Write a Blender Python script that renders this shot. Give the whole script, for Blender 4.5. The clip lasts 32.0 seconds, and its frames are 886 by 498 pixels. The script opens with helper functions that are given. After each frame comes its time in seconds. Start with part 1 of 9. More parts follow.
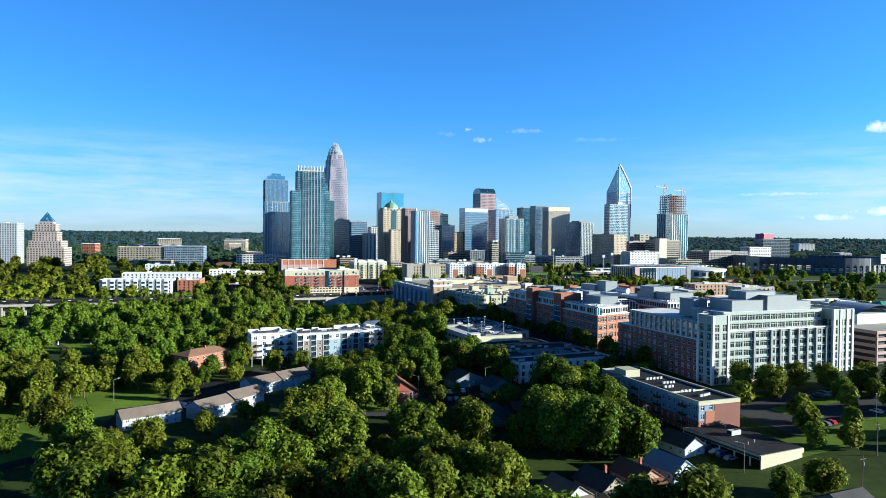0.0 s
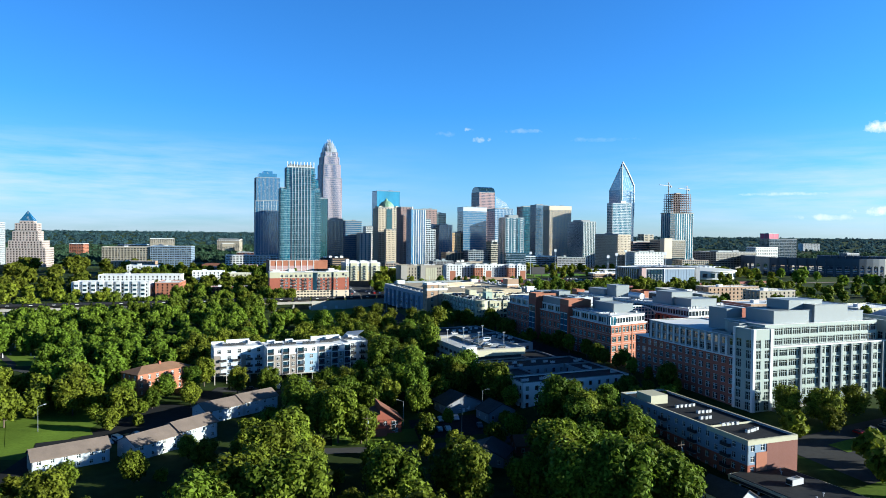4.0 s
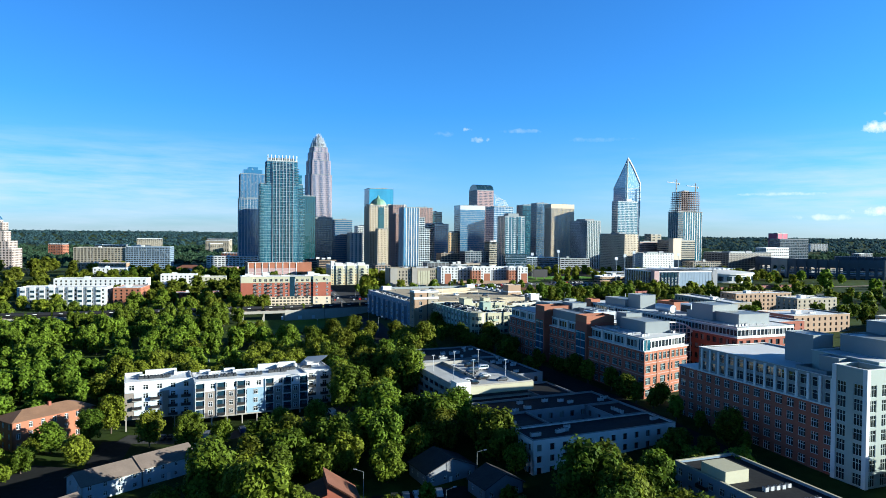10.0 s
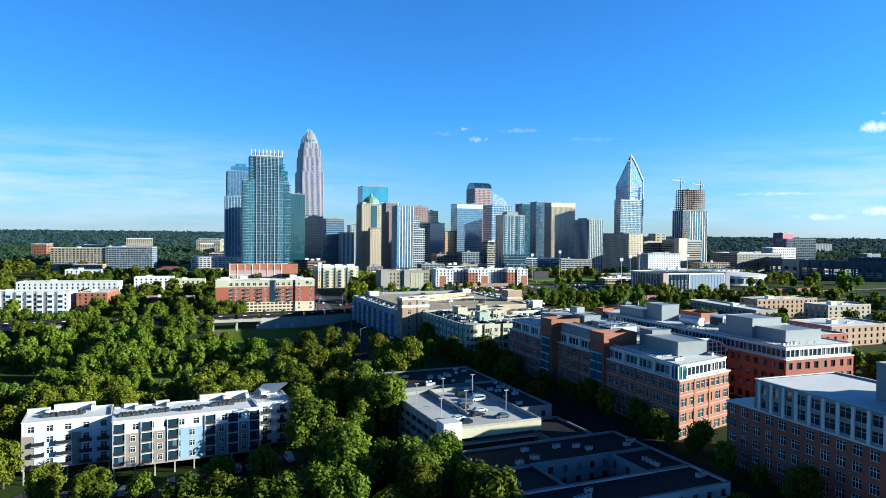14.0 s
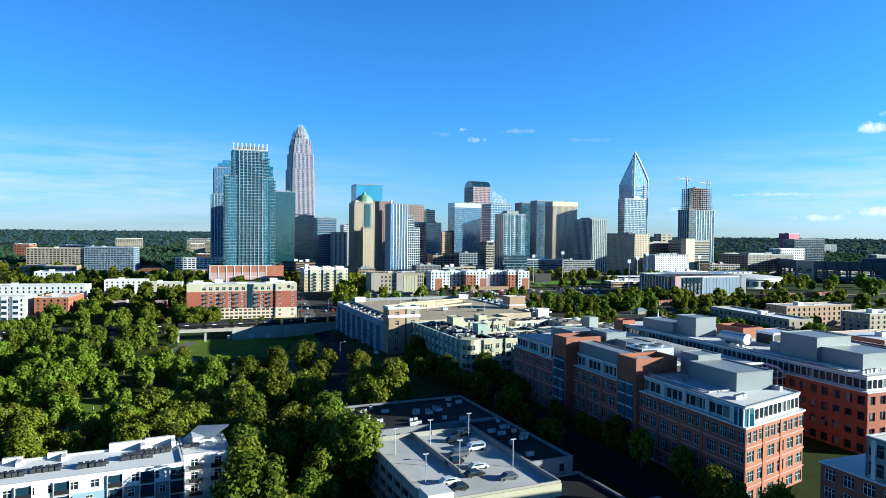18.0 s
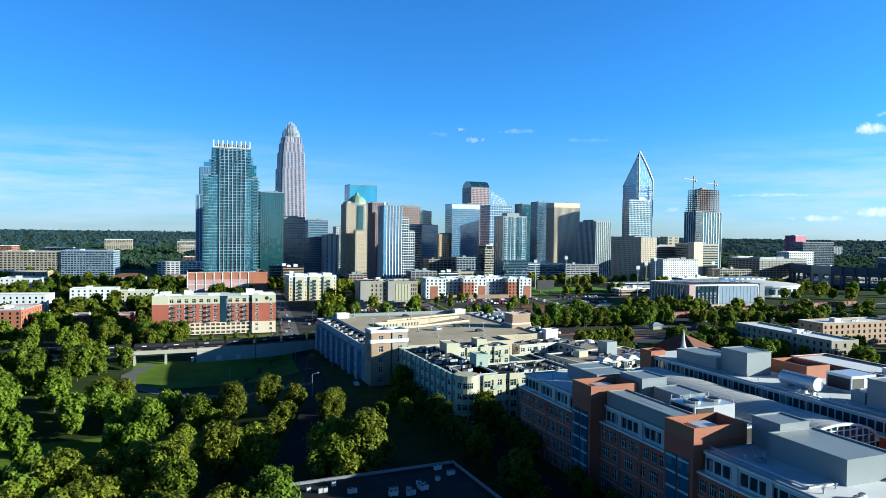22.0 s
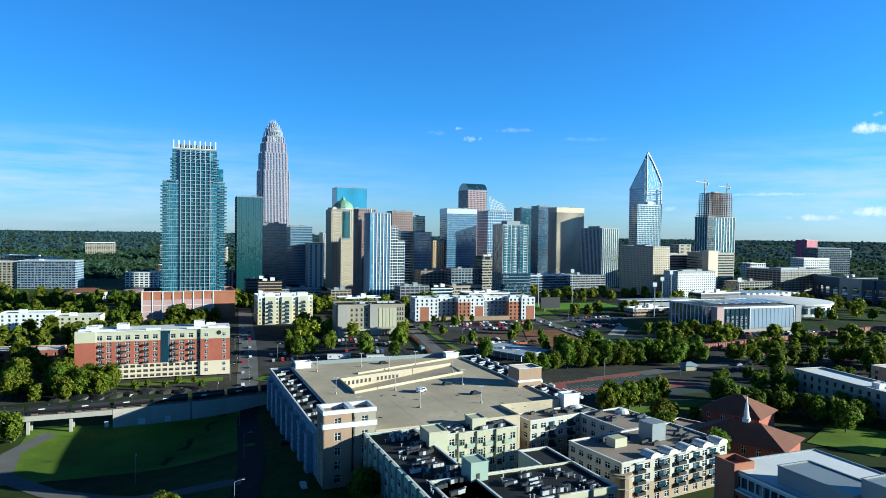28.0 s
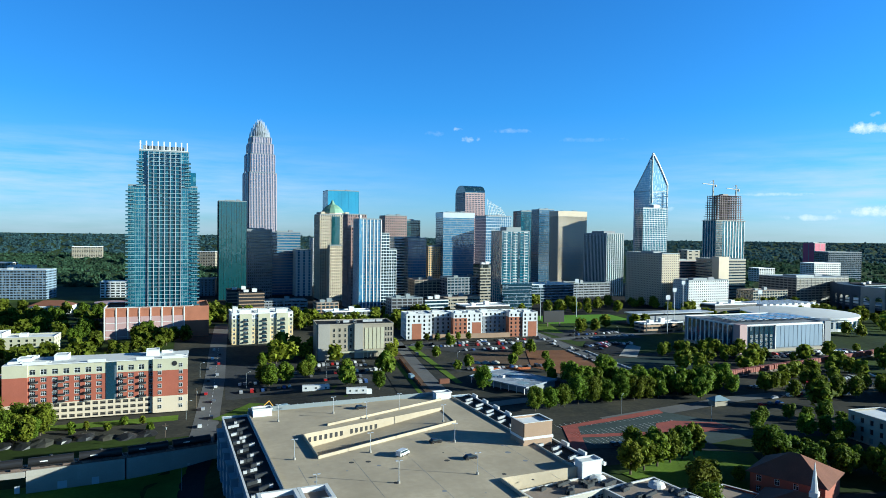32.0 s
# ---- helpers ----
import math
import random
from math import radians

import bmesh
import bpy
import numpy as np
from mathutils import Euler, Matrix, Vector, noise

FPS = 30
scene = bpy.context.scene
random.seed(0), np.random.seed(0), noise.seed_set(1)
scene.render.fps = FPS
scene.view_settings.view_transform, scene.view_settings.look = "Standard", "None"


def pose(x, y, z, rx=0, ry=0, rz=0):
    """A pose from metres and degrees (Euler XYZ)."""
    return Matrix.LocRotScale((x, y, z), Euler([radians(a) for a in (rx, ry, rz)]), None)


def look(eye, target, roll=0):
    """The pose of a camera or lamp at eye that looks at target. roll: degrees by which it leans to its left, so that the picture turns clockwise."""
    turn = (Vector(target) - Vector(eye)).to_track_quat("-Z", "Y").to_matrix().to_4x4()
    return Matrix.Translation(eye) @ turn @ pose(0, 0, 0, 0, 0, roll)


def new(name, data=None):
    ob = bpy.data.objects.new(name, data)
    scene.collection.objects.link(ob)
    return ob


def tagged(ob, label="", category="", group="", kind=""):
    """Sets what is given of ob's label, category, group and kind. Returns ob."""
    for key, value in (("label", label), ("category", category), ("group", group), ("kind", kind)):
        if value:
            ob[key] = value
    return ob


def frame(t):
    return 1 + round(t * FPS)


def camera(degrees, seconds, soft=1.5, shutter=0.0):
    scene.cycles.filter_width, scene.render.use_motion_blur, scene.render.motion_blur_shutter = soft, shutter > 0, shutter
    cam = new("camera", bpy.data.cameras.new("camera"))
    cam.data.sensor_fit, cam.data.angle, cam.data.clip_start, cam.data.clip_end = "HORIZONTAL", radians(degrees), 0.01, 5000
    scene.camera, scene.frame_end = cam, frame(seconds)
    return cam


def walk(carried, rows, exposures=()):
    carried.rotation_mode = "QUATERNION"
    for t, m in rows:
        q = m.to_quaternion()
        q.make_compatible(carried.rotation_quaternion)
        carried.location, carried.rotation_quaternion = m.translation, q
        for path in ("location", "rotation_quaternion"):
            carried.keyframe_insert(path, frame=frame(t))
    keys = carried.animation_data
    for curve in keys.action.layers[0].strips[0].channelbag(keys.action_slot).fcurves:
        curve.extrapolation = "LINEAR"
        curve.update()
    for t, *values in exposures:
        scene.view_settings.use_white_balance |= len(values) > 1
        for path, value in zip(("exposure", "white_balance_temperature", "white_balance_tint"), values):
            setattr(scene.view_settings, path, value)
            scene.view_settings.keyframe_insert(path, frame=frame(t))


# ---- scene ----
cam = camera(68.0, 32.0, soft=0.8)
PATH = [
    (0, (-0.205, 9.391, 72.753), (-0.271, 11.389, 72.71), 0.6),
    (3, (1.423, 43.954, 72.387), (1.359, 45.953, 72.344), 0.6),
    (6, (3.28, 79.442, 71.916), (3.217, 81.44, 71.873), 0.6),
    (9, (4.754, 116.969, 71.935), (4.694, 118.967, 71.892), 0.6),
    (12, (6.595, 154.903, 72.037), (6.537, 156.902, 71.994), 0.6),
    (14, (7.857, 180.002, 72.161), (7.803, 182.001, 72.117), 0.6),
    (17, (8.956, 218.596, 71.375), (8.905, 220.595, 71.332), 0.6),
    (19, (9.703, 243.449, 72.322), (9.656, 245.448, 72.279), 0.7),
    (21, (10.625, 268.605, 74.893), (10.579, 270.604, 74.85), 0.7),
    (23, (10.568, 295.597, 78.023), (10.527, 297.597, 77.98), 0.8),
    (25, (12.097, 322.989, 83.152), (12.058, 324.988, 83.106), 0.8),
    (28, (13.366, 364.442, 89.702), (13.331, 366.441, 89.656), 0.8),
    (30, (14.715, 390.803, 93.831), (14.682, 392.802, 93.787), 0.7),
    (32, (16.161, 417.841, 97.028), (16.131, 419.84, 96.984), 0.7),
]
walk(cam, [(t, look(eye, target, roll)) for t, eye, target, roll in PATH], ((0, 1.50, 6500, 10), (12, 1.49, 6480, 9), (22, 1.44, 6380, 6), (32, 1.31, 6180, 2)))

# ---- world, sun ----
SUN_EL, SUN_AZ = radians(14.3), radians(-8)          # the way to the sun, from +x towards -y
TO_SUN = Vector((math.cos(SUN_AZ) * math.cos(SUN_EL), math.sin(SUN_AZ) * math.cos(SUN_EL), math.sin(SUN_EL)))
sun_data = bpy.data.lights.new("sun", "SUN")
sun_data.energy, sun_data.angle, sun_data.color = 4.9, radians(0.5), (0.93, 0.95, 0.85)
sun = new("sun", sun_data)
sun.matrix_world = look((0, 0, 500), Vector((0, 0, 500)) - TO_SUN)


def node(nt, kind, **values):
    n = nt.nodes.new(kind)
    for key, value in values.items():
        n.inputs[key.replace("_", " ")].default_value = value
    return n


def maths(nt, op, a, b=None, c=None, clamp=False):
    n = nt.nodes.new("ShaderNodeMath")
    n.operation, n.use_clamp = op, clamp
    for i, v in enumerate((a, b, c)):
        if v is None:
            continue
        if isinstance(v, (int, float)):
            n.inputs[i].default_value = v
        else:
            nt.links.new(v, n.inputs[i])
    return n.outputs[0]


def mixed(nt, fac, a, b, blend="MIX"):
    n = nt.nodes.new("ShaderNodeMix")
    n.data_type, n.blend_type = "RGBA", blend
    for i, v in ((0, fac), (6, a), (7, b)):
        if isinstance(v, (int, float)):
            n.inputs[i].default_value = v
        elif isinstance(v, tuple):
            n.inputs[i].default_value = (*v[:3], 1)
        else:
            nt.links.new(v, n.inputs[i])
    return n.outputs[2]


world = bpy.data.worlds.new("sky")
scene.world = world
world.use_nodes = True
wt = world.node_tree
wt.nodes.clear()
sky = wt.nodes.new("ShaderNodeTexSky")
sky.sky_type, sky.sun_disc = "NISHITA", False
sky.sun_elevation, sky.sun_rotation = SUN_EL, math.pi / 2 - SUN_AZ
sky.air_density, sky.dust_density, sky.ozone_density, sky.altitude = 1.0, 0.25, 4.0, 200
coord = wt.nodes.new("ShaderNodeTexCoord")
sep = wt.nodes.new("ShaderNodeSeparateXYZ")
wt.links.new(coord.outputs["Generated"], sep.inputs[0])
dx, dy, dz = sep.outputs
az = maths(wt, "ARCTAN2", dx, dy)                  # 0 straight ahead, positive to the right
el = maths(wt, "ARCSINE", dz)
# thin streaks low over the horizon
stretch = wt.nodes.new("ShaderNodeCombineXYZ")
wt.links.new(maths(wt, "MULTIPLY", az, 5.0), stretch.inputs[0])
wt.links.new(maths(wt, "MULTIPLY", el, 42.0), stretch.inputs[1])
streak = node(wt, "ShaderNodeTexNoise", Scale=1.3, Detail=6.0, Roughness=0.6)
wt.links.new(stretch.outputs[0], streak.inputs["Vector"])
low = maths(wt, "SUBTRACT", 1.0, maths(wt, "MULTIPLY", maths(wt, "ABSOLUTE", maths(wt, "SUBTRACT", el, 0.055)), 11.0), clamp=True)
cover = maths(wt, "MULTIPLY", maths(wt, "MULTIPLY", maths(wt, "SUBTRACT", streak.outputs["Fac"], 0.36), 3.2, clamp=True), low, clamp=True)
fade = maths(wt, "SUBTRACT", 1.0, maths(wt, "MULTIPLY_ADD", maths(wt, "ABSOLUTE", az), 2.0, -1.6, clamp=True))
side = maths(wt, "MULTIPLY_ADD", maths(wt, "ABSOLUTE", maths(wt, "SUBTRACT", az, 0.05)), 2.2, -0.12, clamp=True)
cover = maths(wt, "MULTIPLY", maths(wt, "MULTIPLY", cover, side), maths(wt, "MULTIPLY", fade, 0.75))
puffs = maths(wt, "MULTIPLY", 0.0, 1.0)
# a few small fair-weather clouds: direction across, up, and half sizes
puffnoise = node(wt, "ShaderNodeTexNoise", Scale=55.0, Detail=6.0, Roughness=0.65)
wt.links.new(coord.outputs["Generated"], puffnoise.inputs["Vector"])
for ca, ce, sa, se, dens in ((0.004, 0.159, 0.009, 0.0055, 0.95), (0.026, 0.144, 0.015, 0.006, 0.6), (-0.030, 0.152, 0.018, 0.005, 0.16),
                             (0.556, 0.142, 0.024, 0.0085, 1.0), (0.562, 0.158, 0.010, 0.004, 0.7), (0.085, 0.156, 0.035, 0.004, 0.22), (0.50, 0.028, 0.040, 0.0045, 0.5), (0.57, 0.036, 0.045, 0.0075, 0.85),
                             (0.315, 0.040, 0.012, 0.0045, 0.6), (0.46, 0.060, 0.075, 0.0028, 0.5), (0.20, 0.142, 0.05, 0.004, 0.12)):
    u = maths(wt, "DIVIDE", maths(wt, "SUBTRACT", az, ca), sa)
    v = maths(wt, "DIVIDE", maths(wt, "SUBTRACT", el, ce), se)
    r2 = maths(wt, "ADD", maths(wt, "MULTIPLY", u, u), maths(wt, "MULTIPLY", v, v))
    body = maths(wt, "SUBTRACT", maths(wt, "MULTIPLY_ADD", puffnoise.outputs["Fac"], 5.0, -1.75), r2)
    puffs = maths(wt, "MAXIMUM", puffs, maths(wt, "MULTIPLY", maths(wt, "MULTIPLY", body, 0.55, clamp=True), dens))
low_air = maths(wt, "SUBTRACT", 1.0, maths(wt, "MULTIPLY", maths(wt, "ABSOLUTE", el), 5.5), clamp=True)
high_air = maths(wt, "MULTIPLY", maths(wt, "SUBTRACT", el, 0.345), 2.1, clamp=True)
air = mixed(wt, low_air, (0.375, 1.05, 1.70), (0.74, 1.07, 1.68))
air = mixed(wt, high_air, air, (0.03, 0.105, 0.18))      # upper sky, mostly out of view, dimmed to deepen the shadows
tint = mixed(wt, 1.0, sky.outputs["Color"], air, "MULTIPLY")
sunward = maths(wt, "MULTIPLY_ADD", maths(wt, "MAXIMUM", maths(wt, "MINIMUM", az, 0.7), -0.7), 0.22, 1.03)     # the sky brightens towards the sun
grey = wt.nodes.new("ShaderNodeCombineColor")
for i in range(3):
    wt.links.new(sunward, grey.inputs[i])
tint = mixed(wt, 1.0, tint, grey.outputs[0], "MULTIPLY")
cloudy = mixed(wt, cover, tint, (4.7, 5.8, 7.4))
cloudy = mixed(wt, puffs, cloudy, (8.6, 8.9, 9.3))
ground_cut = wt.nodes.new("ShaderNodeBackground")
ground_cut.inputs["Strength"].default_value = 0.0545
wt.links.new(cloudy, ground_cut.inputs["Color"])
wout = wt.nodes.new("ShaderNodeOutputWorld")
wt.links.new(ground_cut.outputs[0], wout.inputs["Surface"])

# ---- materials ----
ALBEDO = 0.80                                     # one scale for all painted, stone and earth colours


def material(name, base, rough=0.8, metal=0.0, spread=0.25, big=0.05, fine=1.5, bump=0.0, ior=1.45, second=None, island=0.0, random_ob=0.0):
    """A surface with stains at one scale, grain at a finer one, and relief; sizes are in turns a metre."""
    base, second = tuple(c * ALBEDO for c in base), second and tuple(c * ALBEDO for c in second)
    m = bpy.data.materials.new(name)
    m.use_nodes = True
    nt = m.node_tree
    p = nt.nodes["Principled BSDF"]
    co = nt.nodes.new("ShaderNodeTexCoord").outputs["Object"]
    n1 = node(nt, "ShaderNodeTexNoise", Scale=big, Detail=5.0, Roughness=0.6)
    n2 = node(nt, "ShaderNodeTexNoise", Scale=fine, Detail=4.0, Roughness=0.65)
    for n in (n1, n2):
        nt.links.new(co, n.inputs["Vector"])
    f1 = maths(nt, "MULTIPLY_ADD", n1.outputs["Fac"], 2.4, -0.7, clamp=True)
    f2 = maths(nt, "MULTIPLY_ADD", n2.outputs["Fac"], 2.0, -0.5, clamp=True)
    hi = second or tuple(min(1.0, c * (1 + spread)) for c in base)
    lo = tuple(c * (1 - spread) for c in base)
    col = mixed(nt, f1, lo if not second else base, hi)
    col = mixed(nt, maths(nt, "MULTIPLY", f2, 0.5), col, tuple(c * (1 - 1.2 * spread) for c in base))
    if island:
        g = nt.nodes.new("ShaderNodeNewGeometry")
        k = maths(nt, "MULTIPLY_ADD", g.outputs["Random Per Island"], island, 1 - island / 2)
        c = nt.nodes.new("ShaderNodeCombineColor")
        for i in range(3):
            nt.links.new(k, c.inputs[i])
        col = mixed(nt, 1.0, col, c.outputs[0], "MULTIPLY")
    if random_ob:
        g = nt.nodes.new("ShaderNodeObjectInfo")
        h = nt.nodes.new("ShaderNodeHueSaturation")
        nt.links.new(maths(nt, "MULTIPLY_ADD", g.outputs["Random"], 0.06, 0.445), h.inputs["Hue"])
        nt.links.new(maths(nt, "MULTIPLY_ADD", maths(nt, "FRACT", maths(nt, "MULTIPLY", g.outputs["Random"], 7.31)), random_ob, 1 - random_ob / 2), h.inputs["Value"])
        nt.links.new(col, h.inputs["Color"])
        col = h.outputs[0]
    nt.links.new(col, p.inputs["Base Color"])
    p.inputs["Metallic"].default_value = metal
    p.inputs["IOR"].default_value = ior
    nt.links.new(maths(nt, "MULTIPLY_ADD", f2, 0.25 * rough, rough * 0.85, clamp=True), p.inputs["Roughness"])
    if bump:
        b = nt.nodes.new("ShaderNodeBump")
        b.inputs["Strength"].default_value, b.inputs["Distance"].default_value = 0.6, bump
        nt.links.new(n2.outputs["Fac"], b.inputs["Height"])
        nt.links.new(b.outputs[0], p.inputs["Normal"])
    return m


def glazing(name, base, storey=3.6, bay=1.6, ior=1.9, rough=0.06, blinds=(0.35, 0.36, 0.34), share=0.18):
    """Reflective window glass; some panes have blinds drawn behind them, and the panes are not quite in one plane."""
    m = bpy.data.materials.new(name)
    m.use_nodes = True
    nt = m.node_tree
    p = nt.nodes["Principled BSDF"]
    co = nt.nodes.new("ShaderNodeTexCoord").outputs["Object"]
    s = nt.nodes.new("ShaderNodeSeparateXYZ")
    nt.links.new(co, s.inputs[0])
    cell = nt.nodes.new("ShaderNodeCombineXYZ")
    for i, step in enumerate((bay, bay, storey)):
        nt.links.new(maths(nt, "FLOOR", maths(nt, "DIVIDE", s.outputs[i], step)), cell.inputs[i])
    w = nt.nodes.new("ShaderNodeTexWhiteNoise")
    w.noise_dimensions = "3D"
    nt.links.new(cell.outputs[0], w.inputs["Vector"])
    soft = node(nt, "ShaderNodeTexNoise", Scale=0.03, Detail=3.0)
    nt.links.new(co, soft.inputs["Vector"])
    drawn = maths(nt, "MULTIPLY", maths(nt, "GREATER_THAN", w.outputs["Value"], 1 - share), 0.45)
    col = mixed(nt, soft.outputs["Fac"], tuple(c * 0.6 for c in base), tuple(c * 1.4 for c in base))
    col = mixed(nt, drawn, col, blinds)
    nt.links.new(col, p.inputs["Base Color"])
    p.inputs["IOR"].default_value = ior
    nt.links.new(maths(nt, "MULTIPLY_ADD", w.outputs["Value"], 0.06, rough), p.inputs["Roughness"])
    tilt = nt.nodes.new("ShaderNodeVectorMath")
    tilt.operation = "MULTIPLY_ADD"
    nt.links.new(w.outputs["Color"], tilt.inputs[0])
    tilt.inputs[1].default_value, tilt.inputs[2].default_value = (0.035,) * 3, (-0.0175,) * 3
    add = nt.nodes.new("ShaderNodeVectorMath")
    nt.links.new(nt.nodes.new("ShaderNodeNewGeometry").outputs["Normal"], add.inputs[0])
    nt.links.new(tilt.outputs[0], add.inputs[1])
    nt.links.new(add.outputs[0], p.inputs["Normal"])
    return m


WHITE = material("white render", (0.66, 0.67, 0.66), 0.75, spread=0.06, fine=0.8)
MEMBRANE = material("pale roofing membrane", (0.76, 0.77, 0.78), 0.7, spread=0.10, big=0.08, fine=0.6)
CONCRETE = material("concrete", (0.36, 0.34, 0.30), 0.85, spread=0.15, big=0.06, bump=0.01)
DECK = material("worn parking deck", (0.49, 0.41, 0.30), 0.85, spread=0.22, big=0.05, fine=0.5, ior=1.2)
PALEDECK = material("pale grey parking deck", (0.52, 0.53, 0.54), 0.85, spread=0.2, big=0.08, fine=0.5, ior=1.2)
GREYMETAL = material("grey metal panel", (0.24, 0.275, 0.285), 0.45, spread=0.08, big=0.1)
SILVER = material("pale metal", (0.62, 0.65, 0.68), 0.35, 0.4, spread=0.08)
TAR = material("dark roofing felt", (0.028, 0.030, 0.034), 0.8, spread=0.35, big=0.08, fine=0.7, ior=1.2)
GRAVEL = material("brown roofing gravel", (0.33, 0.265, 0.22), 0.9, spread=0.2, big=0.1, ior=1.2)
BRICK = material("red brick", (0.345, 0.096, 0.058), 0.85, spread=0.16, big=0.12, fine=3.0, bump=0.01)
BRICK2 = material("orange brick", (0.37, 0.135, 0.075), 0.85, spread=0.16, big=0.12, fine=3.0, bump=0.01)
TANBRICK = material("tan brick", (0.38, 0.25, 0.165), 0.85, spread=0.15, big=0.1, fine=3.0, bump=0.01)
CREAM = material("cream render", (0.48, 0.46, 0.33), 0.8, spread=0.10, big=0.1)
PALEGREEN = material("sea-green siding", (0.33, 0.43, 0.36), 0.75, spread=0.1)
BEIGE = material("beige stone", (0.35, 0.305, 0.235), 0.8, spread=0.10, big=0.05)
PALESTONE = material("pale tan stone", (0.62, 0.52, 0.39), 0.75, spread=0.08, big=0.05)
ORANGESTONE = material("orange-tan precast", (0.62, 0.40, 0.20), 0.75, spread=0.08, big=0.05)
PINKSTONE = material("pink granite", (0.44, 0.28, 0.27), 0.6, spread=0.12, big=0.05)
ROSE = material("rose granite", (0.50, 0.42, 0.45), 0.5, spread=0.10, big=0.04)
BROWNSTONE = material("brown granite", (0.34, 0.215, 0.19), 0.6, spread=0.12)
GREYSTONE = material("grey stone", (0.22, 0.235, 0.26), 0.7, spread=0.1, big=0.05)
BLUEGREY = material("blue-grey siding", (0.19, 0.27, 0.36), 0.75, spread=0.1)
COPPER = material("green copper", (0.20, 0.36, 0.25), 0.6, spread=0.2, big=0.2)
GLASS = glazing("dark window glass", (0.018, 0.026, 0.032))
GLASS_BLUE = glazing("blue tower glass", (0.014, 0.095, 0.19), ior=2.2, share=0.08)
GLASS_TEAL = glazing("teal tower glass", (0.006, 0.075, 0.120), ior=1.7, share=0.22, blinds=(0.09, 0.24, 0.26))
GLASS_PALE = glazing("pale tower glass", (0.06, 0.19, 0.32), ior=2.2, share=0.10)
GLASS_SKY = glazing("mirror blue glass", (0.03, 0.22, 0.36), ior=1.75, share=0.0)
GLASS_DARK = glazing("black tower glass", (0.010, 0.034, 0.055), ior=1.9, share=0.08, blinds=(0.16, 0.20, 0.24))
GLASS_DEEP = glazing("deep teal balcony glass", (0.006, 0.050, 0.075), ior=1.6, share=0.05, blinds=(0.06, 0.18, 0.22))
GLASS_GREEN = glazing("green tower glass", (0.007, 0.052, 0.062), ior=2.0, share=0.0)
STEEL = material("rusty primed steel", (0.16, 0.11, 0.09), 0.6, spread=0.3)
NETTING = material("magenta site netting", (0.55, 0.10, 0.17), 0.7, spread=0.2)
ASPHALT = material("asphalt", (0.024, 0.025, 0.027), 0.9, spread=0.25, big=0.03, fine=0.6, ior=1.2)
LOT = material("worn asphalt", (0.066, 0.067, 0.068), 0.9, spread=0.25, big=0.03, fine=0.5, ior=1.2)
DIRT = material("red clay soil", (0.19, 0.085, 0.045), 0.95, spread=0.4, big=0.05, fine=0.4, second=(0.34, 0.16, 0.085), ior=1.2)
GRASS = material("mown grass", (0.125, 0.205, 0.025), 0.95, spread=0.45, big=0.03, fine=0.8, ior=1.2)
TURF = material("watered turf", (0.12, 0.27, 0.03), 0.95, spread=0.2, big=0.03, fine=0.8, ior=1.2)
# Near-black tone puts shade under trees into the floor colour; second tone is lawn.
WOODLAND = material("shade-toned woodland floor and lawns", (0.014, 0.023, 0.007), 0.95, spread=0.4, big=0.012, fine=0.25, second=(0.070, 0.118, 0.018), ior=1.2)
LEAF = material("foliage", (0.124, 0.202, 0.019), 0.65, spread=0.35, big=0.10, fine=3.0, island=0.7, random_ob=0.6, ior=1.2)
# Darker copy of the leaf colour, painting shade into the crowns' inside.
SHADECLUMP = material("shade-dark inner foliage", (0.072, 0.125, 0.012), 0.9, spread=0.6, big=0.10, fine=2.5, bump=0.5, random_ob=0.5, ior=1.2)
# Distance haze is mixed into the next two leaf colours as blue-green.
HAZYFARLEAF = material("haze-tinted far foliage", (0.046, 0.095, 0.052), 0.9, spread=0.3, big=0.008, fine=0.15, island=0.6, ior=1.2)
HAZELEAF = material("haze-blue horizon foliage", (0.045, 0.10, 0.112), 0.9, spread=0.3, big=0.006, fine=0.05, island=0.35, ior=1.2)
GREYDARK = material("dark grey unit casing", (0.045, 0.05, 0.055), 0.5, spread=0.2)
UNITS = material("pale unit casing", (0.48, 0.49, 0.50), 0.5, spread=0.1)
for leaf in (LEAF, SHADECLUMP, HAZYFARLEAF, HAZELEAF):
    nt = leaf.node_tree
    p, out = nt.nodes["Principled BSDF"], nt.nodes["Material Output"]
    tr, mx = nt.nodes.new("ShaderNodeBsdfTranslucent"), nt.nodes.new("ShaderNodeMixShader")
    nt.links.new(p.inputs["Base Color"].links[0].from_socket, tr.inputs["Color"])
    mx.inputs[0].default_value = 0.33
    nt.links.new(p.outputs[0], mx.inputs[1])
    nt.links.new(tr.outputs[0], mx.inputs[2])
    nt.links.new(mx.outputs[0], out.inputs["Surface"])
BARK = material("bark", (0.12, 0.09, 0.065), 0.95, spread=0.3)
SHINGLE = material("brown roof shingles", (0.20, 0.155, 0.13), 0.9, spread=0.2, big=0.2, fine=2.0)
REDROOF = material("red-brown roof shingles", (0.19, 0.072, 0.042), 0.9, spread=0.2, big=0.2, fine=2.0)
DARKROOF = material("dark roof shingles", (0.05, 0.048, 0.05), 0.9, spread=0.3, big=0.2)
BLUEROOF = material("blue-grey roof metal", (0.22, 0.32, 0.38), 0.5, spread=0.15)
PAINT = material("white paint", (0.70, 0.71, 0.70), 0.5, spread=0.05)
# Also serves as painted darkness for interiors and open decks.
BLACK = material("black metal and interior dark", (0.02, 0.02, 0.022), 0.5, spread=0.3)
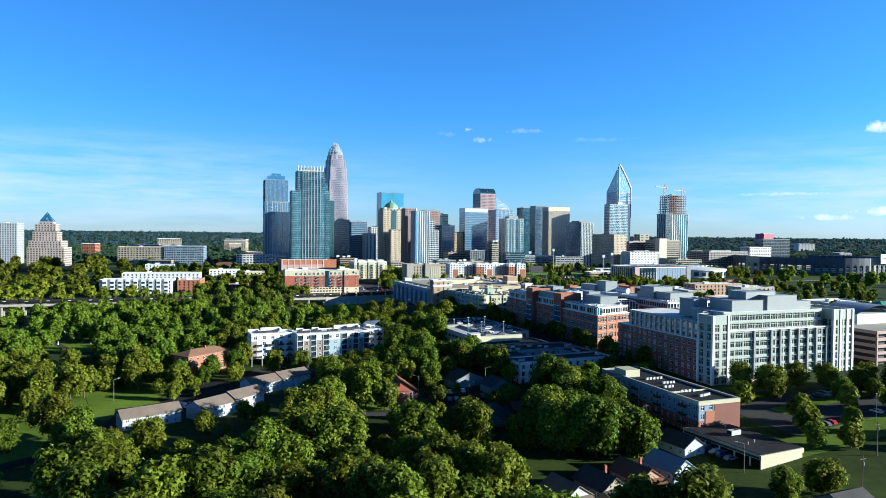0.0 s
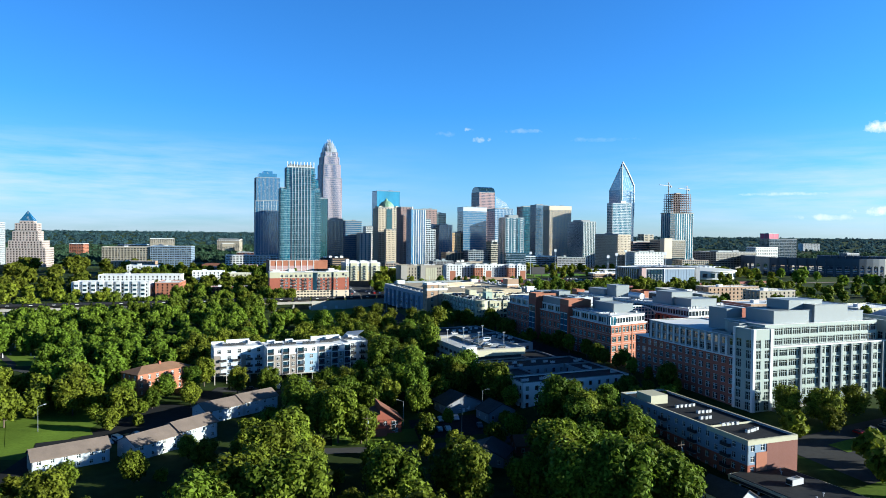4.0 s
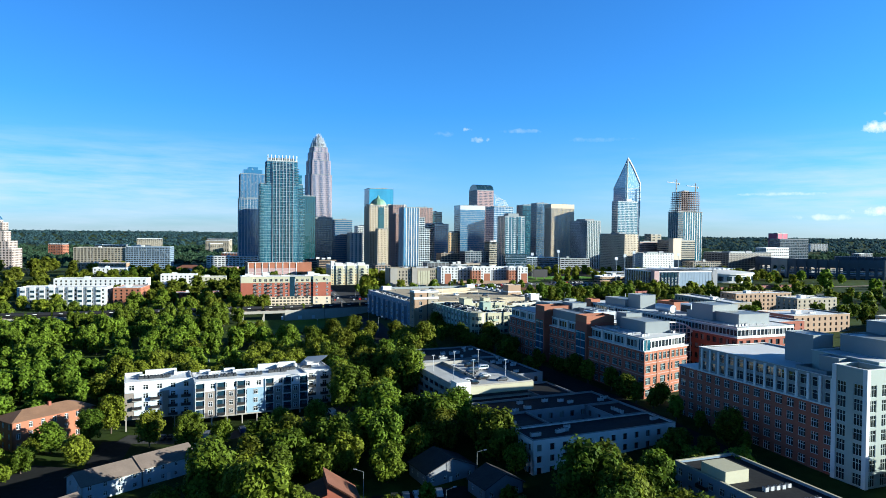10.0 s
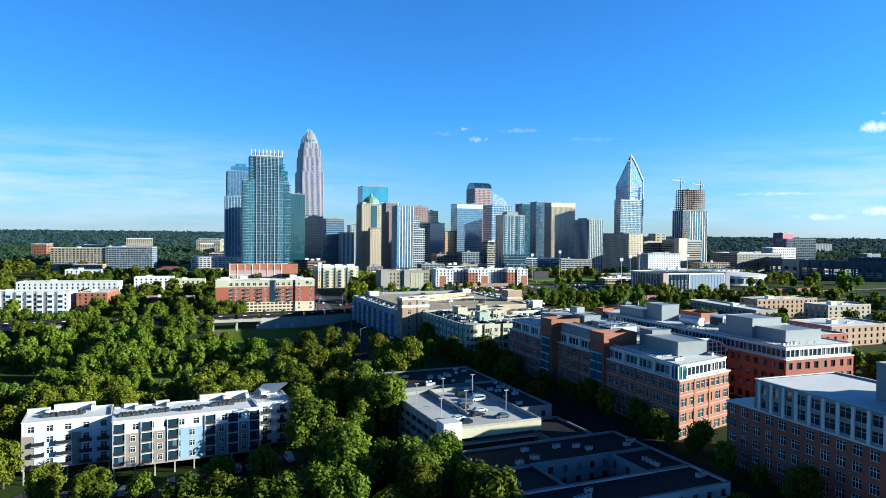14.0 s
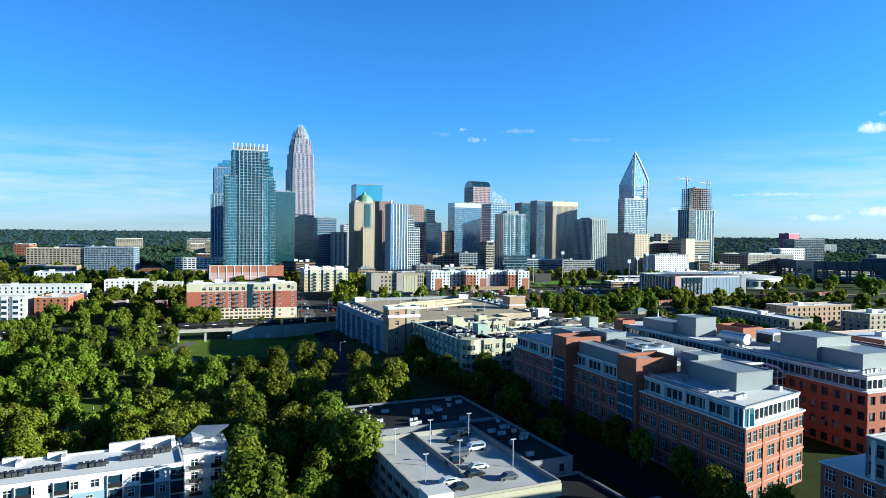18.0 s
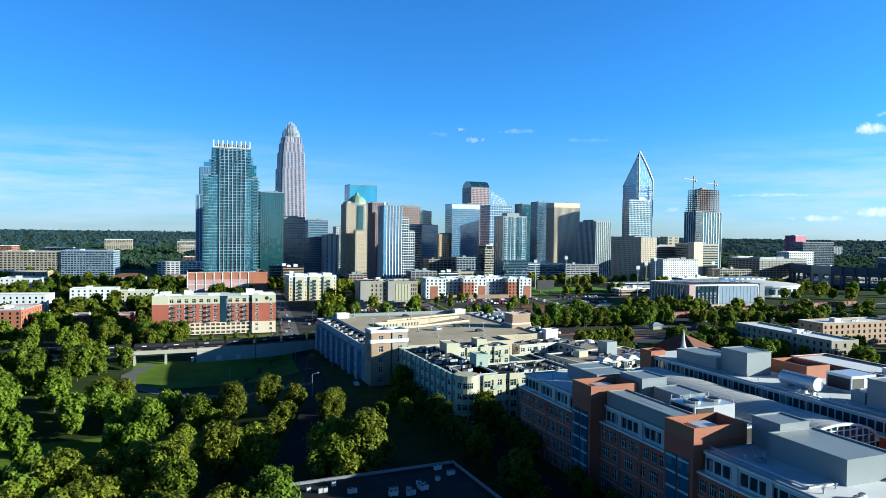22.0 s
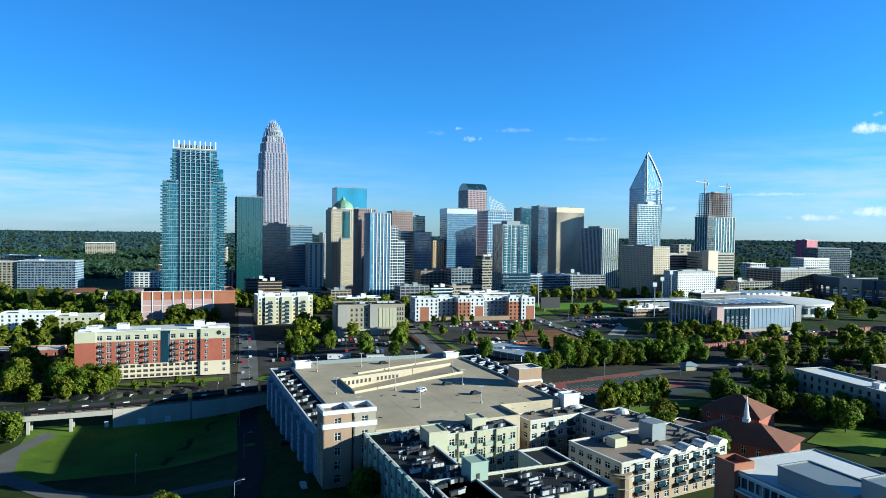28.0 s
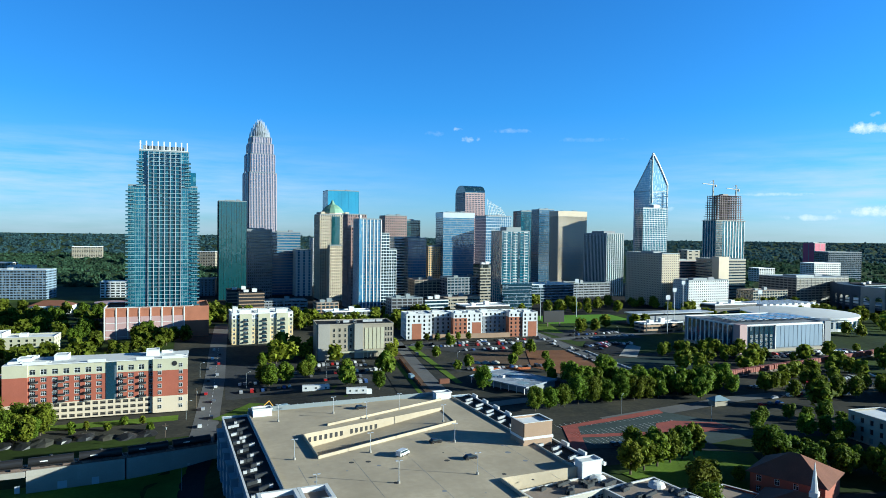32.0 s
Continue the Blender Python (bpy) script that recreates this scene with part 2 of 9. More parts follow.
# Dark cladding, lifted bluer to carry distance haze in its colour.
STADIUM = material("dark haze-blue stadium cladding", (0.035, 0.070, 0.105), 0.6, spread=0.3)

TOWNGROUND = material("trodden gravel and old asphalt", (0.030, 0.036, 0.036), 0.95, spread=0.5, big=0.045, fine=0.4, second=(0.095, 0.085, 0.062), ior=1.2)
PATCHED = material("patched blue-grey roofing", (0.20, 0.25, 0.32), 0.7, spread=0.5, big=0.12, fine=0.5, second=(0.55, 0.60, 0.68))
BROWNSOIL = material("brown churned soil", (0.085, 0.060, 0.045), 0.95, spread=0.4, big=0.06, fine=0.5, second=(0.21, 0.135, 0.085), ior=1.2)
BAYS = material("grey-green parking asphalt", (0.060, 0.082, 0.080), 0.9, spread=0.3, big=0.05, fine=0.5, ior=1.2)
COURT = material("dark green court surface", (0.030, 0.052, 0.048), 0.9, spread=0.2, big=0.06, ior=1.2)
SHEET = material("black plastic sheeting", (0.02, 0.022, 0.024), 0.45, spread=0.5, big=0.3, fine=1.0, bump=0.1)
PALEROAD = material("pale worn concrete road", (0.15, 0.15, 0.15), 0.9, spread=0.2, big=0.05, fine=0.5, ior=1.2)
# ---- tools ----
GRID = radians(23)                                # the street grid, turned from x


def smooth(v):
    v = min(1.0, max(0.0, v))
    return v * v * (3 - 2 * v)


def ground_z(x, y):
    """Height of the land: a low west side, a rise towards the town, and far hills."""
    rise = 10 * smooth((y + 0.9 * x - 250) / 220)
    hollow = 0.75 * smooth((-40 - x) / 60) * (1 - smooth((y - 700) / 250))
    r = math.hypot(x - 5, y - 250)
    rise = min(rise, 10) * (1 - hollow) - 1.2 * smooth(1.25 - math.hypot((x + 112) / 70, (y - 612) / 55))
    far = smooth((r - 1800) / 3400)
    return rise * (1 - far) + 74 * far


class Build:
    """Collects faces, and links them as one mesh object."""

    def __init__(self):
        self.v, self.f, self.m = [], [], []

    def face(self, pts, mat=0):
        k = len(self.v)
        self.v.extend(pts)
        self.f.append(tuple(range(k, k + len(pts))))
        self.m.append(mat)

    def prism(self, poly, z0, z1, mat=0, top=None, cap=True):
        """An upright prism over a counter-clockwise outline."""
        k, n = len(self.v), len(poly)
        self.v.extend((x, y, z0) for x, y in poly)
        self.v.extend((x, y, z1) for x, y in poly)
        for i in range(n):
            j = (i + 1) % n
            self.f.append((k + i, k + j, k + n + j, k + n + i))
            self.m.append(mat)
        if cap:
            self.f.append(tuple(range(k + n, k + 2 * n)))
            self.m.append(mat if top is None else top)
            self.f.append(tuple(range(k + n - 1, k - 1, -1)))
            self.m.append(mat)
        return self

    def box(self, x0, x1, y0, y1, z0, z1, mat=0, top=None):
        return self.prism(((x0, y0), (x1, y0), (x1, y1), (x0, y1)), z0, z1, mat, top)

    def ring(self, x0, x1, y0, y1, z0, z1, t, mat=0):
        """A closed kerb of width t round an outline, in one piece."""
        k = len(self.v)
        out = ((x0, y0), (x1, y0), (x1, y1), (x0, y1))
        inn = ((x0 + t, y0 + t), (x1 - t, y0 + t), (x1 - t, y1 - t), (x0 + t, y1 - t))
        for z in (z0, z1):
            self.v.extend((x, y, z) for x, y in out)
            self.v.extend((x, y, z) for x, y in inn)
        for i in range(4):
            j = (i + 1) % 4
            self.f += [(k + i, k + j, k + 8 + j, k + 8 + i), (k + 4 + j, k + 4 + i, k + 12 + i, k + 12 + j),
                       (k + 8 + i, k + 8 + j, k + 12 + j, k + 12 + i), (k + j, k + i, k + 4 + i, k + 4 + j)]
            self.m += [mat] * 4
        return self

    def bar(self, a, b, r, mat=0, n=4, r2=None):
        """A round or square bar from a to b."""
        a, b = Vector(a), Vector(b)
        way = (b - a).normalized()
        side = way.cross(Vector((0, 0, 1)) if abs(way.z) < 0.9 else Vector((1, 0, 0))).normalized()
        up = side.cross(way)
        k = len(self.v)
        for p, q in ((a, r), (b, r if r2 is None else r2)):
            for i in range(n):
                w = 2 * math.pi * (i + 0.5) / n
                self.v.append(tuple(p + q * (math.cos(w) * side + math.sin(w) * up)))
        for i in range(n):
            j = (i + 1) % n
            self.f.append((k + i, k + j, k + n + j, k + n + i))
            self.m.append(mat)
        self.f.append(tuple(range(k + n - 1, k - 1, -1)))
        self.f.append(tuple(range(k + n, k + 2 * n)))
        self.m.extend((mat, mat))
        return self

    def lathe(self, rings, n=12, x=0, y=0, mat=0):
        """Rings of (radius, z) joined into a round body."""
        k = len(self.v)
        for r, z in rings:
            for i in range(n):
                w = 2 * math.pi * (i + 0.5) / n
                self.v.append((x + r * math.cos(w), y + r * math.sin(w), z))
        for s in range(len(rings) - 1):
            for i in range(n):
                j = (i + 1) % n
                self.f.append((k + s * n + i, k + s * n + j, k + s * n + n + j, k + s * n + n + i))
                self.m.append(mat)
        self.f.append(tuple(range(k + (len(rings) - 1) * n, k + len(rings) * n)))
        self.f.append(tuple(range(k + n - 1, k - 1, -1)))
        self.m.extend((mat, mat))
        return self

    def mesh(self, name, mats):
        me = bpy.data.meshes.new(name)
        me.from_pydata(self.v, [], self.f)
        for m in (mats if isinstance(mats, (tuple, list)) else (mats,)):
            me.materials.append(m)
        if any(self.m):
            me.polygons.foreach_set("material_index", self.m)
        return me


def part(name, b, mats, parent, label="", at=None, rz=0.0, kind=""):
    """One mesh object under a thing or a part."""
    ob = new(name, b if isinstance(b, bpy.types.Mesh) else b.mesh(name, mats))
    ob.parent = parent
    if at is not None:
        ob.location, ob.rotation_euler = at, (0, 0, rz)
    return tagged(ob, label, kind=kind)


def thing(name, x, y, z=None, rz=0.0, label="", category="", group="", kind=""):
    ob = new(name)
    ob.location, ob.rotation_euler = (x, y, ground_z(x, y) if z is None else z), (0, 0, rz)
    return tagged(ob, label, category, group, kind)


def single(name, b, mats, x=0, y=0, z=0, rz=0.0, label="", category="", group="", kind=""):
    ob = new(name, b if isinstance(b, bpy.types.Mesh) else b.mesh(name, mats))
    ob.location, ob.rotation_euler = (x, y, z), (0, 0, rz)
    return tagged(ob, label, category, group, kind)


def faces_of(w, d):
    """The four sides of a w x d plan: corner, direction along, length, turn."""
    return (((0, 0), (1, 0), w, 0.0), ((w, 0), (0, 1), d, math.pi / 2), ((w, d), (-1, 0), w, math.pi), ((0, d), (0, -1), d, -math.pi / 2))


def strip_on(b, p, u, a0, a1, n0, n1, z0, z1, mat=0):
    """A box against a side: a along it, n outwards from it."""
    nx, ny = u[1], -u[0]
    pts = [(p[0] + u[0] * a + nx * n, p[1] + u[1] * a + ny * n) for a, n in ((a0, n1), (a1, n1), (a1, n0), (a0, n0))]
    b.prism(pts, z0, z1, mat)


def lattice(us, zs, open_at, place, depth, back=None, mats=(0, 1)):
    """A wall in one piece over the lines us and zs, its openings carried back by depth; back: material of a pane that closes them."""
    b, seen = Build(), {}

    def v(i, j, k):
        if (i, j, k) not in seen:
            seen[i, j, k] = len(b.v)
            b.v.append(place(us[i], zs[j], -depth * k))
        return seen[i, j, k]

    n, m = len(us) - 1, len(zs) - 1
    level = [[1 if open_at(i, j) else 0 for j in range(m)] for i in range(n)]
    at = lambda i, j: level[i][j] if 0 <= i < n and 0 <= j < m else 1
    for i in range(n):
        for j in range(m):
            k = level[i][j]
            if k == 0 or back is not None:
                b.f.append((v(i, j, k), v(i + 1, j, k), v(i + 1, j + 1, k), v(i, j + 1, k)))
                b.m.append(mats[k])
            if k == 0:
                for di, dj, p, q in ((-1, 0, (i, j), (i, j + 1)), (1, 0, (i + 1, j + 1), (i + 1, j)), (0, -1, (i + 1, j), (i, j)), (0, 1, (i, j + 1), (i + 1, j + 1))):
                    if at(i + di, j + dj):
                        b.f.append((v(*p, 0), v(*q, 0), v(*q, 1), v(*p, 1)))
                        b.m.append(mats[0])
    return b


MESHES = {}
SASH = 0.11


def window_mesh(w, h, kind, mats):
    """A framed window in one piece, standing on its sill's centre: glass set back behind frame and bars."""
    key = (round(w, 2), round(h, 2), kind, mats[0].name, mats[1].name)
    if key not in MESHES:
        n = {"single": 1, "pair": 2, "triple": 3, "wide": 4}[kind]
        us = []
        for i in range(n + 1):
            c = -w / 2 + SASH / 2 + (w - SASH) * i / n
            us += [c - SASH / 2, c + SASH / 2]
        zs = [0, SASH, h * 0.64 - SASH / 2, h * 0.64 + SASH / 2, h - SASH, h]
        b = lattice(us, zs, lambda i, j: i % 2 == 1 and j % 2 == 1, lambda a, z, o: (a, -0.09 - o if o == 0 else -0.03, z), 0.06, back=1)
        MESHES[key] = b.mesh("window", mats)
    return MESHES[key]


def side_wall(parent, p, u, turn, length, z0, storeys, sh, bay, win, win_h, wall, mats, kind, head=0.5, parapet=0.0, trim=0.0, windows=True, name="wall", skip=None):
    """One side with an opening for every window and the windows set into it."""
    t, n = 0.35, max(1, int((length - 0.6) / bay))
    step, sill = length / n, (sh - win_h) * (1 - head)
    us, zs = [trim], [z0]
    for c in range(n):
        us += [(c + 0.5) * step - win / 2, (c + 0.5) * step + win / 2]
    us.append(length - trim)
    for s in range(storeys):
        zs += [z0 + s * sh + sill, z0 + s * sh + sill + win_h]
    zs.append(z0 + storeys * sh + parapet)
    nx, ny = u[1], -u[0]
    b = lattice(us, zs, lambda i, j: i % 2 == 1 and j % 2 == 1, lambda a, z, o: (p[0] + u[0] * a + nx * o, p[1] + u[1] * a + ny * o, z), t, back=None if windows else 1)
    part(name, b, wall if windows else (wall, mats[1]), parent)
    if not windows:
        return
    me = window_mesh(win, win_h, kind, mats)
    for s in range(storeys):
        for c in range(n):
            if skip and skip(c, s):
                continue
            a = (c + 0.5) * step
            part("window", me, None, parent, at=(p[0] + u[0] * a - nx * 0.22, p[1] + u[1] * a - ny * 0.22, z0 + s * sh + sill), rz=turn)


def walled(b_thing, w, d, z0, storeys, sh, bay, win, wall, glass, frame=PAINT, sides=(0, 3), head=0.5, kind="pair", win_h=None, parapet=0.9,
           roof=MEMBRANE, x0=0.0, y0=0.0, windows=True, name="wall", coping=WHITE):
    """A block with punched windows: walls with an opening for each window, and a flat roof behind a parapet (none where roof is None)."""
    h = storeys * sh
    win_h = win_h or sh * 0.58
    top = parapet if roof else 0.0
    # Black fill stands in for the unlit rooms.
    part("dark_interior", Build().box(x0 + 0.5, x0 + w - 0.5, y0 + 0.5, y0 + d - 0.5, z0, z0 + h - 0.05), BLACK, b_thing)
    for i, (p, u, length, turn) in enumerate(faces_of(w, d)):
        p = (p[0] + x0, p[1] + y0)
        if i in sides:
            side_wall(b_thing, p, u, turn, length, z0, storeys, sh, bay, win, win_h, wall, (frame, glass), kind, head, top, 0.0, windows, name)
        else:
            b = Build()
            strip_on(b, p, u, 0.36, length - 0.36, -0.35, 0, z0, z0 + h + top)
            part(name, b, wall, b_thing)
    if roof:
        part("roof", Build().box(x0 + 0.3, x0 + w - 0.3, y0 + 0.3, y0 + d - 0.3, z0 + h - 0.04, z0 + h + 0.2), roof, b_thing)
        part("coping", Build().ring(x0 - 0.1, x0 + w + 0.1, y0 - 0.1, y0 + d + 0.1, z0 + h + top, z0 + h + top + 0.15, 0.6), coping, b_thing)


def curtain(b_thing, w, d, z0, h, sh, bay, glass, bands, piers, band_h=0.9, band_out=0.12, pier_w=0.35, pier_out=0.2, x0=0.0, y0=0.0, roof=GREYMETAL, sides=(0, 1, 2, 3), each=False):
    """A tower shaft: glass body, one floor band a storey (shared mesh), and uprights on each side."""
    part("glass_body", Build().box(x0, x0 + w, y0, y0 + d, z0, z0 + h), glass, b_thing)
    n = int(h / sh)
    o = band_out
    ring = Build().box(x0 - o, x0 + w + o, y0 - o, y0 + d + o, 0, band_h)
    clad = Build()
    if each:
        me = ring.mesh("floor_band", bands)
        for i in range(n):
            part("floor_band", me, None, b_thing, at=(0, 0, z0 + (i + 1) * sh - band_h))
    else:
        for i in range(n):
            clad.box(x0 - o, x0 + w + o, y0 - o, y0 + d + o, z0 + (i + 1) * sh - band_h, z0 + (i + 1) * sh)
    if piers:
        for i, (p, u, length, turn) in enumerate(faces_of(w, d)):
            if i not in sides:
                continue
            m = max(1, round(length / bay))
            for c in range(m + 1):
                a = length * c / m
                strip_on(clad, (p[0] + x0, p[1] + y0), u, max(0, a - pier_w / 2), min(length, a + pier_w / 2), 0, pier_out, z0, z0 + h, 1)
    if clad.f:
        part("cladding", clad, (bands, piers or bands), b_thing, kind="stuff")
    part("roof", Build().ring(x0 - 0.2, x0 + w + 0.2, y0 - 0.2, y0 + d + 0.2, z0 + h, z0 + h + 1.2, 0.6).box(x0, x0 + w, y0, y0 + d, z0 + h, z0 + h + 0.3), roof, b_thing)


def plant_room(b_thing, x0, x1, y0, y1, z, h, mat=GREYMETAL, name="plant_room"):
    b = Build().box(x0, x1, y0, y1, z, z + h).ring(x0 - 0.15, x1 + 0.15, y0 - 0.15, y1 + 0.15, z + h, z + h + 0.25, 0.4)
    part(name, b, mat, b_thing)


def unit_mesh(kind):
    """Rooftop plant: a small condenser, a long packaged unit, a vent pipe."""
    if kind not in MESHES:
        b = Build()
        if kind in ("condenser", "dark_condenser"):
            b.box(-0.5, 0.5, -0.5, 0.5, 0.0, 1.05).lathe(((0.42, 1.05), (0.42, 1.13), (0.1, 1.10)), 8, mat=1)
        elif kind == "packaged":
            b.box(-2.2, 2.2, -1.0, 1.0, 0.3, 1.9).box(-2.4, -2.2, -0.8, 0.8, 0.6, 1.7, 1).lathe(((0.7, 1.9), (0.7, 2.05), (0.2, 2.0)), 10, 1.0, 0, 1)
        else:
            b.lathe(((0.15, 0.0), (0.15, 0.7), (0.28, 0.72), (0.28, 0.9), (0.05, 0.98)), 7)
        MESHES[kind] = b.mesh(kind, (GREYDARK if kind == "dark_condenser" else UNITS, BLACK))
    return MESHES[kind]


def units(parent, rows, z, seed, kind="condenser", name="air_conditioner"):
    """Rows (x, y, count, dx, dy) of rooftop units, slightly out of line; kind "mixed" puts dark and pale ones side by side."""
    rng = random.Random(seed)
    for x, y, n, dx, dy in rows:
        for i in range(n):
            part(name, unit_mesh(kind if kind != "mixed" else rng.choice(("condenser", "dark_condenser", "dark_condenser"))), None, parent, at=(x + dx * i + rng.uniform(-0.15, 0.15), y + dy * i + rng.uniform(-0.15, 0.15), z), rz=rng.choice((0, 1.5708, 0.05)))


def balcony(parent, x, y, z, w, out=1.5, rail=BLACK, rz=0.0):
    key = ("balcony", round(w, 1), out, rail.name)
    if key not in MESHES:
        MESHES[key] = Build().box(-w / 2, w / 2, -out, 0, 0, 0.2).mesh("balcony", CONCRETE)
        r = Build().box(-w / 2, w / 2, -out, -out + 0.06, 0.2, 1.2)
        r.box(-w / 2, -w / 2 + 0.06, -out + 0.06, 0, 0.2, 1.2).box(w / 2 - 0.06, w / 2, -out + 0.06, 0, 0.2, 1.2)
        MESHES[key + ("rail",)] = r.mesh("railing", rail)
    ob = part("balcony", MESHES[key], None, parent, at=(x, y, z), rz=rz)
    part("railing", MESHES[key + ("rail",)], None, ob)

# ---- ground ----
def spaced(lo, hi, fine_lo, fine_hi, fine):
    xs = list(np.arange(fine_lo, fine_hi + 0.1, fine))
    step = fine
    x = fine_hi
    while x < hi:
        step = min(200.0, step * 1.25)
        x = min(hi, x + step)
        xs.append(x)
    step, x = fine, fine_lo
    while x > lo:
        step = min(200.0, step * 1.25)
        x = max(lo, x - step)
        xs.insert(0, x)
    return xs


gx, gy = spaced(-4700, 4700, -420, 480, 10.0), spaced(-1500, 5000, 60, 1000, 10.0)
gb = Build()
for y in gy:
    for x in gx:
        gb.v.append((x, y, ground_z(x, y)))
for j in range(len(gy) - 1):
    for i in range(len(gx) - 1):
        k = j * len(gx) + i
        gb.f.append((k, k + 1, k + len(gx) + 1, k + len(gx)))
        gb.m.append(0)
single("ground", gb, WOODLAND, label="dark green shade-toned woodland floor and lawns rolling to far hills", category="ground", kind="structure")


def drape(b, pts, lift, mat=0):
    b.face([(x, y, ground_z(x, y) + lift) for x, y in pts], mat)


def road_strip(name, pts, width, mat, lift=0.12, label="", category="road", step=8.0):
    """A strip laid over the land along a line."""
    b = Build()
    line = []
    for (ax, ay), (bx, by) in zip(pts, pts[1:]):
        n = max(1, int(math.hypot(bx - ax, by - ay) / step))
        line += [(ax + (bx - ax) * i / n, ay + (by - ay) * i / n) for i in range(n)]
    line.append(pts[-1])
    rows = []
    for i, (x, y) in enumerate(line):
        (ax, ay), (cx, cy) = line[max(0, i - 1)], line[min(len(line) - 1, i + 1)]
        l = math.hypot(cx - ax, cy - ay)
        nx, ny = -(cy - ay) / l, (cx - ax) / l
        rows.append(((x + nx * width / 2, y + ny * width / 2), (x - nx * width / 2, y - ny * width / 2)))
    for (l0, r0), (l1, r1) in zip(rows, rows[1:]):
        drape(b, (r0, r1, l1, l0), lift)
    return single(name, b, mat, label=label, category=category, kind="structure")


def patch(name, x, y, w, d, rz, mat, lift=0.10, label="", category="ground", step=8.0):
    """A rectangle laid over the land from its near left corner."""
    b = Build()
    n, m = max(1, int(w / step)), max(1, int(d / step))
    c, s = math.cos(rz), math.sin(rz)
    at = lambda a, e: (x + c * a - s * e, y + s * a + c * e)
    for i in range(n):
        for j in range(m):
            drape(b, (at(w * i / n, d * j / m), at(w * (i + 1) / n, d * j / m), at(w * (i + 1) / n, d * (j + 1) / m), at(w * i / n, d * (j + 1) / m)), lift)
    return single(name, b, mat, label=label, category=category, kind="structure")


def along(x, y, a, e, rz=GRID):
    """The place a metres along and e metres back from x, y on the street grid."""
    return x + math.cos(rz) * a - math.sin(rz) * e, y + math.sin(rz) * a + math.cos(rz) * e


# ---- the towers of the town ----
def tower(name, x, y, w, d, top, label, glass, bands, piers, sh=3.9, bay=3.0, rz=GRID, **more):
    """A tower on the street grid, from its near left corner, up to the height top."""
    z = ground_z(x, y)
    ob = thing(name, x, y, z, rz, label, "skyscraper" if top > 90 else "building")
    curtain(ob, w, d, 0, top - z, sh, bay, glass, bands, piers, **more)
    if w > 25 and d > 20:
        part("roof_plant", Build().box(w * 0.25, w * 0.6, d * 0.35, d * 0.7, top - z, top - z + 2.6), GREYMETAL, ob)
        part("lift_housing", Build().box(w * 0.65, w * 0.8, d * 0.4, d * 0.6, top - z, top - z + 3.4), GREYSTONE, ob)
    return ob, top - z


SLAB = material("pale blue balcony slab", (0.27, 0.40, 0.44), 0.5, spread=0.1)


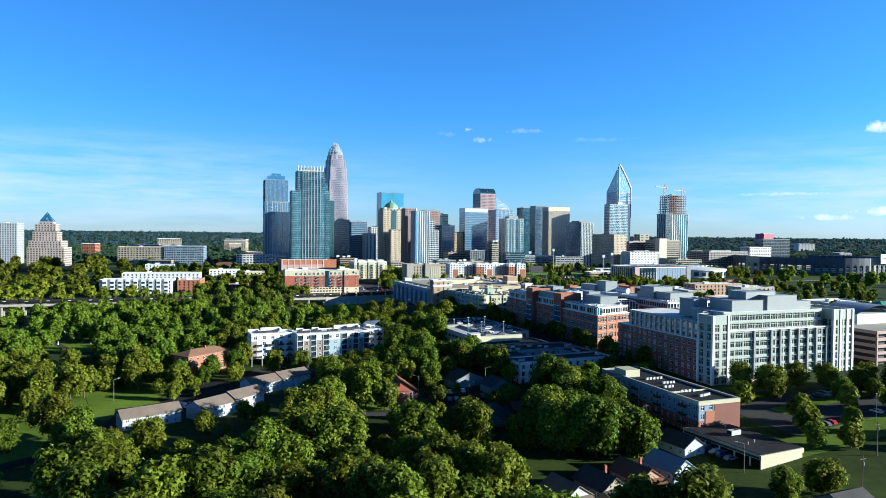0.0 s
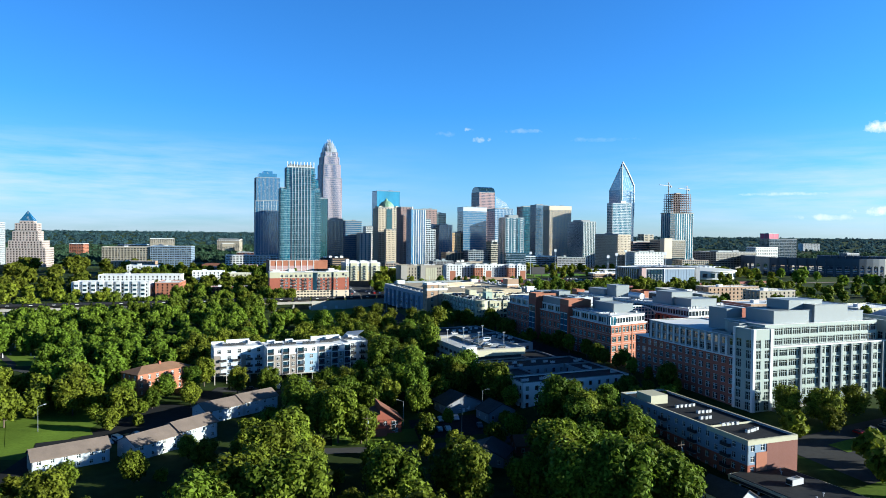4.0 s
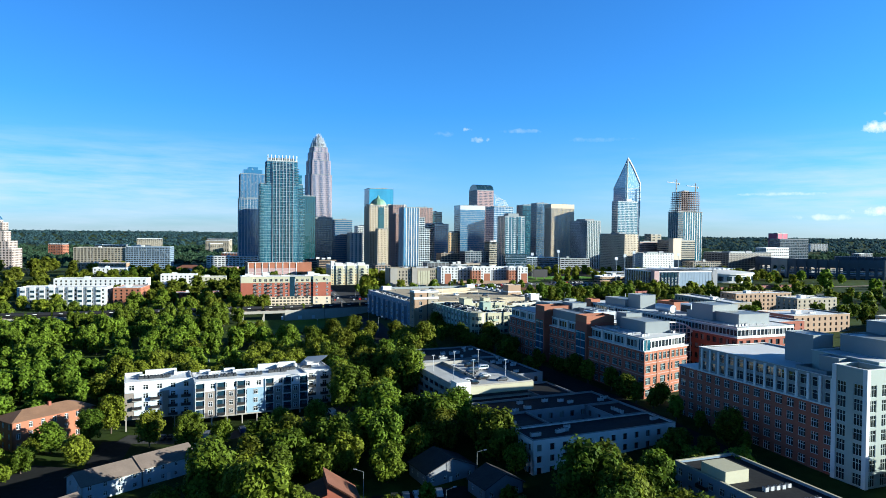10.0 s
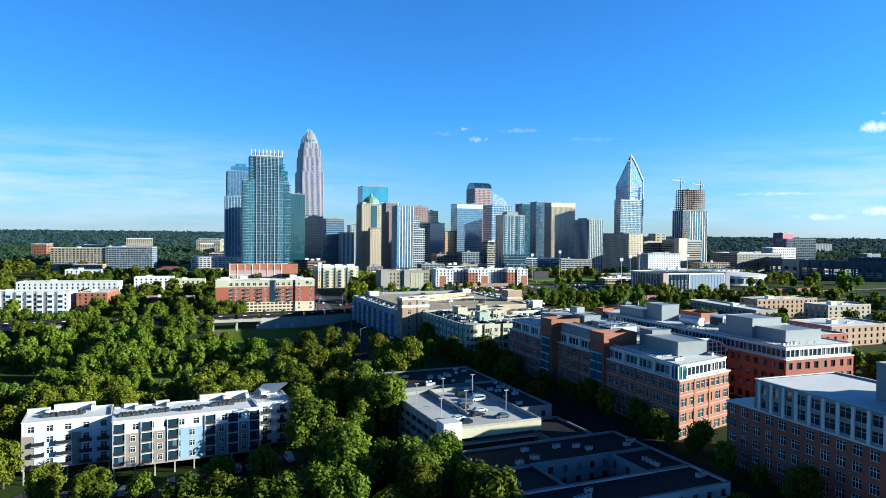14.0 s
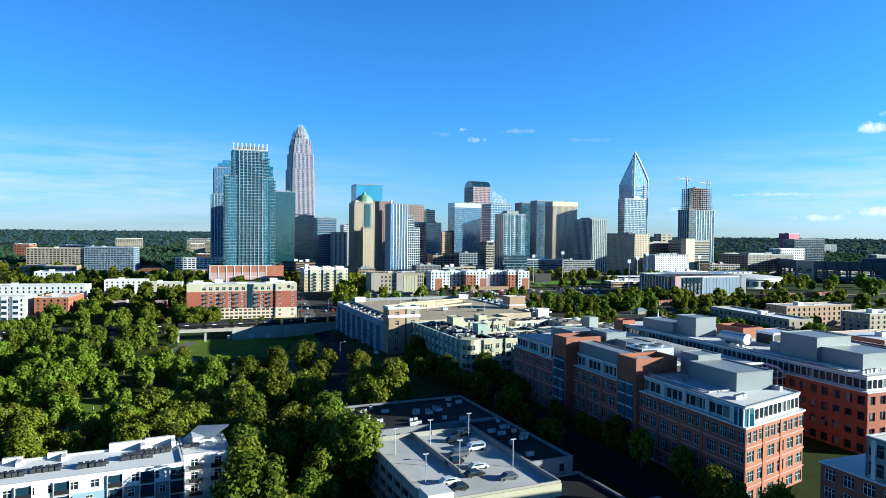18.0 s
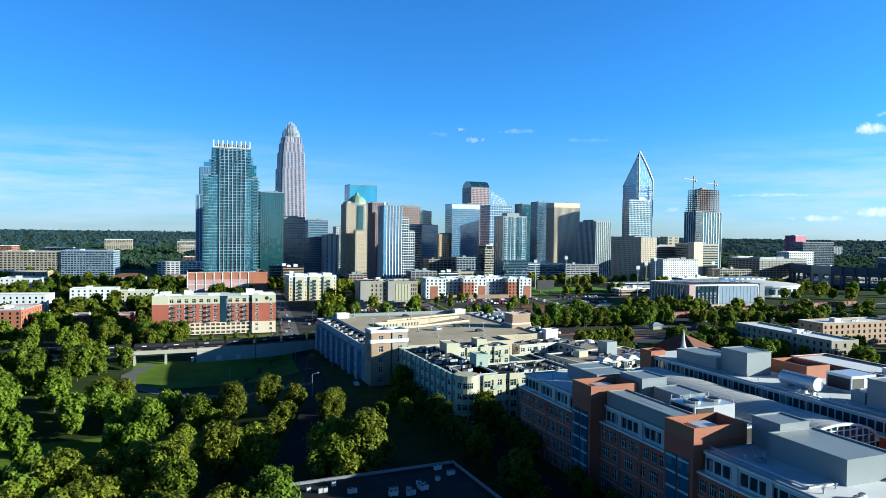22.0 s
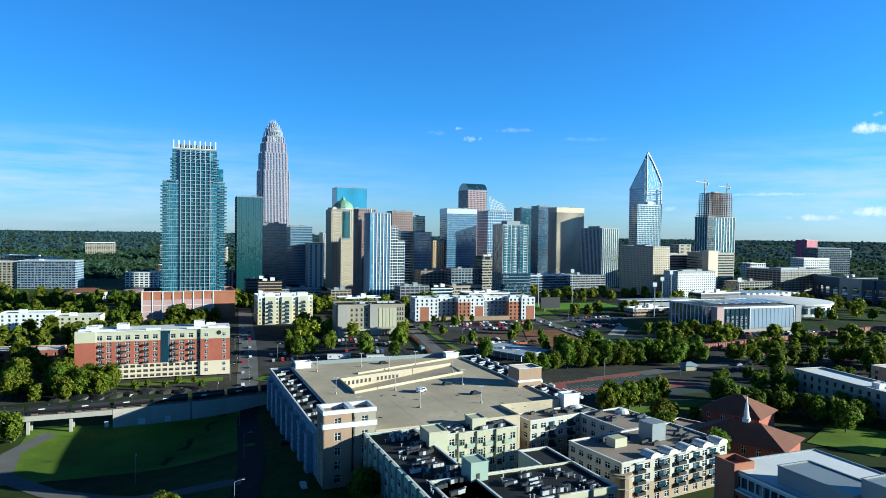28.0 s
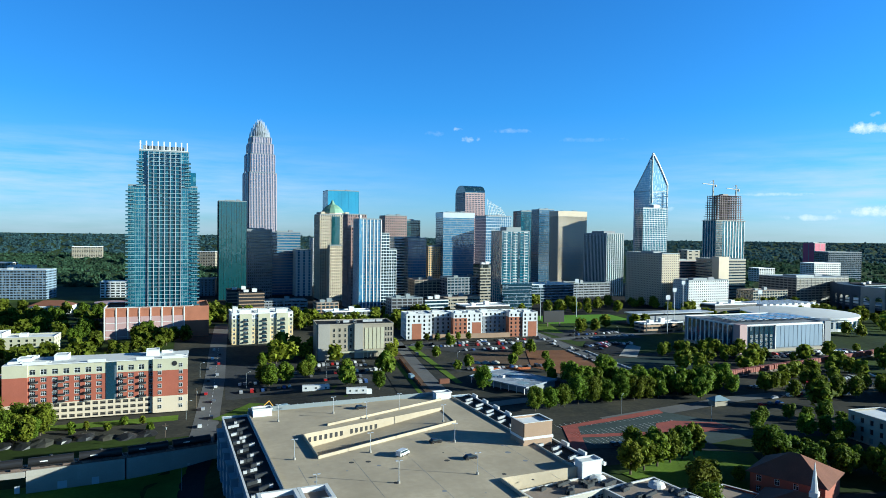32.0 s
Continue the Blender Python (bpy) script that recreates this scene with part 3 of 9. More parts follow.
def condo_tower():
    """The tall slender condominium tower with stacked balconies and an open crown."""
    x, y = -250, 952
    z = ground_z(x, y)
    ob = thing("condominium_tower", x, y, z, GRID, "tall teal glass condominium tower with balcony slabs and white crown fins", "skyscraper")
    h0, h1, h2 = 24.5, 134 - z, 163 - z
    thin = dict(band_h=0.34, band_out=0.4, pier_w=0.14, pier_out=0.12)
    curtain(ob, 53, 26, h0, h1 - h0, 3.25, 1.9, GLASS_TEAL, SLAB, SLAB, each=True, **thin)
    curtain(ob, 38, 24, h1, h2 - h1, 3.25, 1.9, GLASS_TEAL, SLAB, SLAB, x0=8, y0=1, each=True, **thin)
    # the middle bay: white columns, dark open balconies between them
    for i in range(7):
        a = 15.0 + i * 4.2
        part("front_column", Build().box(a - 0.2, a + 0.2, -1.3, 0.2, h0, h2), SILVER, ob)
    part("balcony_recess", Build().box(15, 40.2, -0.35, 0.1, h0 + 4, h2 - 12), GLASS_DEEP, ob, "dark recessed balconies")
    for i in range(int((h2 - h0) / 3.25)):
        q = h0 + (i + 1) * 3.25
        part("balcony_slab", Build().box(14.8, 40.4, -1.25, 0.0, q - 0.34, q), SLAB, ob)
    for i in range(9):
        a = 9.0 + i * 4.5
        part("crown_fin", Build().box(a - 0.5, a + 0.5, 1.0, 2.2, h2, h2 + 8.5).box(a - 0.5, a + 0.5, 2.2, 8.0, h2 + 5.8, h2 + 6.6), PAINT, ob)
    part("crown_room", Build().box(11, 43, 4, 22, h2, h2 + 5), GREYMETAL, ob)
    part("crown_beam", Build().box(8.5, 45.5, 0.9, 1.5, h2 + 0.6, h2 + 1.6), PAINT, ob)
    for x0, x1, z0, z1 in ((-1.9, 4.5, h0, h1), (48.5, 54.9, h0, h1), (6.2, 11, h1, h2 - 4), (43, 47.8, h1, h2 - 6)):
        tier, rim = Build(), Build()
        for i in range(int((z1 - z0) / 3.25)):
            tier.box(x0, x1, -1.7, 5, z0 + i * 3.25, z0 + i * 3.25 + 0.3)
            rim.box(x0, x1, -1.7, -1.6, z0 + i * 3.25 + 0.3, z0 + i * 3.25 + 1.3)
        part("balcony_tier", tier, SLAB, ob, "stacked pale balcony slabs", kind="stuff")
        part("balcony_glass", rim, GLASS_DEEP, ob, "dark glass balustrades", kind="stuff")
    part("upper_shoulder", Build().box(46.2, 52, 4, 24, h1, h1 + 13), GLASS_TEAL, ob)
    # podium: red brick frame, white pilasters, pale pink panels
    part("podium", Build().box(-16, 62, -14, 32, -8, h0 - 1), BRICK2, ob, "red and pale brick parking podium")
    part("podium_parapet", Build().ring(-16.3, 62.3, -14.3, 32.3, h0 - 1, h0 + 0.8, 0.6), BRICK2, ob)
    part("podium_coping", Build().ring(-16.5, 50, -14.5, 30, h0 + 0.8, h0 + 1.2, 0.9), WHITE, ob)
    for i in range(8):
        part("podium_pilaster", Build().box(-16.4 + i * 8.4, -15.5 + i * 8.4, -14.6, -14, -7, h0 + 0.6), WHITE, ob)
        if i < 7:
            part("podium_panel", Build().box(-15.2 + i * 8.4, -8.3 + i * 8.4, -14.22, -14, -6, 18.0), PINKSTONE, ob)
            for q in (2.0, 7.5, 13.0):
                part("panel_joint", Build().box(-15.2 + i * 8.4, -8.3 + i * 8.4, -14.3, -14.2, q, q + 0.35), WHITE, ob)
    for a in (-12, -3, 6, 52, 57):
        part("planter", Build().box(a, a + 4, -12.5, -10.5, h0 - 1, h0 + 0.2), CONCRETE, ob)


def crowned_tower():
    """The tallest tower: stepped rose granite shaft with notched corners under a crown of silver rods."""
    x, y = -293, 1390
    z = ground_z(x, y)
    ob = thing("crowned_skyscraper", x, y, z, GRID, "tallest rose granite skyscraper stepping in to a silver rod crown", "skyscraper")
    for k, (o, w, z0, z1) in enumerate(((0, 46, 0, 176), (2.3, 41.4, 176, 204), (4.8, 36.4, 204, 220), (7.5, 31, 220, 230))):
        n = w * 0.13
        for a, e, ww, dd in ((o + n, o, w - 2 * n, w), (o, o + n, w, w - 2 * n)):
            curtain(ob, ww, dd, z0, z1 - z0, 3.95, 2.3, GLASS_BLUE, ROSE, ROSE, band_h=0.55, band_out=0.1, pier_w=0.95, pier_out=0.6, x0=a, y0=e, each=True)
    c = 23.0
    for r, z0, z1, n in ((16.2, 222, 240, 34), (13.6, 230, 246, 30), (10.6, 238, 251, 24), (7.4, 244, 255.5, 16), (3.6, 250, 259.5, 8)):
        for i in range(n):
            w = 2 * math.pi * i / n
            px, py = c + r * math.cos(w), c + r * math.sin(w)
            top = z1 - (1.6 if i % 2 else 0)
            part("crown_rod", Build().bar((px, py, z0), (c + (px - c) * 0.9, c + (py - c) * 0.9, top), 0.62, n=4, r2=0.3), SILVER, ob)
    part("crown_core", Build().lathe(((14.5, 230), (12.6, 236), (10, 243), (7, 249), (3, 253), (0.6, 257)), 12, c, c), GREYMETAL, ob)


def chisel_tower():
    """The glass tower whose two faces are cut off by steep slopes, with a white curved edge."""
    x, y = 354, 1556
    z = ground_z(x, y)
    ob = thing("sloped_glass_tower", x, y, z, GRID, "pale glass skyscraper with a steep sliced top and white frame", "skyscraper")
    w, d, h = 38, 42, 176 - z
    curtain(ob, w, d, 0, h, 4.0, 1.6, GLASS_PALE, SILVER, SILVER, band_h=0.4, band_out=0.08, pier_w=0.16, pier_out=0.12)
    fin, low = 5.0, 177 - z
    arc = [(fin, 242 - z), (10.5, 235 - z), (18, 224 - z), (26, 210.5 - z), (33, 197.5 - z), (w, 188 - z)]
    # Paler base than the shaft stands in for sky mirrored in the crown.
    crown = glazing("crown glass paled for sky reflection", (0.12, 0.27, 0.40), ior=2.0, rough=0.12, share=0.25, blinds=(0.5, 0.6, 0.66))
    b = Build()
    b.face([(0, 0, h), (0, 0, 230 - z), (0, d, low), (0, d, h)])
    b.face([(0, 0, h), (w, 0, h), (w, 0, arc[-1][1])] + [(a, 0, q) for a, q in reversed(arc[:-1])] + [(fin, 0, 230 - z), (0, 0, 230 - z)])
    b.face([(w, 0, h), (w, d, h), (w, d, low), (w, 0, arc[-1][1])])
    back = [(w * k / 5, d, low) for k in range(6)]
    for (a, q), (a2, q2), p, p2 in zip(arc, arc[1:], back, back[1:]):
        b.face([(a, 0, q), (a2, 0, q2), p2, p])
    b.face([(0, 0, 230 - z), (fin, 0, 230 - z), (0, d, low)])
    part("sliced_crown", b, crown, ob)
    for k in range(14):
        q = h + 4 * k
        if q < 228 - z:
            e = d * (230 - z - q) / (230 - low - z)
            part("crown_band", Build().box(-0.1, 0.0, 0, max(1.0, e), q, q + 0.4), SILVER, ob)
    f = Build()
    for (a, za), (c, zc) in zip(arc, arc[1:]):
        f.bar((a, -0.5, za), (c, -0.5, zc), 1.5)
    f.bar((w, -0.4, arc[-1][1]), (w, -0.4, h - 60), 0.9)
    f.bar((fin, -0.5, h - 20), (fin, -0.5, 241 - z), 0.8)
    f.bar((0, 0, 230 - z), (0, d, low), 0.9)
    part("crown_frame", f, PAINT, ob, "white curved edge frame")
    part("corner_slot", Build().box(0.6, fin - 0.8, -0.25, 0.0, 60, 229 - z), GLASS_DARK, ob, "dark slot beside the corner")
    c = thing("condominium_slab", 318, 1468, None, GRID, "pale teal balcony apartment tower before a taller glass tower", "apartment tower")
    curtain(c, 48, 20, 0, 133, 3.4, 3.2, GLASS_TEAL, SILVER, SILVER, band_h=0.5, band_out=0.4, pier_w=0.3)
    plant_room(c, 24, 36, 4, 16, 133, 6, WHITE)


STEELFLOOR = material("primed steel deck", (0.17, 0.12, 0.15), 0.7, spread=0.3)


def construction_tower():
    x, y = 462, 1540
    z = ground_z(x, y)
    ob = thing("unfinished_tower", x, y, z, GRID, "unfinished tower with bare steel upper floors above white and teal cladding", "construction site")
    w, d, h = 64, 30, 126 - z
    curtain(ob, w, d, 0, h, 4.0, 6.4, GLASS_TEAL, GLASS_DARK, PAINT, band_h=0.4, pier_w=1.3, pier_out=0.5)
    part("bare_side", Build().box(-0.4, 14, -0.7, 0, 0, h), GLASS_DARK, ob, "dark unclad corner")
    for k in range(int(h / 4)):
        part("bare_edge", Build().box(-1.2, 14, -1.4, 0, k * 4.0 + 3.2, k * 4.0 + 3.8), STEEL, ob)
    part("ledge", Build().box(-1.5, w + 1.5, -1.5, d + 1.5, h, h + 0.8), CONCRETE, ob)
    for i in range(11):
        a = 3 if i > 1 else 0
        part("bare_floor", Build().box(a + 1 + 6 * (i > 7), w - 1 - a - 5 * (i > 8), 1, d - 1, 0, 0.9), STEELFLOOR, ob, at=(0, 0, h + 3 + i * 4.0))
    for a in (6, 11, 16, 21, 26, 33, 38, 43, 48, 53, 58):
        for e in (3, 14, 26):
            part("steel_column", Build().box(a - 0.5, a + 0.5, e - 0.5, e + 0.5, h, h + 44), STEEL, ob)
    part("lift_core", Build().box(26, 38, 12, 20, h, h + 47), CONCRETE, ob)
    for px, pz in ((6, 62), (58, 56)):
        cr = thing("tower_crane", *along(x, y, px, 14), z + h, GRID + 0.4, "pale yellow tower crane on an unfinished tower", "crane", "cranes on the unfinished tower")
        part("mast", Build().box(-0.9, 0.9, -0.9, 0.9, 0, pz), CONCRETE, cr)
        part("jib", Build().bar((-42, 0, pz), (15, 0, pz), 0.8).bar((0, 0, pz + 8), (-22, 0, pz), 0.25).bar((0, 0, pz + 8), (10, 0, pz), 0.25), CONCRETE, cr)
        part("mast_head", Build().box(-0.7, 0.7, -0.7, 0.7, pz, pz + 8), CONCRETE, cr)
        part("counterweight", Build().box(9, 12, -1.2, 1.2, pz - 3, pz + 1), CONCRETE, cr)


condo_tower()
crowned_tower()
chisel_tower()
construction_tower()

# behind and beside the condominium tower
tower("dark_green_tower", -282, 1250, 34, 30, 136, "dark green glass office tower", GLASS_GREEN, GLASS_GREEN, BLACK, pier_w=0.2)
o, h = tower("gothic_topped_tower", -410, 1345, 46, 40, 182, "blue-grey tower with tapered crown", GLASS_BLUE, GLASS_BLUE, GREYSTONE, bay=2.5, pier_w=0.5)
part("tapered_crown", Build().prism([(6, 4), (40, 4), (40, 36), (6, 36)], h, h + 9).prism([(14, 6), (32, 6), (32, 34), (14, 34)], h + 9, h + 14), GLASS_BLUE, o)
o, h = tower("pale_condominium", -392, 1285, 58, 26, 133, "white balcony condominium tower with blue glass end", GLASS_BLUE, GREYSTONE, WHITE, sh=3.2, bay=5.0, band_h=0.5, band_out=0.4, pier_w=0.5)
tower("grey_office", -266, 1290, 40, 40, 100, "dark grey stone office block below the tallest tower", GLASS, GREYSTONE, GREYSTONE, sh=3.9, bay=2.6, band_h=1.7, pier_w=1.1)
tower("banded_office", -238, 1330, 41, 34, 97, "blue glass office block with pale floor bands", GLASS_BLUE, GREYSTONE, None, band_h=1.6, band_out=0.25)
o, h = tower("small_white_tower", -198, 1312, 22, 26, 73, "slim white tower with blue side", GLASS_BLUE, WHITE, WHITE, bay=7, pier_w=4.5)
tower("far_flats", -212, 1485, 34, 30, 88, "far pale block of flats", GLASS, WHITE, WHITE, bay=4, pier_w=1.0)
o, h = tower("domed_tower", -157, 1270, 41, 36, 121, "tan stone tower with green copper dome", GLASS_DARK, PALESTONE, PALESTONE, sh=4.0, bay=2.9, band_h=1.9, band_out=0.5, pier_w=1.5, pier_out=0.5)
part("dome", Build().lathe(((15, h), (14.6, h + 4), (12.5, h + 8), (8.5, h + 12), (3.5, h + 14.5), (0.6, h + 20)), 14, 20, 17), COPPER, o, "green copper dome")
for a, e in ((2, 2), (34, 2), (2, 29), (34, 29)):
    part("corner_turret", Build().box(a, a + 5, e, e + 5, h, h + 4), PALESTONE, o)
part("upper_drum", Build().lathe(((17, h - 1), (17, h + 2.5), (15, h + 2.6)), 14, 20, 17), PALESTONE, o)
part("recessed_bay", Build().box(15, 26, -0.7, 0, 42, h - 2), GLASS_GREEN, o)
tower("tan_annex", -140, 1250, 26, 14, 81, "tan stone office annex with small square windows", GLASS, PALESTONE, PALESTONE, sh=3.8, bay=2.6, band_h=1.9, band_out=0.4, pier_w=1.3, pier_out=0.4)
tower("mirror_tower", -190, 1495, 52, 40, 167, "mirror blue glass office tower", GLASS_SKY, GLASS_SKY, GLASS_SKY, pier_w=0.15, bay=6)
o, h = tower("stepped_brown_tower", -107, 1185, 22, 24, 119, "brown granite tower with square windows and notched top", GLASS, BROWNSTONE, BROWNSTONE, sh=3.8, bay=2.8, band_h=1.8, band_out=0.45, pier_w=1.4, pier_out=0.45)
tower("lower_brown_wing", -101, 1172, 17, 12, 105, "brown granite lower wing of a notched tower", GLASS, BROWNSTONE, BROWNSTONE, sh=3.8, bay=2.8, band_h=1.8, band_out=0.45, pier_w=1.4, pier_out=0.45)
o, h = tower("white_glass_tower", -83, 1112, 24, 24, 112, "white-ribbed glass residential tower stepping down beside balconies", GLASS_BLUE, GREYSTONE, PAINT, sh=3.3, bay=4.0, band_h=0.5, pier_w=0.9, pier_out=0.5)
part("corner_strip", Build().box(-0.3, 3.2, -0.6, 0, 16, h), GLASS_PALE, o, "pale glazed corner strip")
curtain(o, 9, 22, 0, 97 - 10, 3.3, 3.0, GLASS_DARK, WHITE, WHITE, band_h=0.7, band_out=0.5, x0=24.2, y0=0.5)
curtain(o, 8, 20, 0, 80 - 10, 3.3, 3.0, GLASS_DARK, WHITE, WHITE, band_h=0.7, band_out=0.5, x0=33.6, y0=1.0)
part("corner_crest", Build().bar((1, 1, h), (1, 1, h + 5), 1.2, n=8), PAINT, o)
tower("pink_brown_tower", -86, 1405, 34, 30, 124, "pink-brown granite office tower with dark glass top", GLASS_GREEN, BROWNSTONE, BROWNSTONE, bay=3.2, band_h=1.9, band_out=0.35, pier_w=1.5, pier_out=0.35)
tower("green_capped_tower", -72, 1500, 36, 32, 119, "dark green glass tower with black edge", GLASS_GREEN, BLACK, BLACK, pier_w=0.3)
tower("grey_slab", -46, 1330, 27, 30, 91, "grey-blue glass office slab with pale end", GLASS_BLUE, GREYSTONE, GREYSTONE, bay=3.6, band_h=1.2)
tower("striped_block", -66, 1340, 20, 20, 92, "white and black striped office block", GLASS_DARK, WHITE, None, band_h=1.5, band_out=0.4)
tower("tan_block", -24, 1500, 28, 22, 77, "tan concrete hotel with dark end walls", GLASS_DARK, ORANGESTONE, ORANGESTONE, sh=3.5, bay=4, band_h=1.4, pier_w=1.6)
o, h = tower("white_blue_office", 0, 1500, 56, 34, 133, "pale blue glass office tower with white top band", GLASS_BLUE, GREYSTONE, None, band_h=0.8, band_out=0.1)
part("top_band", Build().box(-0.4, 56.4, -0.4, 34.4, h - 8, h + 0.4), SILVER, o, "pale top band")
o, h = tower("curved_top_tower", 40, 1745, 44, 50, 182, "pink granite and dark glass tower with rounded barrel top", GLASS_DARK, PINKSTONE, PINKSTONE, bay=3.4, band_h=1.6, pier_w=1.2)
barrel = Build()
prof = [(math.cos(w) * 25 + 25, h + 16 * math.sin(w)) for w in np.linspace(0, math.pi, 13)]
for (e0, z0), (e1, z1) in zip(prof, prof[1:]):
    barrel.face([(0, e0, z0), (0, e1, z1), (44, e1, z1), (44, e0, z0)])
barrel.face([(0, e, z) for e, z in prof])
barrel.face([(44, e, z) for e, z in reversed(prof)])
part("barrel_roof", barrel, GLASS_DARK, o, "rounded dark glass roof")
o, h = tower("net_topped_tower", 60, 1296, 38, 34, 122, "blue glass tower with white net sail on its roof", GLASS_BLUE, SILVER, SILVER, band_h=0.7, bay=3.0)
net = Build()
for i in range(11):
    net.bar((4 + i * 2.6, 0, h), (6 + i * 2.2, 10, h + 24 - i * 1.3), 0.25)
for k in range(5):
    net.bar((4 + k * 0.4, k * 2, h + 4.6 * k), (30 - k * 0.6, k * 2, h + 3.0 * k), 0.2)
part("sail_net", net, PAINT, o, "white steel net sail")
o, h = tower("teal_condominium", 70, 1140, 34, 26, 101, "teal and white glass condominium tower with small balconies", GLASS_TEAL, GREYSTONE, SILVER, sh=3.2, bay=5.6, band_h=0.4, band_out=0.3, pier_w=0.5)
for a in (2, 14, 27):
    bs = Build()
    for i in range(25):
        bs.box(a, a + 4.5, -1.5, 0, 18 + i * 3.0, 18.5 + i * 3.0)
    part("balcony_stack", bs, PAINT, o, "stacked white balconies", kind="stuff")
part("dark_recess", Build().box(20, 23, -0.4, 0, 14, h - 1), GLASS_DARK, o)
part("glass_base", Build().box(-1, 36, -4, 0, 0, 34), GLASS_DARK, o, "dark glazed base storeys")
for i in range(9):
    part("base_band", Build().box(-1.2, 36.2, -4.3, 0, i * 3.8, i * 3.8 + 0.5), GREYSTONE, o)
plant_room(o, 8, 26, 5, 20, h, 5, GREYMETAL)
tower("dark_teal_tower", 143, 1652, 34, 30, 142, "dark teal glass tower", GLASS_TEAL, GLASS_DARK, BLACK, pier_w=0.3, bay=2.5)
tower("black_ribbed_tower", 165, 1560, 30, 26, 142, "black glass tower with thin vertical ribs", GLASS_BLUE, GLASS_DARK, GREYSTONE, bay=2.0, pier_w=0.3, pier_out=0.3)
o, h = tower("tan_slab_tower", 186, 1483, 54, 26, 136, "bronze-tan ribbed office slab", GLASS_PALE, BEIGE, PALESTONE, bay=1.9, band_h=0.5, band_out=0.1, pier_w=0.8, pier_out=0.6)
part("top_band", Build().box(-0.7, 54.7, -0.7, 26.7, h - 7, h + 1.5), PALESTONE, o)
o, h = tower("green_white_flats", 240, 1378, 30, 58, 101, "green glass and white balcony apartment tower", GLASS_GREEN, GREYSTONE, WHITE, sh=3.1, bay=3.6, band_h=0.7, band_out=0.4, pier_w=1.1)
part("upper_storey", Build().box(2, 22, 10, 40, h, h + 4), GREYSTONE, o)
o, h = tower("cream_grey_flats", 277, 1240, 27, 70, 76, "grey and cream slab of flats with many small windows", GLASS, PALESTONE, PALESTONE, sh=2.95, bay=3.0, band_h=1.5, band_out=0.35, pier_w=1.5, pier_out=0.35)
tower("white_hotel", 298.5, 1206, 62, 26, 45, "low white hotel block with square windows", GLASS, PAINT, PAINT, sh=3.0, bay=3.2, band_h=1.5, band_out=0.35, pier_w=1.6, pier_out=0.35)
o, h = tower("tan_government_block", 396, 1360, 50, 44, 66, "tan concrete office block with dark window slots", GLASS_DARK, BEIGE, None, sh=4.0, band_h=2.2, band_out=0.5)
part("blank_wall", Build().box(-0.8, 18, -0.8, 12, 0, h + 4), PALESTONE, o)
tower("banded_wing", 345, 1400, 60, 24, 62, "brown banded concrete office wing", GLASS_DARK, BROWNSTONE, None, sh=4.0, band_h=2.0, band_out=0.5)
tower("tan_tower_head", 372, 1420, 24, 20, 77, "tan concrete lift tower", GLASS, BEIGE, BEIGE, sh=5, bay=12, band_h=3, pier_w=6)
# The black body imitates shade inside the open decks.
o, h = tower("parking_structure", 470, 1290, 98, 60, 45, "unfinished parking structure with open concrete decks", BLACK, CONCRETE, CONCRETE, sh=3.4, bay=7, band_h=1.3, band_out=0.5, pier_w=0.8, pier_out=0.5)
o, h = tower("netted_block", 945, 2119, 40, 34, 86, "mid-rise block wrapped in magenta site netting", NETTING, NETTING, GREYSTONE, sh=4.0, bay=18, band_h=0.5, pier_w=2.0)

# ---- the nearer blocks ----
def gable(b, x0, x1, y0, y1, z, rise, over=0.5, along_x=True, mat=0):
    """A gabled roof slab with eaves, in one piece."""
    x0, x1, y0, y1, t = x0 - over, x1 + over, y0 - over, y1 + over, 0.25
    k = len(b.v)
    if along_x:
        c = (y0 + y1) / 2
        prof = [(y0, z - 0.2), (c, z + rise), (y1, z - 0.2), (y1, z - 0.2 - t), (c, z + rise - t), (y0, z - 0.2 - t)]
        b.v += [(x0, e, q) for e, q in prof] + [(x1, e, q) for e, q in prof]
    else:
        c = (x0 + x1) / 2
        prof = [(x0, z - 0.2), (c, z + rise), (x1, z - 0.2), (x1, z - 0.2 - t), (c, z + rise - t), (x0, z - 0.2 - t)]
        b.v += [(e, y0, q) for e, q in prof] + [(e, y1, q) for e, q in prof]
    for i in range(6):
        j = (i + 1) % 6
        b.f.append((k + i, k + j, k + 6 + j, k + 6 + i))
        b.m.append(mat)
    b.f += [(k, k + 5, k + 4, k + 1), (k + 1, k + 4, k + 3, k + 2), (k + 6, k + 7, k + 10, k + 11), (k + 7, k + 8, k + 9, k + 10)]
    b.m += [mat] * 4


def hip(b, x0, x1, y0, y1, z, rise, over=0.6, mat=0):
    x0, x1, y0, y1 = x0 - over, x1 + over, y0 - over, y1 + over
    k, s = len(b.v), min(x1 - x0, y1 - y0) / 2
    if x1 - x0 >= y1 - y0:
        r = [(x0 + s, (y0 + y1) / 2, z + rise), (x1 - s, (y0 + y1) / 2, z + rise)]
        fs = [(0, 1, 5, 4), (1, 2, 5), (2, 3, 4, 5), (3, 0, 4)]
    else:
        r = [((x0 + x1) / 2, y0 + s, z + rise), ((x0 + x1) / 2, y1 - s, z + rise)]
        fs = [(0, 1, 4), (1, 2, 5, 4), (2, 3, 5), (3, 0, 4, 5)]
    b.v += [(x0, y0, z), (x1, y0, z), (x1, y1, z), (x0, y1, z)] + r
    b.f += [tuple(k + i for i in f) for f in fs] + [(k + 3, k + 2, k + 1, k)]
    b.m += [mat] * 5


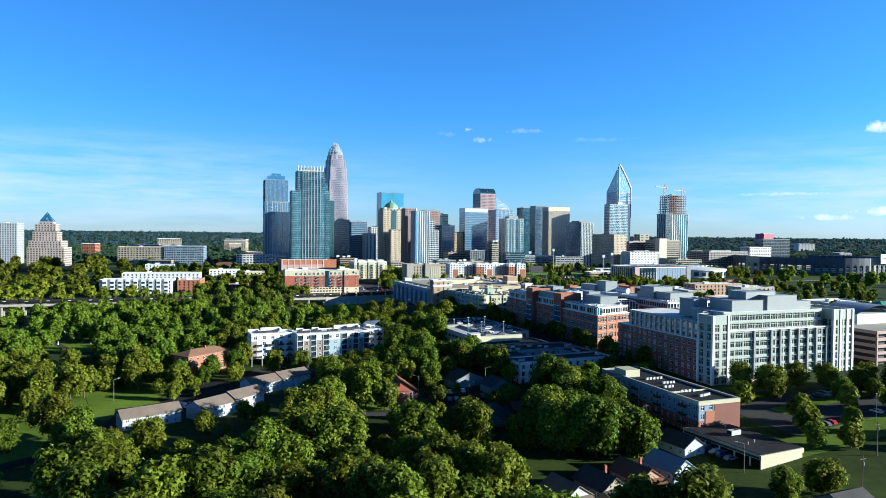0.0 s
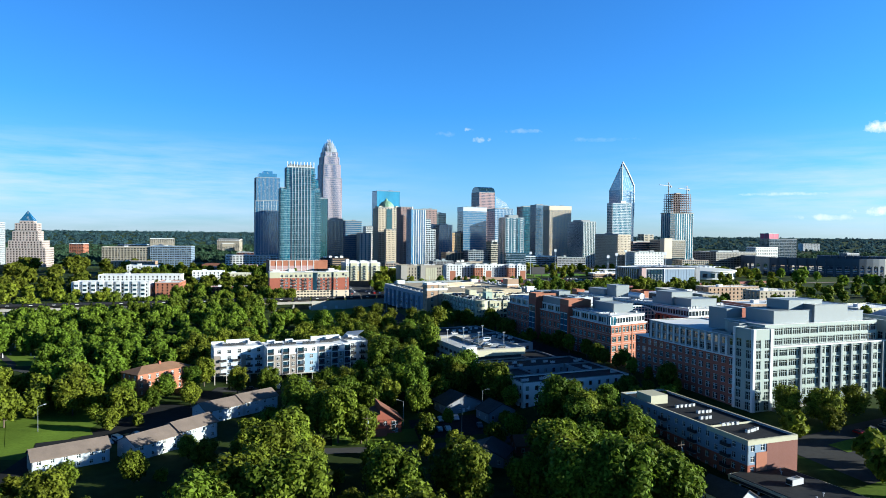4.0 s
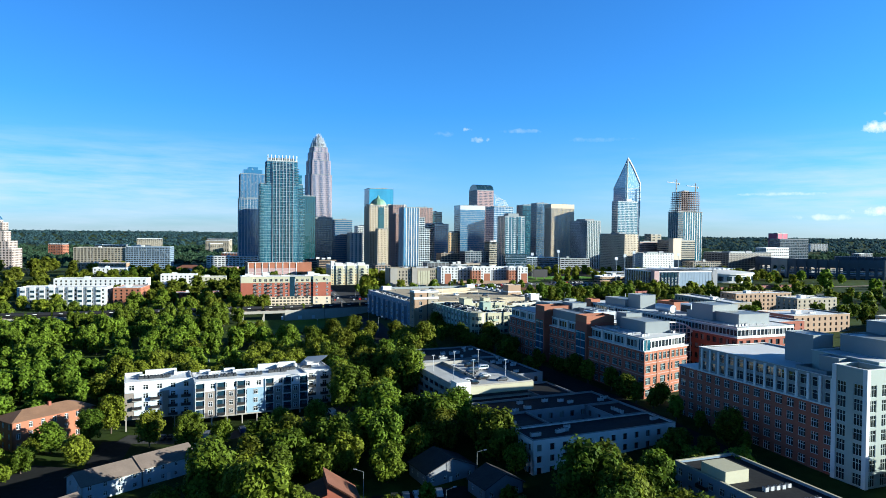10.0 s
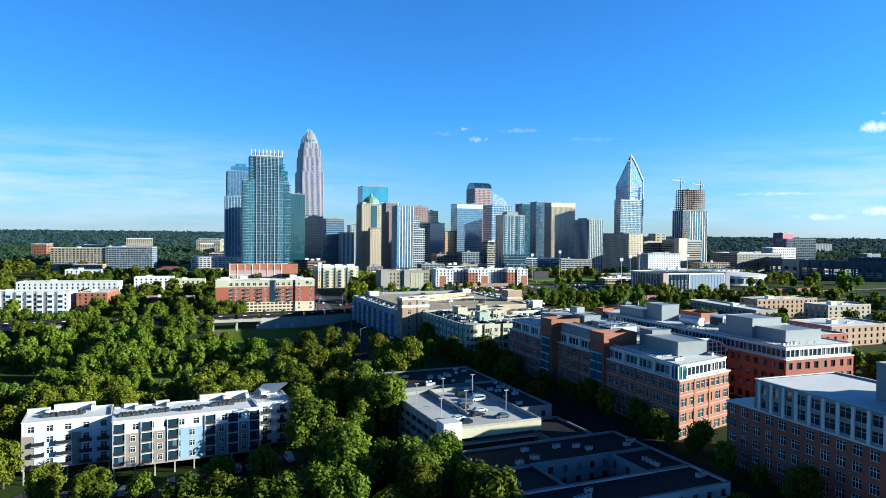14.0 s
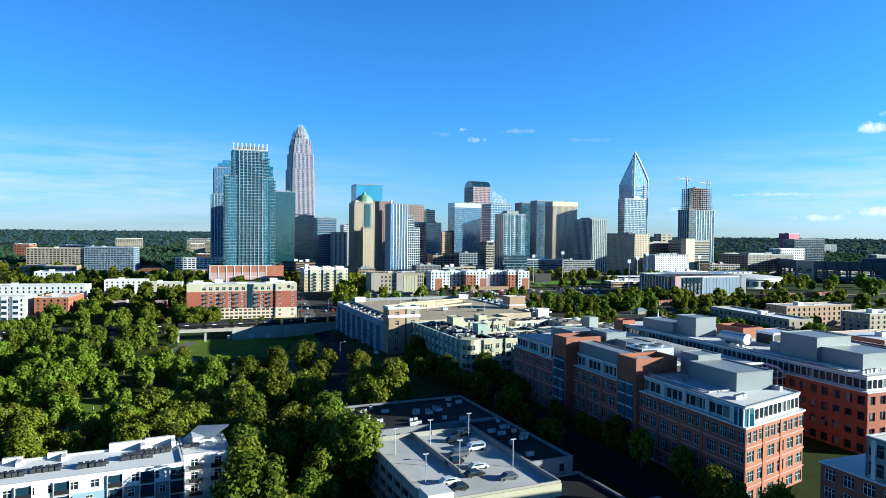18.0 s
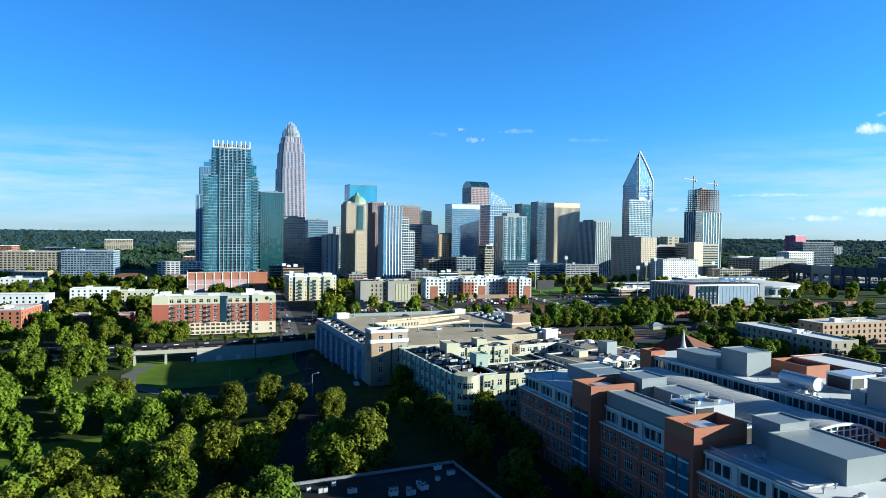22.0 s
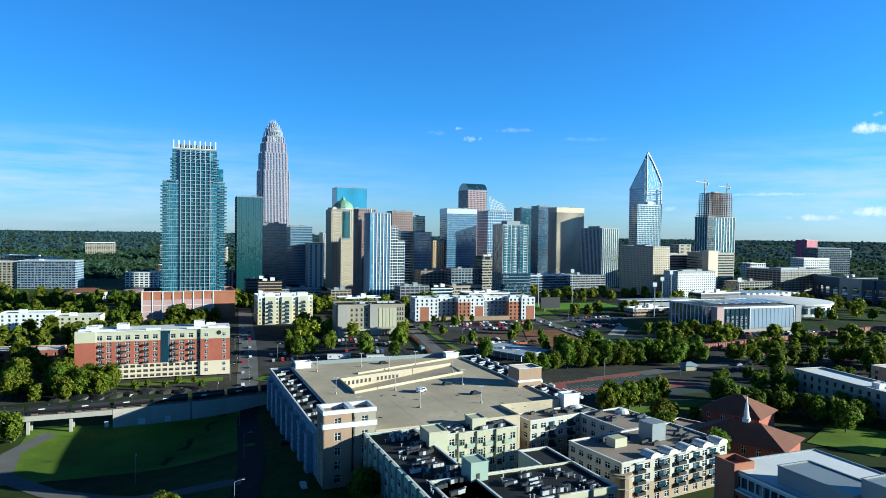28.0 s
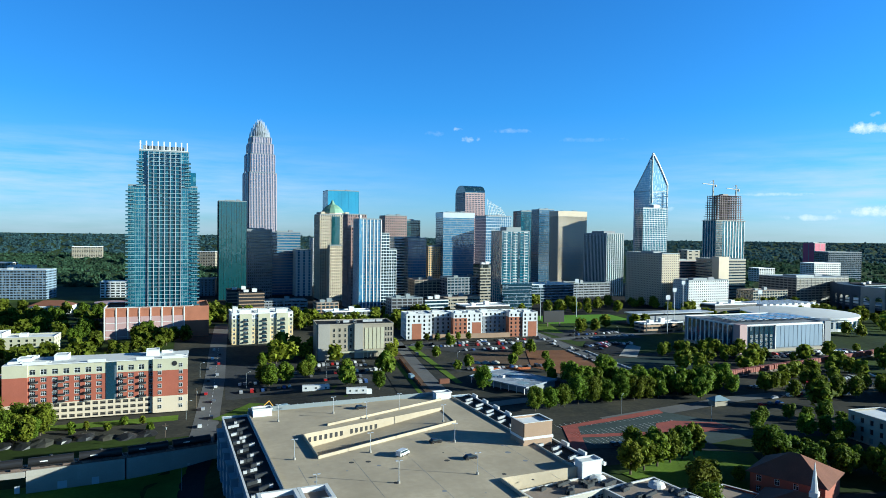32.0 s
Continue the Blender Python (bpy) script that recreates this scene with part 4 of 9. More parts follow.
def house(name, x, y, w, d, h, rise, rz, wall, roof, label, along_x=True, storeys=1, porch=False, chimney=False, z=None):
    """A gabled house: walls with windows, gable ends, roof, door and porch."""
    ob = thing(name, x, y, z, rz, label, "house", "houses")
    walled(ob, w, d, 0, storeys, h / storeys, 3.2, 1.1, wall, GLASS, roof=None, sides=(0, 1, 3), kind="pair", win_h=1.3)
    b = Build()
    gable(b, 0, w, 0, d, h, rise, along_x=along_x)
    part("roof", b, roof, ob)
    g = Build()
    if along_x:
        for e0, e1 in ((0.0, 0.3), (w - 0.3, w)):
            g.face([(e0, 0, h), (e0, d, h), (e0, d / 2, h + rise - 0.35)][::-1])
            g.face([(e1, 0, h), (e1, d, h), (e1, d / 2, h + rise - 0.35)])
    else:
        for e0, e1 in ((0.0, 0.3), (d - 0.3, d)):
            g.face([(0, e0, h), (w, e0, h), (w / 2, e0, h + rise - 0.35)])
            g.face([(0, e1, h), (w, e1, h), (w / 2, e1, h + rise - 0.35)][::-1])
    part("gable", g, wall, ob)
    part("door", Build().box(w * 0.45, w * 0.45 + 1.0, -0.08, 0.02, 0, 2.1), PAINT, ob)
    if porch:
        part("porch_floor", Build().box(0.5, w - 0.5, -2.2, 0, 0, 0.4), CONCRETE, ob)
        pr = Build()
        k = [(0.2, -2.6, 2.5), (w - 0.2, -2.6, 2.5), (w - 0.2, 0, 3.3), (0.2, 0, 3.3)]
        pr.face(k)
        pr.face([(a, e, q - 0.2) for a, e, q in reversed(k)])
        part("porch_roof", pr, roof, ob)
        for a in (0.7, w / 2, w - 0.7):
            part("porch_post", Build().box(a - 0.1, a + 0.1, -2.2, -2.0, 0.4, 2.6), PAINT, ob)
    if chimney:
        part("chimney", Build().box(w * 0.7, w * 0.7 + 0.7, d * 0.5, d * 0.5 + 0.7, h, h + rise + 1.0), BRICK, ob)
    return ob


def block(name, x, y, w, d, top, wall, label, sh=3.4, bay=4.0, win=1.6, rz=GRID, z=None, category="apartment building", **more):
    z = ground_z(x, y) if z is None else z
    storeys = max(1, round((top - z) / sh))
    ob = thing(name, x, y, z, rz, label, category)
    walled(ob, w, d, 0, storeys, (top - z) / storeys, bay, win, wall, GLASS, **more)
    return ob, top - z


# --- the white apartment block on stilts
def white_apartments():
    PALEBLUE = material("pale blue-white panels", (0.52, 0.60, 0.66), 0.75, spread=0.06)
    rz = radians(27)
    ob = thing("apartment_building", -91, 363.5, 1.0, rz, "white four-storey apartment block raised over its own parking", "apartment building")
    sh, z0, n = 3.15, 3.6, 4
    top = z0 + n * sh
    brown, blue = material("taupe panels", (0.26, 0.22, 0.19), 0.8, spread=0.12), material("slate-blue panels", (0.26, 0.40, 0.50), 0.8, spread=0.1)
    for x0, y0, w, d, wing in ((0, 0, 41, 17, 0), (41, 5, 11, 15, 1), (-23, 8, 23, 13, 2)):
        part("floor_slab", Build().box(x0, x0 + w, y0, y0 + d, z0 - 0.5, z0), CONCRETE, ob)
        walled(ob, w, d, z0, n - 1, sh, 3.9, 1.7, PALEBLUE if wing == 2 else WHITE, GLASS, roof=None, sides=(0, 1, 3) if wing != 2 else (0, 3), x0=x0, y0=y0)
        walled(ob, w, d, z0 + (n - 1) * sh, 1, sh, 3.9, 1.7, WHITE, GLASS, parapet=0.5, sides=(0, 1, 3) if wing != 2 else (0, 3), x0=x0, y0=y0)
        for a in range(int(w // 5.5) + 1):
            for e in (0.5, d - 0.5):
                part("stilt", Build().box(x0 + 0.3 + a * 5.4, x0 + 0.7 + a * 5.4, y0 + e - 0.2, y0 + e + 0.2, -1.5, z0 - 0.5), CONCRETE, ob)
    for a, w, m in ((3.5, 3.8, brown), (10.9, 3.4, brown), (18.2, 6.6, blue), (28.3, 3.1, brown), (34.9, 3.0, brown)):
        part("panel", Build().box(a, a + w, -0.09, 0.02, z0, z0 + 3 * sh - 0.2), m, ob)
        part("panel_window", window_mesh(1.5, 1.8, "pair", (PAINT, GLASS)), None, ob, at=(a + w / 2, -0.1, z0 + sh + 0.6))
        part("panel_window", window_mesh(1.5, 1.8, "pair", (PAINT, GLASS)), None, ob, at=(a + w / 2, -0.1, z0 + 0.6))
        part("panel_window", window_mesh(1.5, 1.8, "pair", (PAINT, GLASS)), None, ob, at=(a + w / 2, -0.1, z0 + 2 * sh + 0.6))
    for a in (1.8, 9.1, 16.2, 26.6, 33.2, 39.5):
        for s in range(n):
            part("loggia", Build().box(a - 1.45, a + 1.45, -0.12, 0.02, z0 + s * sh + 0.25, z0 + s * sh + 2.75), GLASS_DARK, ob)
            for e in (a - 1.65, a + 1.45):
                part("loggia_pier", Build().box(e, e + 0.2, -0.45, 0.02, z0 + s * sh, z0 + s * sh + 3.0), WHITE, ob)
            balcony(ob, a, 0.0, z0 + s * sh, 2.88, 0.5)
    for a, w in ((-23, 3.0), (-10.5, 2.4)):
        part("taupe_panel", Build().box(a - 0.02, a + w, 7.9, 8.02, z0, z0 + 3 * sh - 0.2), brown, ob)
    for a in (-19, -13, -7, -2.5):
        for s in range(n - 1):
            balcony(ob, a, 8.0, z0 + s * sh, 3.2, 1.2)
    for a in (44, 49):
        for s in range(n):
            balcony(ob, a, 5.0, z0 + s * sh, 3.0, 1.1)
    for x0, x1, y0, h in ((-23, -17, 20, 1.6), (-16, -5, 20.2, 2.2), (3, 7, 15.8, 1.5), (12, 16, 15.8, 1.6), (25, 33, 15.8, 2.2), (33, 40, 16, 2.4)):
        w = Build().box(x0, x1, y0, y0 + 1.0, top, top + h).box(x1 - 1.0, x1, y0 - 3, y0, top, top + h * 0.8)
        part("parapet_screen", w, WHITE, ob)
    b = Build()
    b.face([(42, 17, top + 1.2), (48, 11, top + 2.2), (53, 14, top + 4.4), (46, 21, top + 3.0)])
    b.face([(42, 17, top + 0.9), (46, 21, top + 2.7), (53, 14, top + 4.1), (48, 11, top + 1.9)])
    part("butterfly_roof", b, WHITE, ob, "upswept white entrance canopy roof")
    part("canopy_tower", Build().box(44, 49, 13, 18, top, top + 2.2), WHITE, ob)
    units(ob, ((2, 6, 6, 1.2, 0), (10, 7, 5, 1.2, 0), (19, 6, 5, 1.3, 0), (28, 8, 6, 1.2, 0), (31, 10, 7, 1.2, 0.1), (-18, 14, 9, 1.2, 0), (42, 12, 4, 1.0, 0), (2.4, 7.3, 6, 1.2, 0), (10.3, 8.2, 5, 1.2, 0), (19.4, 7.3, 5, 1.3, 0), (28.5, 9.2, 2, 1.2, 0), (31.4, 11.4, 7, 1.2, 0.1), (-17.6, 15.3, 9, 1.2, 0)), top + 0.1, 5, "dark_condenser")


white_apartments()


# --- brick office, its vaulted atrium and the rear wing
def office_window_band(ob, p, u, turn, length, z, h, frame=PAINT, glass=GLASS, bay=2.2, name="glazed_storey"):
    """A storey that is nearly all glass, behind pale posts."""
    n = max(1, round(length / bay))
    us = []
    for c in range(n + 1):
        a = length * c / n
        us += [max(0.0, a - 0.16), min(length, a + 0.16)]
    zs = [z, z + 0.5, z + h - 0.75, z + h]
    nx, ny = u[1], -u[0]
    b = lattice(us, zs, lambda i, j: i % 2 == 1 and j == 1, lambda a, q, o: (p[0] + u[0] * a + nx * o, p[1] + u[1] * a + ny * o, q), 0.25, back=1)
    part(name, b, (frame, glass), ob)


def shrunk(poly, d):
    """An outline moved inwards by d on every side."""
    out, n = [], len(poly)
    for i in range(n):
        (ax, ay), (bx, by), (cx, cy) = poly[i - 1], poly[i], poly[(i + 1) % n]
        u, v = Vector((bx - ax, by - ay)).normalized(), Vector((cx - bx, cy - by)).normalized()
        m, w = Vector((-u.y, u.x)), Vector((-v.y, v.x))
        k = (m + w) / (1 + m.dot(w))
        out.append((bx + k.x * d, by + k.y * d))
    return out


def kerbed(b, poly, z0, z1, t):
    """A kerb of width t along an outline."""
    for (ax, ay), (bx, by) in zip(poly, poly[1:] + poly[:1]):
        l = math.hypot(bx - ax, by - ay)
        strip_on(b, (ax, ay), ((bx - ax) / l, (by - ay) / l), t, l, -t, 0, z0, z1)
    return b


def brick_office():
    """Three brick ranges along the street with stair towers between; the first one ends in a slanted front."""
    ob = thing("office_building", 75.3, 382.1, 9.5, radians(22), "long red brick office block with a pale glazed top storey", "office building")
    pale = material("pale blue-green window posts", (0.37, 0.50, 0.52), 0.5, spread=0.08)
    stone = material("rose cast stone", (0.42, 0.27, 0.24), 0.75, spread=0.1)
    n, sh, wide, skew = 4, 4.6, 27.0, radians(16)
    h = n * sh
    slant = (math.cos(skew), math.sin(skew))
    for y0, y1, back in ((0, 38.5, 0.0), (47.5, 76, 1.8), (85, 117, 0.0)):
        first = y0 == 0
        poly = [(back, y0), (wide, y0 + (wide * math.tan(skew) if first else 0)), (wide, y1), (back, y1)]
        walls = [((back, y1), (0, -1), -math.pi / 2, y1 - y0)] + ([((back, y0), slant, skew, wide / math.cos(skew))] if first else [])
        # Black prism in place of unlit floors behind the windows.
        part("dark_interior", Build().prism(shrunk(poly, 0.5), 0, h - 0.05), BLACK, ob)
        for k, (p, u, turn, length) in enumerate(walls):
            # Sunlit look is coloured in: orange on the front, red on the shaded side.
            wall = BRICK2 if k else BRICK
            side_wall(ob, p, u, turn, length, 0, n - 1, sh, 4.1, 3.1, 2.7, wall, (pale, GLASS), "wide", trim=0.36 * k)
            side_wall(ob, p, u, turn, length, (n - 1) * sh, 1, sh, 2.7, 2.0, 2.7, wall, (pale, GLASS), "triple", trim=0.36 * k)
            for s in range(1, n):
                b = Build()
                strip_on(b, p, u, 0, length, 0, 0.12, s * sh - 0.1, s * sh + 0.2)
                part("string_course", b, stone, ob)
            for c in range(1, int(length / 8.2)):
                b = Build()
                strip_on(b, p, u, c * 8.2 - 0.5, c * 8.2 + 0.5, 0, 0.16, 0, h)
                part("brick_pier", b, wall, ob)
        b = Build()
        strip_on(b, (wide, poly[1][1]), (0, 1), 0.36, y1 - poly[1][1], -0.35, 0, 0, h)
        part("wall", b, BRICK, ob)
        part("ledge", Build().prism(shrunk(poly, -0.3), h, h + 0.4), WHITE, ob)
        part("top_storey_core", Build().prism(shrunk(poly, 1.4), h + 0.4, h + 4.0), BLACK, ob)
        q = shrunk(poly, 1.0)
        office_window_band(ob, q[3], (0, -1), 0, q[3][1] - q[0][1], h + 0.4, 3.8, pale)
        if first:
            office_window_band(ob, q[0], slant, 0, math.hypot(q[1][0] - q[0][0], q[1][1] - q[0][1]), h + 0.4, 3.8, PAINT)
            part("corner_bay", Build().box(-0.2, 3.0, 0.5, 3.4, h + 0.4, h + 4.4), GLASS_TEAL, ob, "glazed corner bay")
            for a, e in ((-0.35, 0.35), (1.2, 0.35), (2.8, 0.6), (-0.35, 1.8), (-0.35, 3.3)):
                part("corner_post", Build().box(a, a + 0.3, e, e + 0.3, h + 0.4, h + 4.5), PAINT, ob)
        part("roof", Build().prism(shrunk(poly, 0.75), h + 4.2, h + 4.6), MEMBRANE, ob)
        part("roof_kerb", kerbed(Build(), shrunk(poly, 0.7), h + 4.6, h + 4.9, 0.4), GREYMETAL, ob)
        for c in range(int((y1 - y0) / 8.2)):
            part("top_pier", Build().box(back + 0.55, back + 1.02, y0 + 4 + c * 8.2, y0 + 5.4 + c * 8.2, h + 0.4, h + 4.4), SILVER, ob)
    for y0, y1, top in ((38.5, 47.5, 27.6), (76, 85, 28.0)):
        part("stair_tower", Build().box(-1.2, 13, y0, y1, 0, top - 3.0), BRICK, ob, "brick stair tower")
        part("tower_parapet", Build().ring(-1.2, 13, y0, y1, top - 3.0, top, 0.4), BRICK2, ob)
        for e in (y0 + 1.1, y0 + 4.9):
            part("tower_glazing", Build().box(-1.4, -1.19, e, e + 3.2, 1, top - 7), GLASS_TEAL, ob)
            for k in range(6):
                part("tower_transom", Build().box(-1.5, -1.35, e, e + 3.2, 3.3 + k * 3.3, 3.75 + k * 3.3), pale, ob)
        part("tower_roof_plant", Build().box(3, 8, y0 + 3, y0 + 7, top - 3.0, top - 0.9), SILVER, ob)
    z = h + 4.6
    for x0, x1, y0, y1, hh in ((11, 23, 14, 31, 4.6), (14, 22, 31, 38.2, 6.0), (3, 9, 49, 75, 3.6), (17, 25, 64, 74, 4.0), (14, 22, 75, 84.5, 6.0), (8, 20, 87, 96, 5.0), (12, 24, 101, 109, 3.6)):
        plant_room(ob, x0, x1, y0, y1, z, hh)
    x0, y0 = 11.5, 52.5
    c = part("cooling_tower", Build().box(x0, x0 + 12, y0, y0 + 8.6, z + 0.8, z + 4.4).box(x0, x0 + 12, y0, y0 + 8.6, z, z + 0.3), SILVER, ob, "louvred white cooling tower")
    part("louvre", Build().box(x0 - 0.1, x0, y0 + 0.5, y0 + 8.1, z + 1.0, z + 4.0), BLACK, c)
    part("louvre", Build().box(x0 + 0.5, x0 + 5.5, y0 - 0.1, y0, z + 1.0, z + 4.0), BLACK, c)
    for a in (3, 9):
        part("fan_ring", Build().lathe(((2.0, z + 4.4), (2.0, z + 5.0), (1.6, z + 5.0), (1.6, z + 4.5)), 14, x0 + a, y0 + 4.3), GREYMETAL, c)
    for a in (0.3, 6.0, 11.7):
        part("guard_rail", Build().bar((x0 + a, y0 + 0.2, z + 4.4), (x0 + a, y0 + 0.2, z + 5.6), 0.06).bar((x0 + a, y0 + 8.4, z + 4.4), (x0 + a, y0 + 8.4, z + 5.6), 0.06).bar((x0 + a, y0 + 0.2, z + 5.5), (x0 + a, y0 + 8.4, z + 5.5), 0.05), SILVER, c)
    units(ob, ((5, 31, 3, 2.6, 0), (20, 96, 2, 2.5, 0), (4, 13, 3, 4.5, 1.2), (23, 24, 2, 0, 6), (11, 60, 3, 0.4, 5), (22, 74, 2, 0.3, 4), (4, 104, 3, 1.6, 3)), z, 8, "vent", "roof_vent")
    units(ob, ((5, 8, 3, 1.6, 0.4), (23.5, 12, 2, 0, 1.5), (12, 66, 2, 0, 1.6), (22, 110, 2, 1.4, 0)), z, 9)
    for x0, x1, y0, y1 in ((3, 9.5, 15, 15.5), (3, 3.5, 15, 40), (12.5, 13, 58, 69), (22, 25.5, 103, 103.5)):
        part("roof_pipe", Build().box(x0, x1, y0, y1, z + 0.15, z + 0.5), SILVER, ob)
    part("roof_hatch", Build().box(6, 7.4, 28, 29.2, z, z + 0.8), GREYMETAL, ob)
    # the atrium's barrel vault between the two wings
    a0, a1, y0, y1, zs = 30.0, 57.0, 40.0, 112.0, 17.2
    r, rise = (a1 - a0) / 2, 5.2
    prof = [(a0 + r - r * math.cos(w), zs + rise * math.sin(w)) for w in np.linspace(0, math.pi, 17)]
    v = Build()
    for (xa, za), (xb, zb) in zip(prof, prof[1:]):
        v.face([(xa, y0, za), (xb, y0, zb), (xb, y1, zb), (xa, y1, za)][::-1])
    at = thing("atrium", 77, 387, 9.5, radians(22), "barrel-vaulted ribbed metal atrium roof with a gridded glass end", "atrium")
    part("vault", v, material("dull pale roof sheet", (0.50, 0.50, 0.49), 0.6, spread=0.12, big=0.1), at)
    for i in range(36):
        y = y0 + 1 + i * 2.0
        rb = Build()
        k = 0
        for (xa, za), (xb, zb) in zip(prof[4:13], prof[5:13]):
            rb.face([(xa, y, za + 0.06), (xb, y, zb + 0.06), (xb, y + 0.25, zb + 0.06), (xa, y + 0.25, za + 0.06)][::-1])
        part("seam", rb, GREYMETAL, at)
    g = Build()
    g.face([(x, y0 + 0.4, q) for x, q in prof])
    part("end_glass", g, GLASS_TEAL, at)
    part("end_wall", Build().box(a0, a1, y0 + 0.2, y0 + 1.0, -2, zs), GLASS_DARK, at)
    for i in range(13):
        x = a0 + 2.4 + i * 2.2
        q = zs + rise * math.sqrt(max(0.0, 1 - ((x - a0 - r) / r) ** 2))
        part("end_bar", Build().box(x - 0.14, x + 0.14, y0, y0 + 0.3, 0, q), PAINT, at)
    for q in (4, 8, 12, 15, 17.2, 19.2, 21.0):
        half = r if q <= zs else r * math.sqrt(max(0.0, 1 - ((q - zs) / rise) ** 2))
        part("end_transom", Build().box(a0 + r - half, a0 + r + half, y0 - 0.05, y0 + 0.25, q - 0.12, q + 0.12), PAINT, at)
    rim = Build()
    for (xa, za), (xb, zb) in zip(prof, prof[1:]):
        rim.bar((xa, y0 - 0.2, za + 0.2), (xb, y0 - 0.2, zb + 0.2), 0.45)
    part("vault_rim", rim, PAINT, at)
    # rear wing
    o2 = thing("office_building", 77, 387, 9.5, radians(22), "rear brick office wing with grey roof plant and pale top storey", "office building")
    x0, y0, w, d = 57.4, 12, 34, 120
    walled(o2, w, d, 0, 4, sh, 3.8, 2.3, BRICK, GLASS, roof=None, x0=x0, y0=y0, win_h=2.5, kind="triple", windows=False)
    part("ledge", Build().box(x0 - 0.25, x0 + w + 0.2, y0 - 0.25, y0 + d, h, h + 0.35), WHITE, o2)
    part("top_storey_core", Build().box(x0 + 1.3, x0 + w - 1, y0 + 1.3, y0 + d - 0.3, h + 0.3, h + 4.0), BLACK, o2)
    office_window_band(o2, (x0 + 1, y0 + d), (0, -1), 0, d - 1, h + 0.35, 3.8, pale)
    office_window_band(o2, (x0 + 1, y0 + 1), (1, 0), 0, w - 1, h + 0.35, 3.8, PAINT)
    part("roof", Build().box(x0 + 0.7, x0 + w - 0.4, y0 + 0.7, y0 + d, h + 4.15, h + 4.6), MEMBRANE, o2)
    part("roof_kerb", Build().ring(x0 + 0.6, x0 + w - 0.3, y0 + 0.6, y0 + d, h + 4.6, h + 4.9, 0.4), GREYMETAL, o2)
    units(o2, ((x0 + 3, y0 + 4, 4, 2.2, 0.4), (x0 + 28, y0 + 12, 3, 0, 2.5), (x0 + 4, y0 + 50, 3, 0, 2.2), (x0 + 26, y0 + 80, 4, 0.2, 2.4)), h + 4.6, 41)
    units(o2, ((x0 + 12, y0 + 5, 3, 4, 0), (x0 + 5, y0 + 70, 3, 1, 5)), h + 4.6, 42, "vent", "roof_vent")
    part("roof_pipe", Build().box(x0 + 2.5, x0 + 2.9, y0 + 8, y0 + 60, h + 4.75, h + 5.1), SILVER, o2)
    part("corner_tower", Build().box(x0 - 0.4, x0 + 6, y0 + d - 6, y0 + d + 0.4, 0, h + 4.2).ring(x0 - 0.4, x0 + 6, y0 + d - 6, y0 + d + 0.4, h + 4.2, h + 6.5, 0.4), BRICK2, o2)
    for xa, xb, ya, yb, hh in ((61, 71, 98, 117, 4.0), (63, 73, 87, 98, 7.4), (64, 79, 34, 48, 7.5), (66, 84, 20, 34, 4.6), (66, 72, 50, 54, 3.0)):
        plant_room(o2, xa, xb, ya, yb, z, hh)
    part("brick_plant_room", Build().box(78, 88, 78, 92, z, z + 3.0).ring(78, 88, 78, 92, z + 3.0, z + 4.2, 0.5), BRICK2, o2)
    part("tank", Build().bar((66, 76, z + 2.4), (66, 64, z + 2.4), 2.0, n=14), SILVER, o2, "pale horizontal tank")
    for e in (66, 73):
        part("tank_saddle", Build().box(64.4, 67.6, e - 0.4, e + 0.4, z, z + 1.4), CONCRETE, o2)
    c = part("cooling_tower", Build().box(74, 84, 60, 68, z, z + 5), SILVER, o2, "louvred white cooling tower")
    part("louvre", Build().box(73.9, 74, 60.5, 67.5, z + 0.8, z + 4.2), BLACK, c)
    part("louvre", Build().box(74.5, 79, 59.9, 60, z + 0.8, z + 4.2), BLACK, c)
    units(o2, ((61, 52, 5, 0, 4.0), (84, 22, 3, 0, 5.0)), z, 9, "vent", "roof_vent")


brick_office()


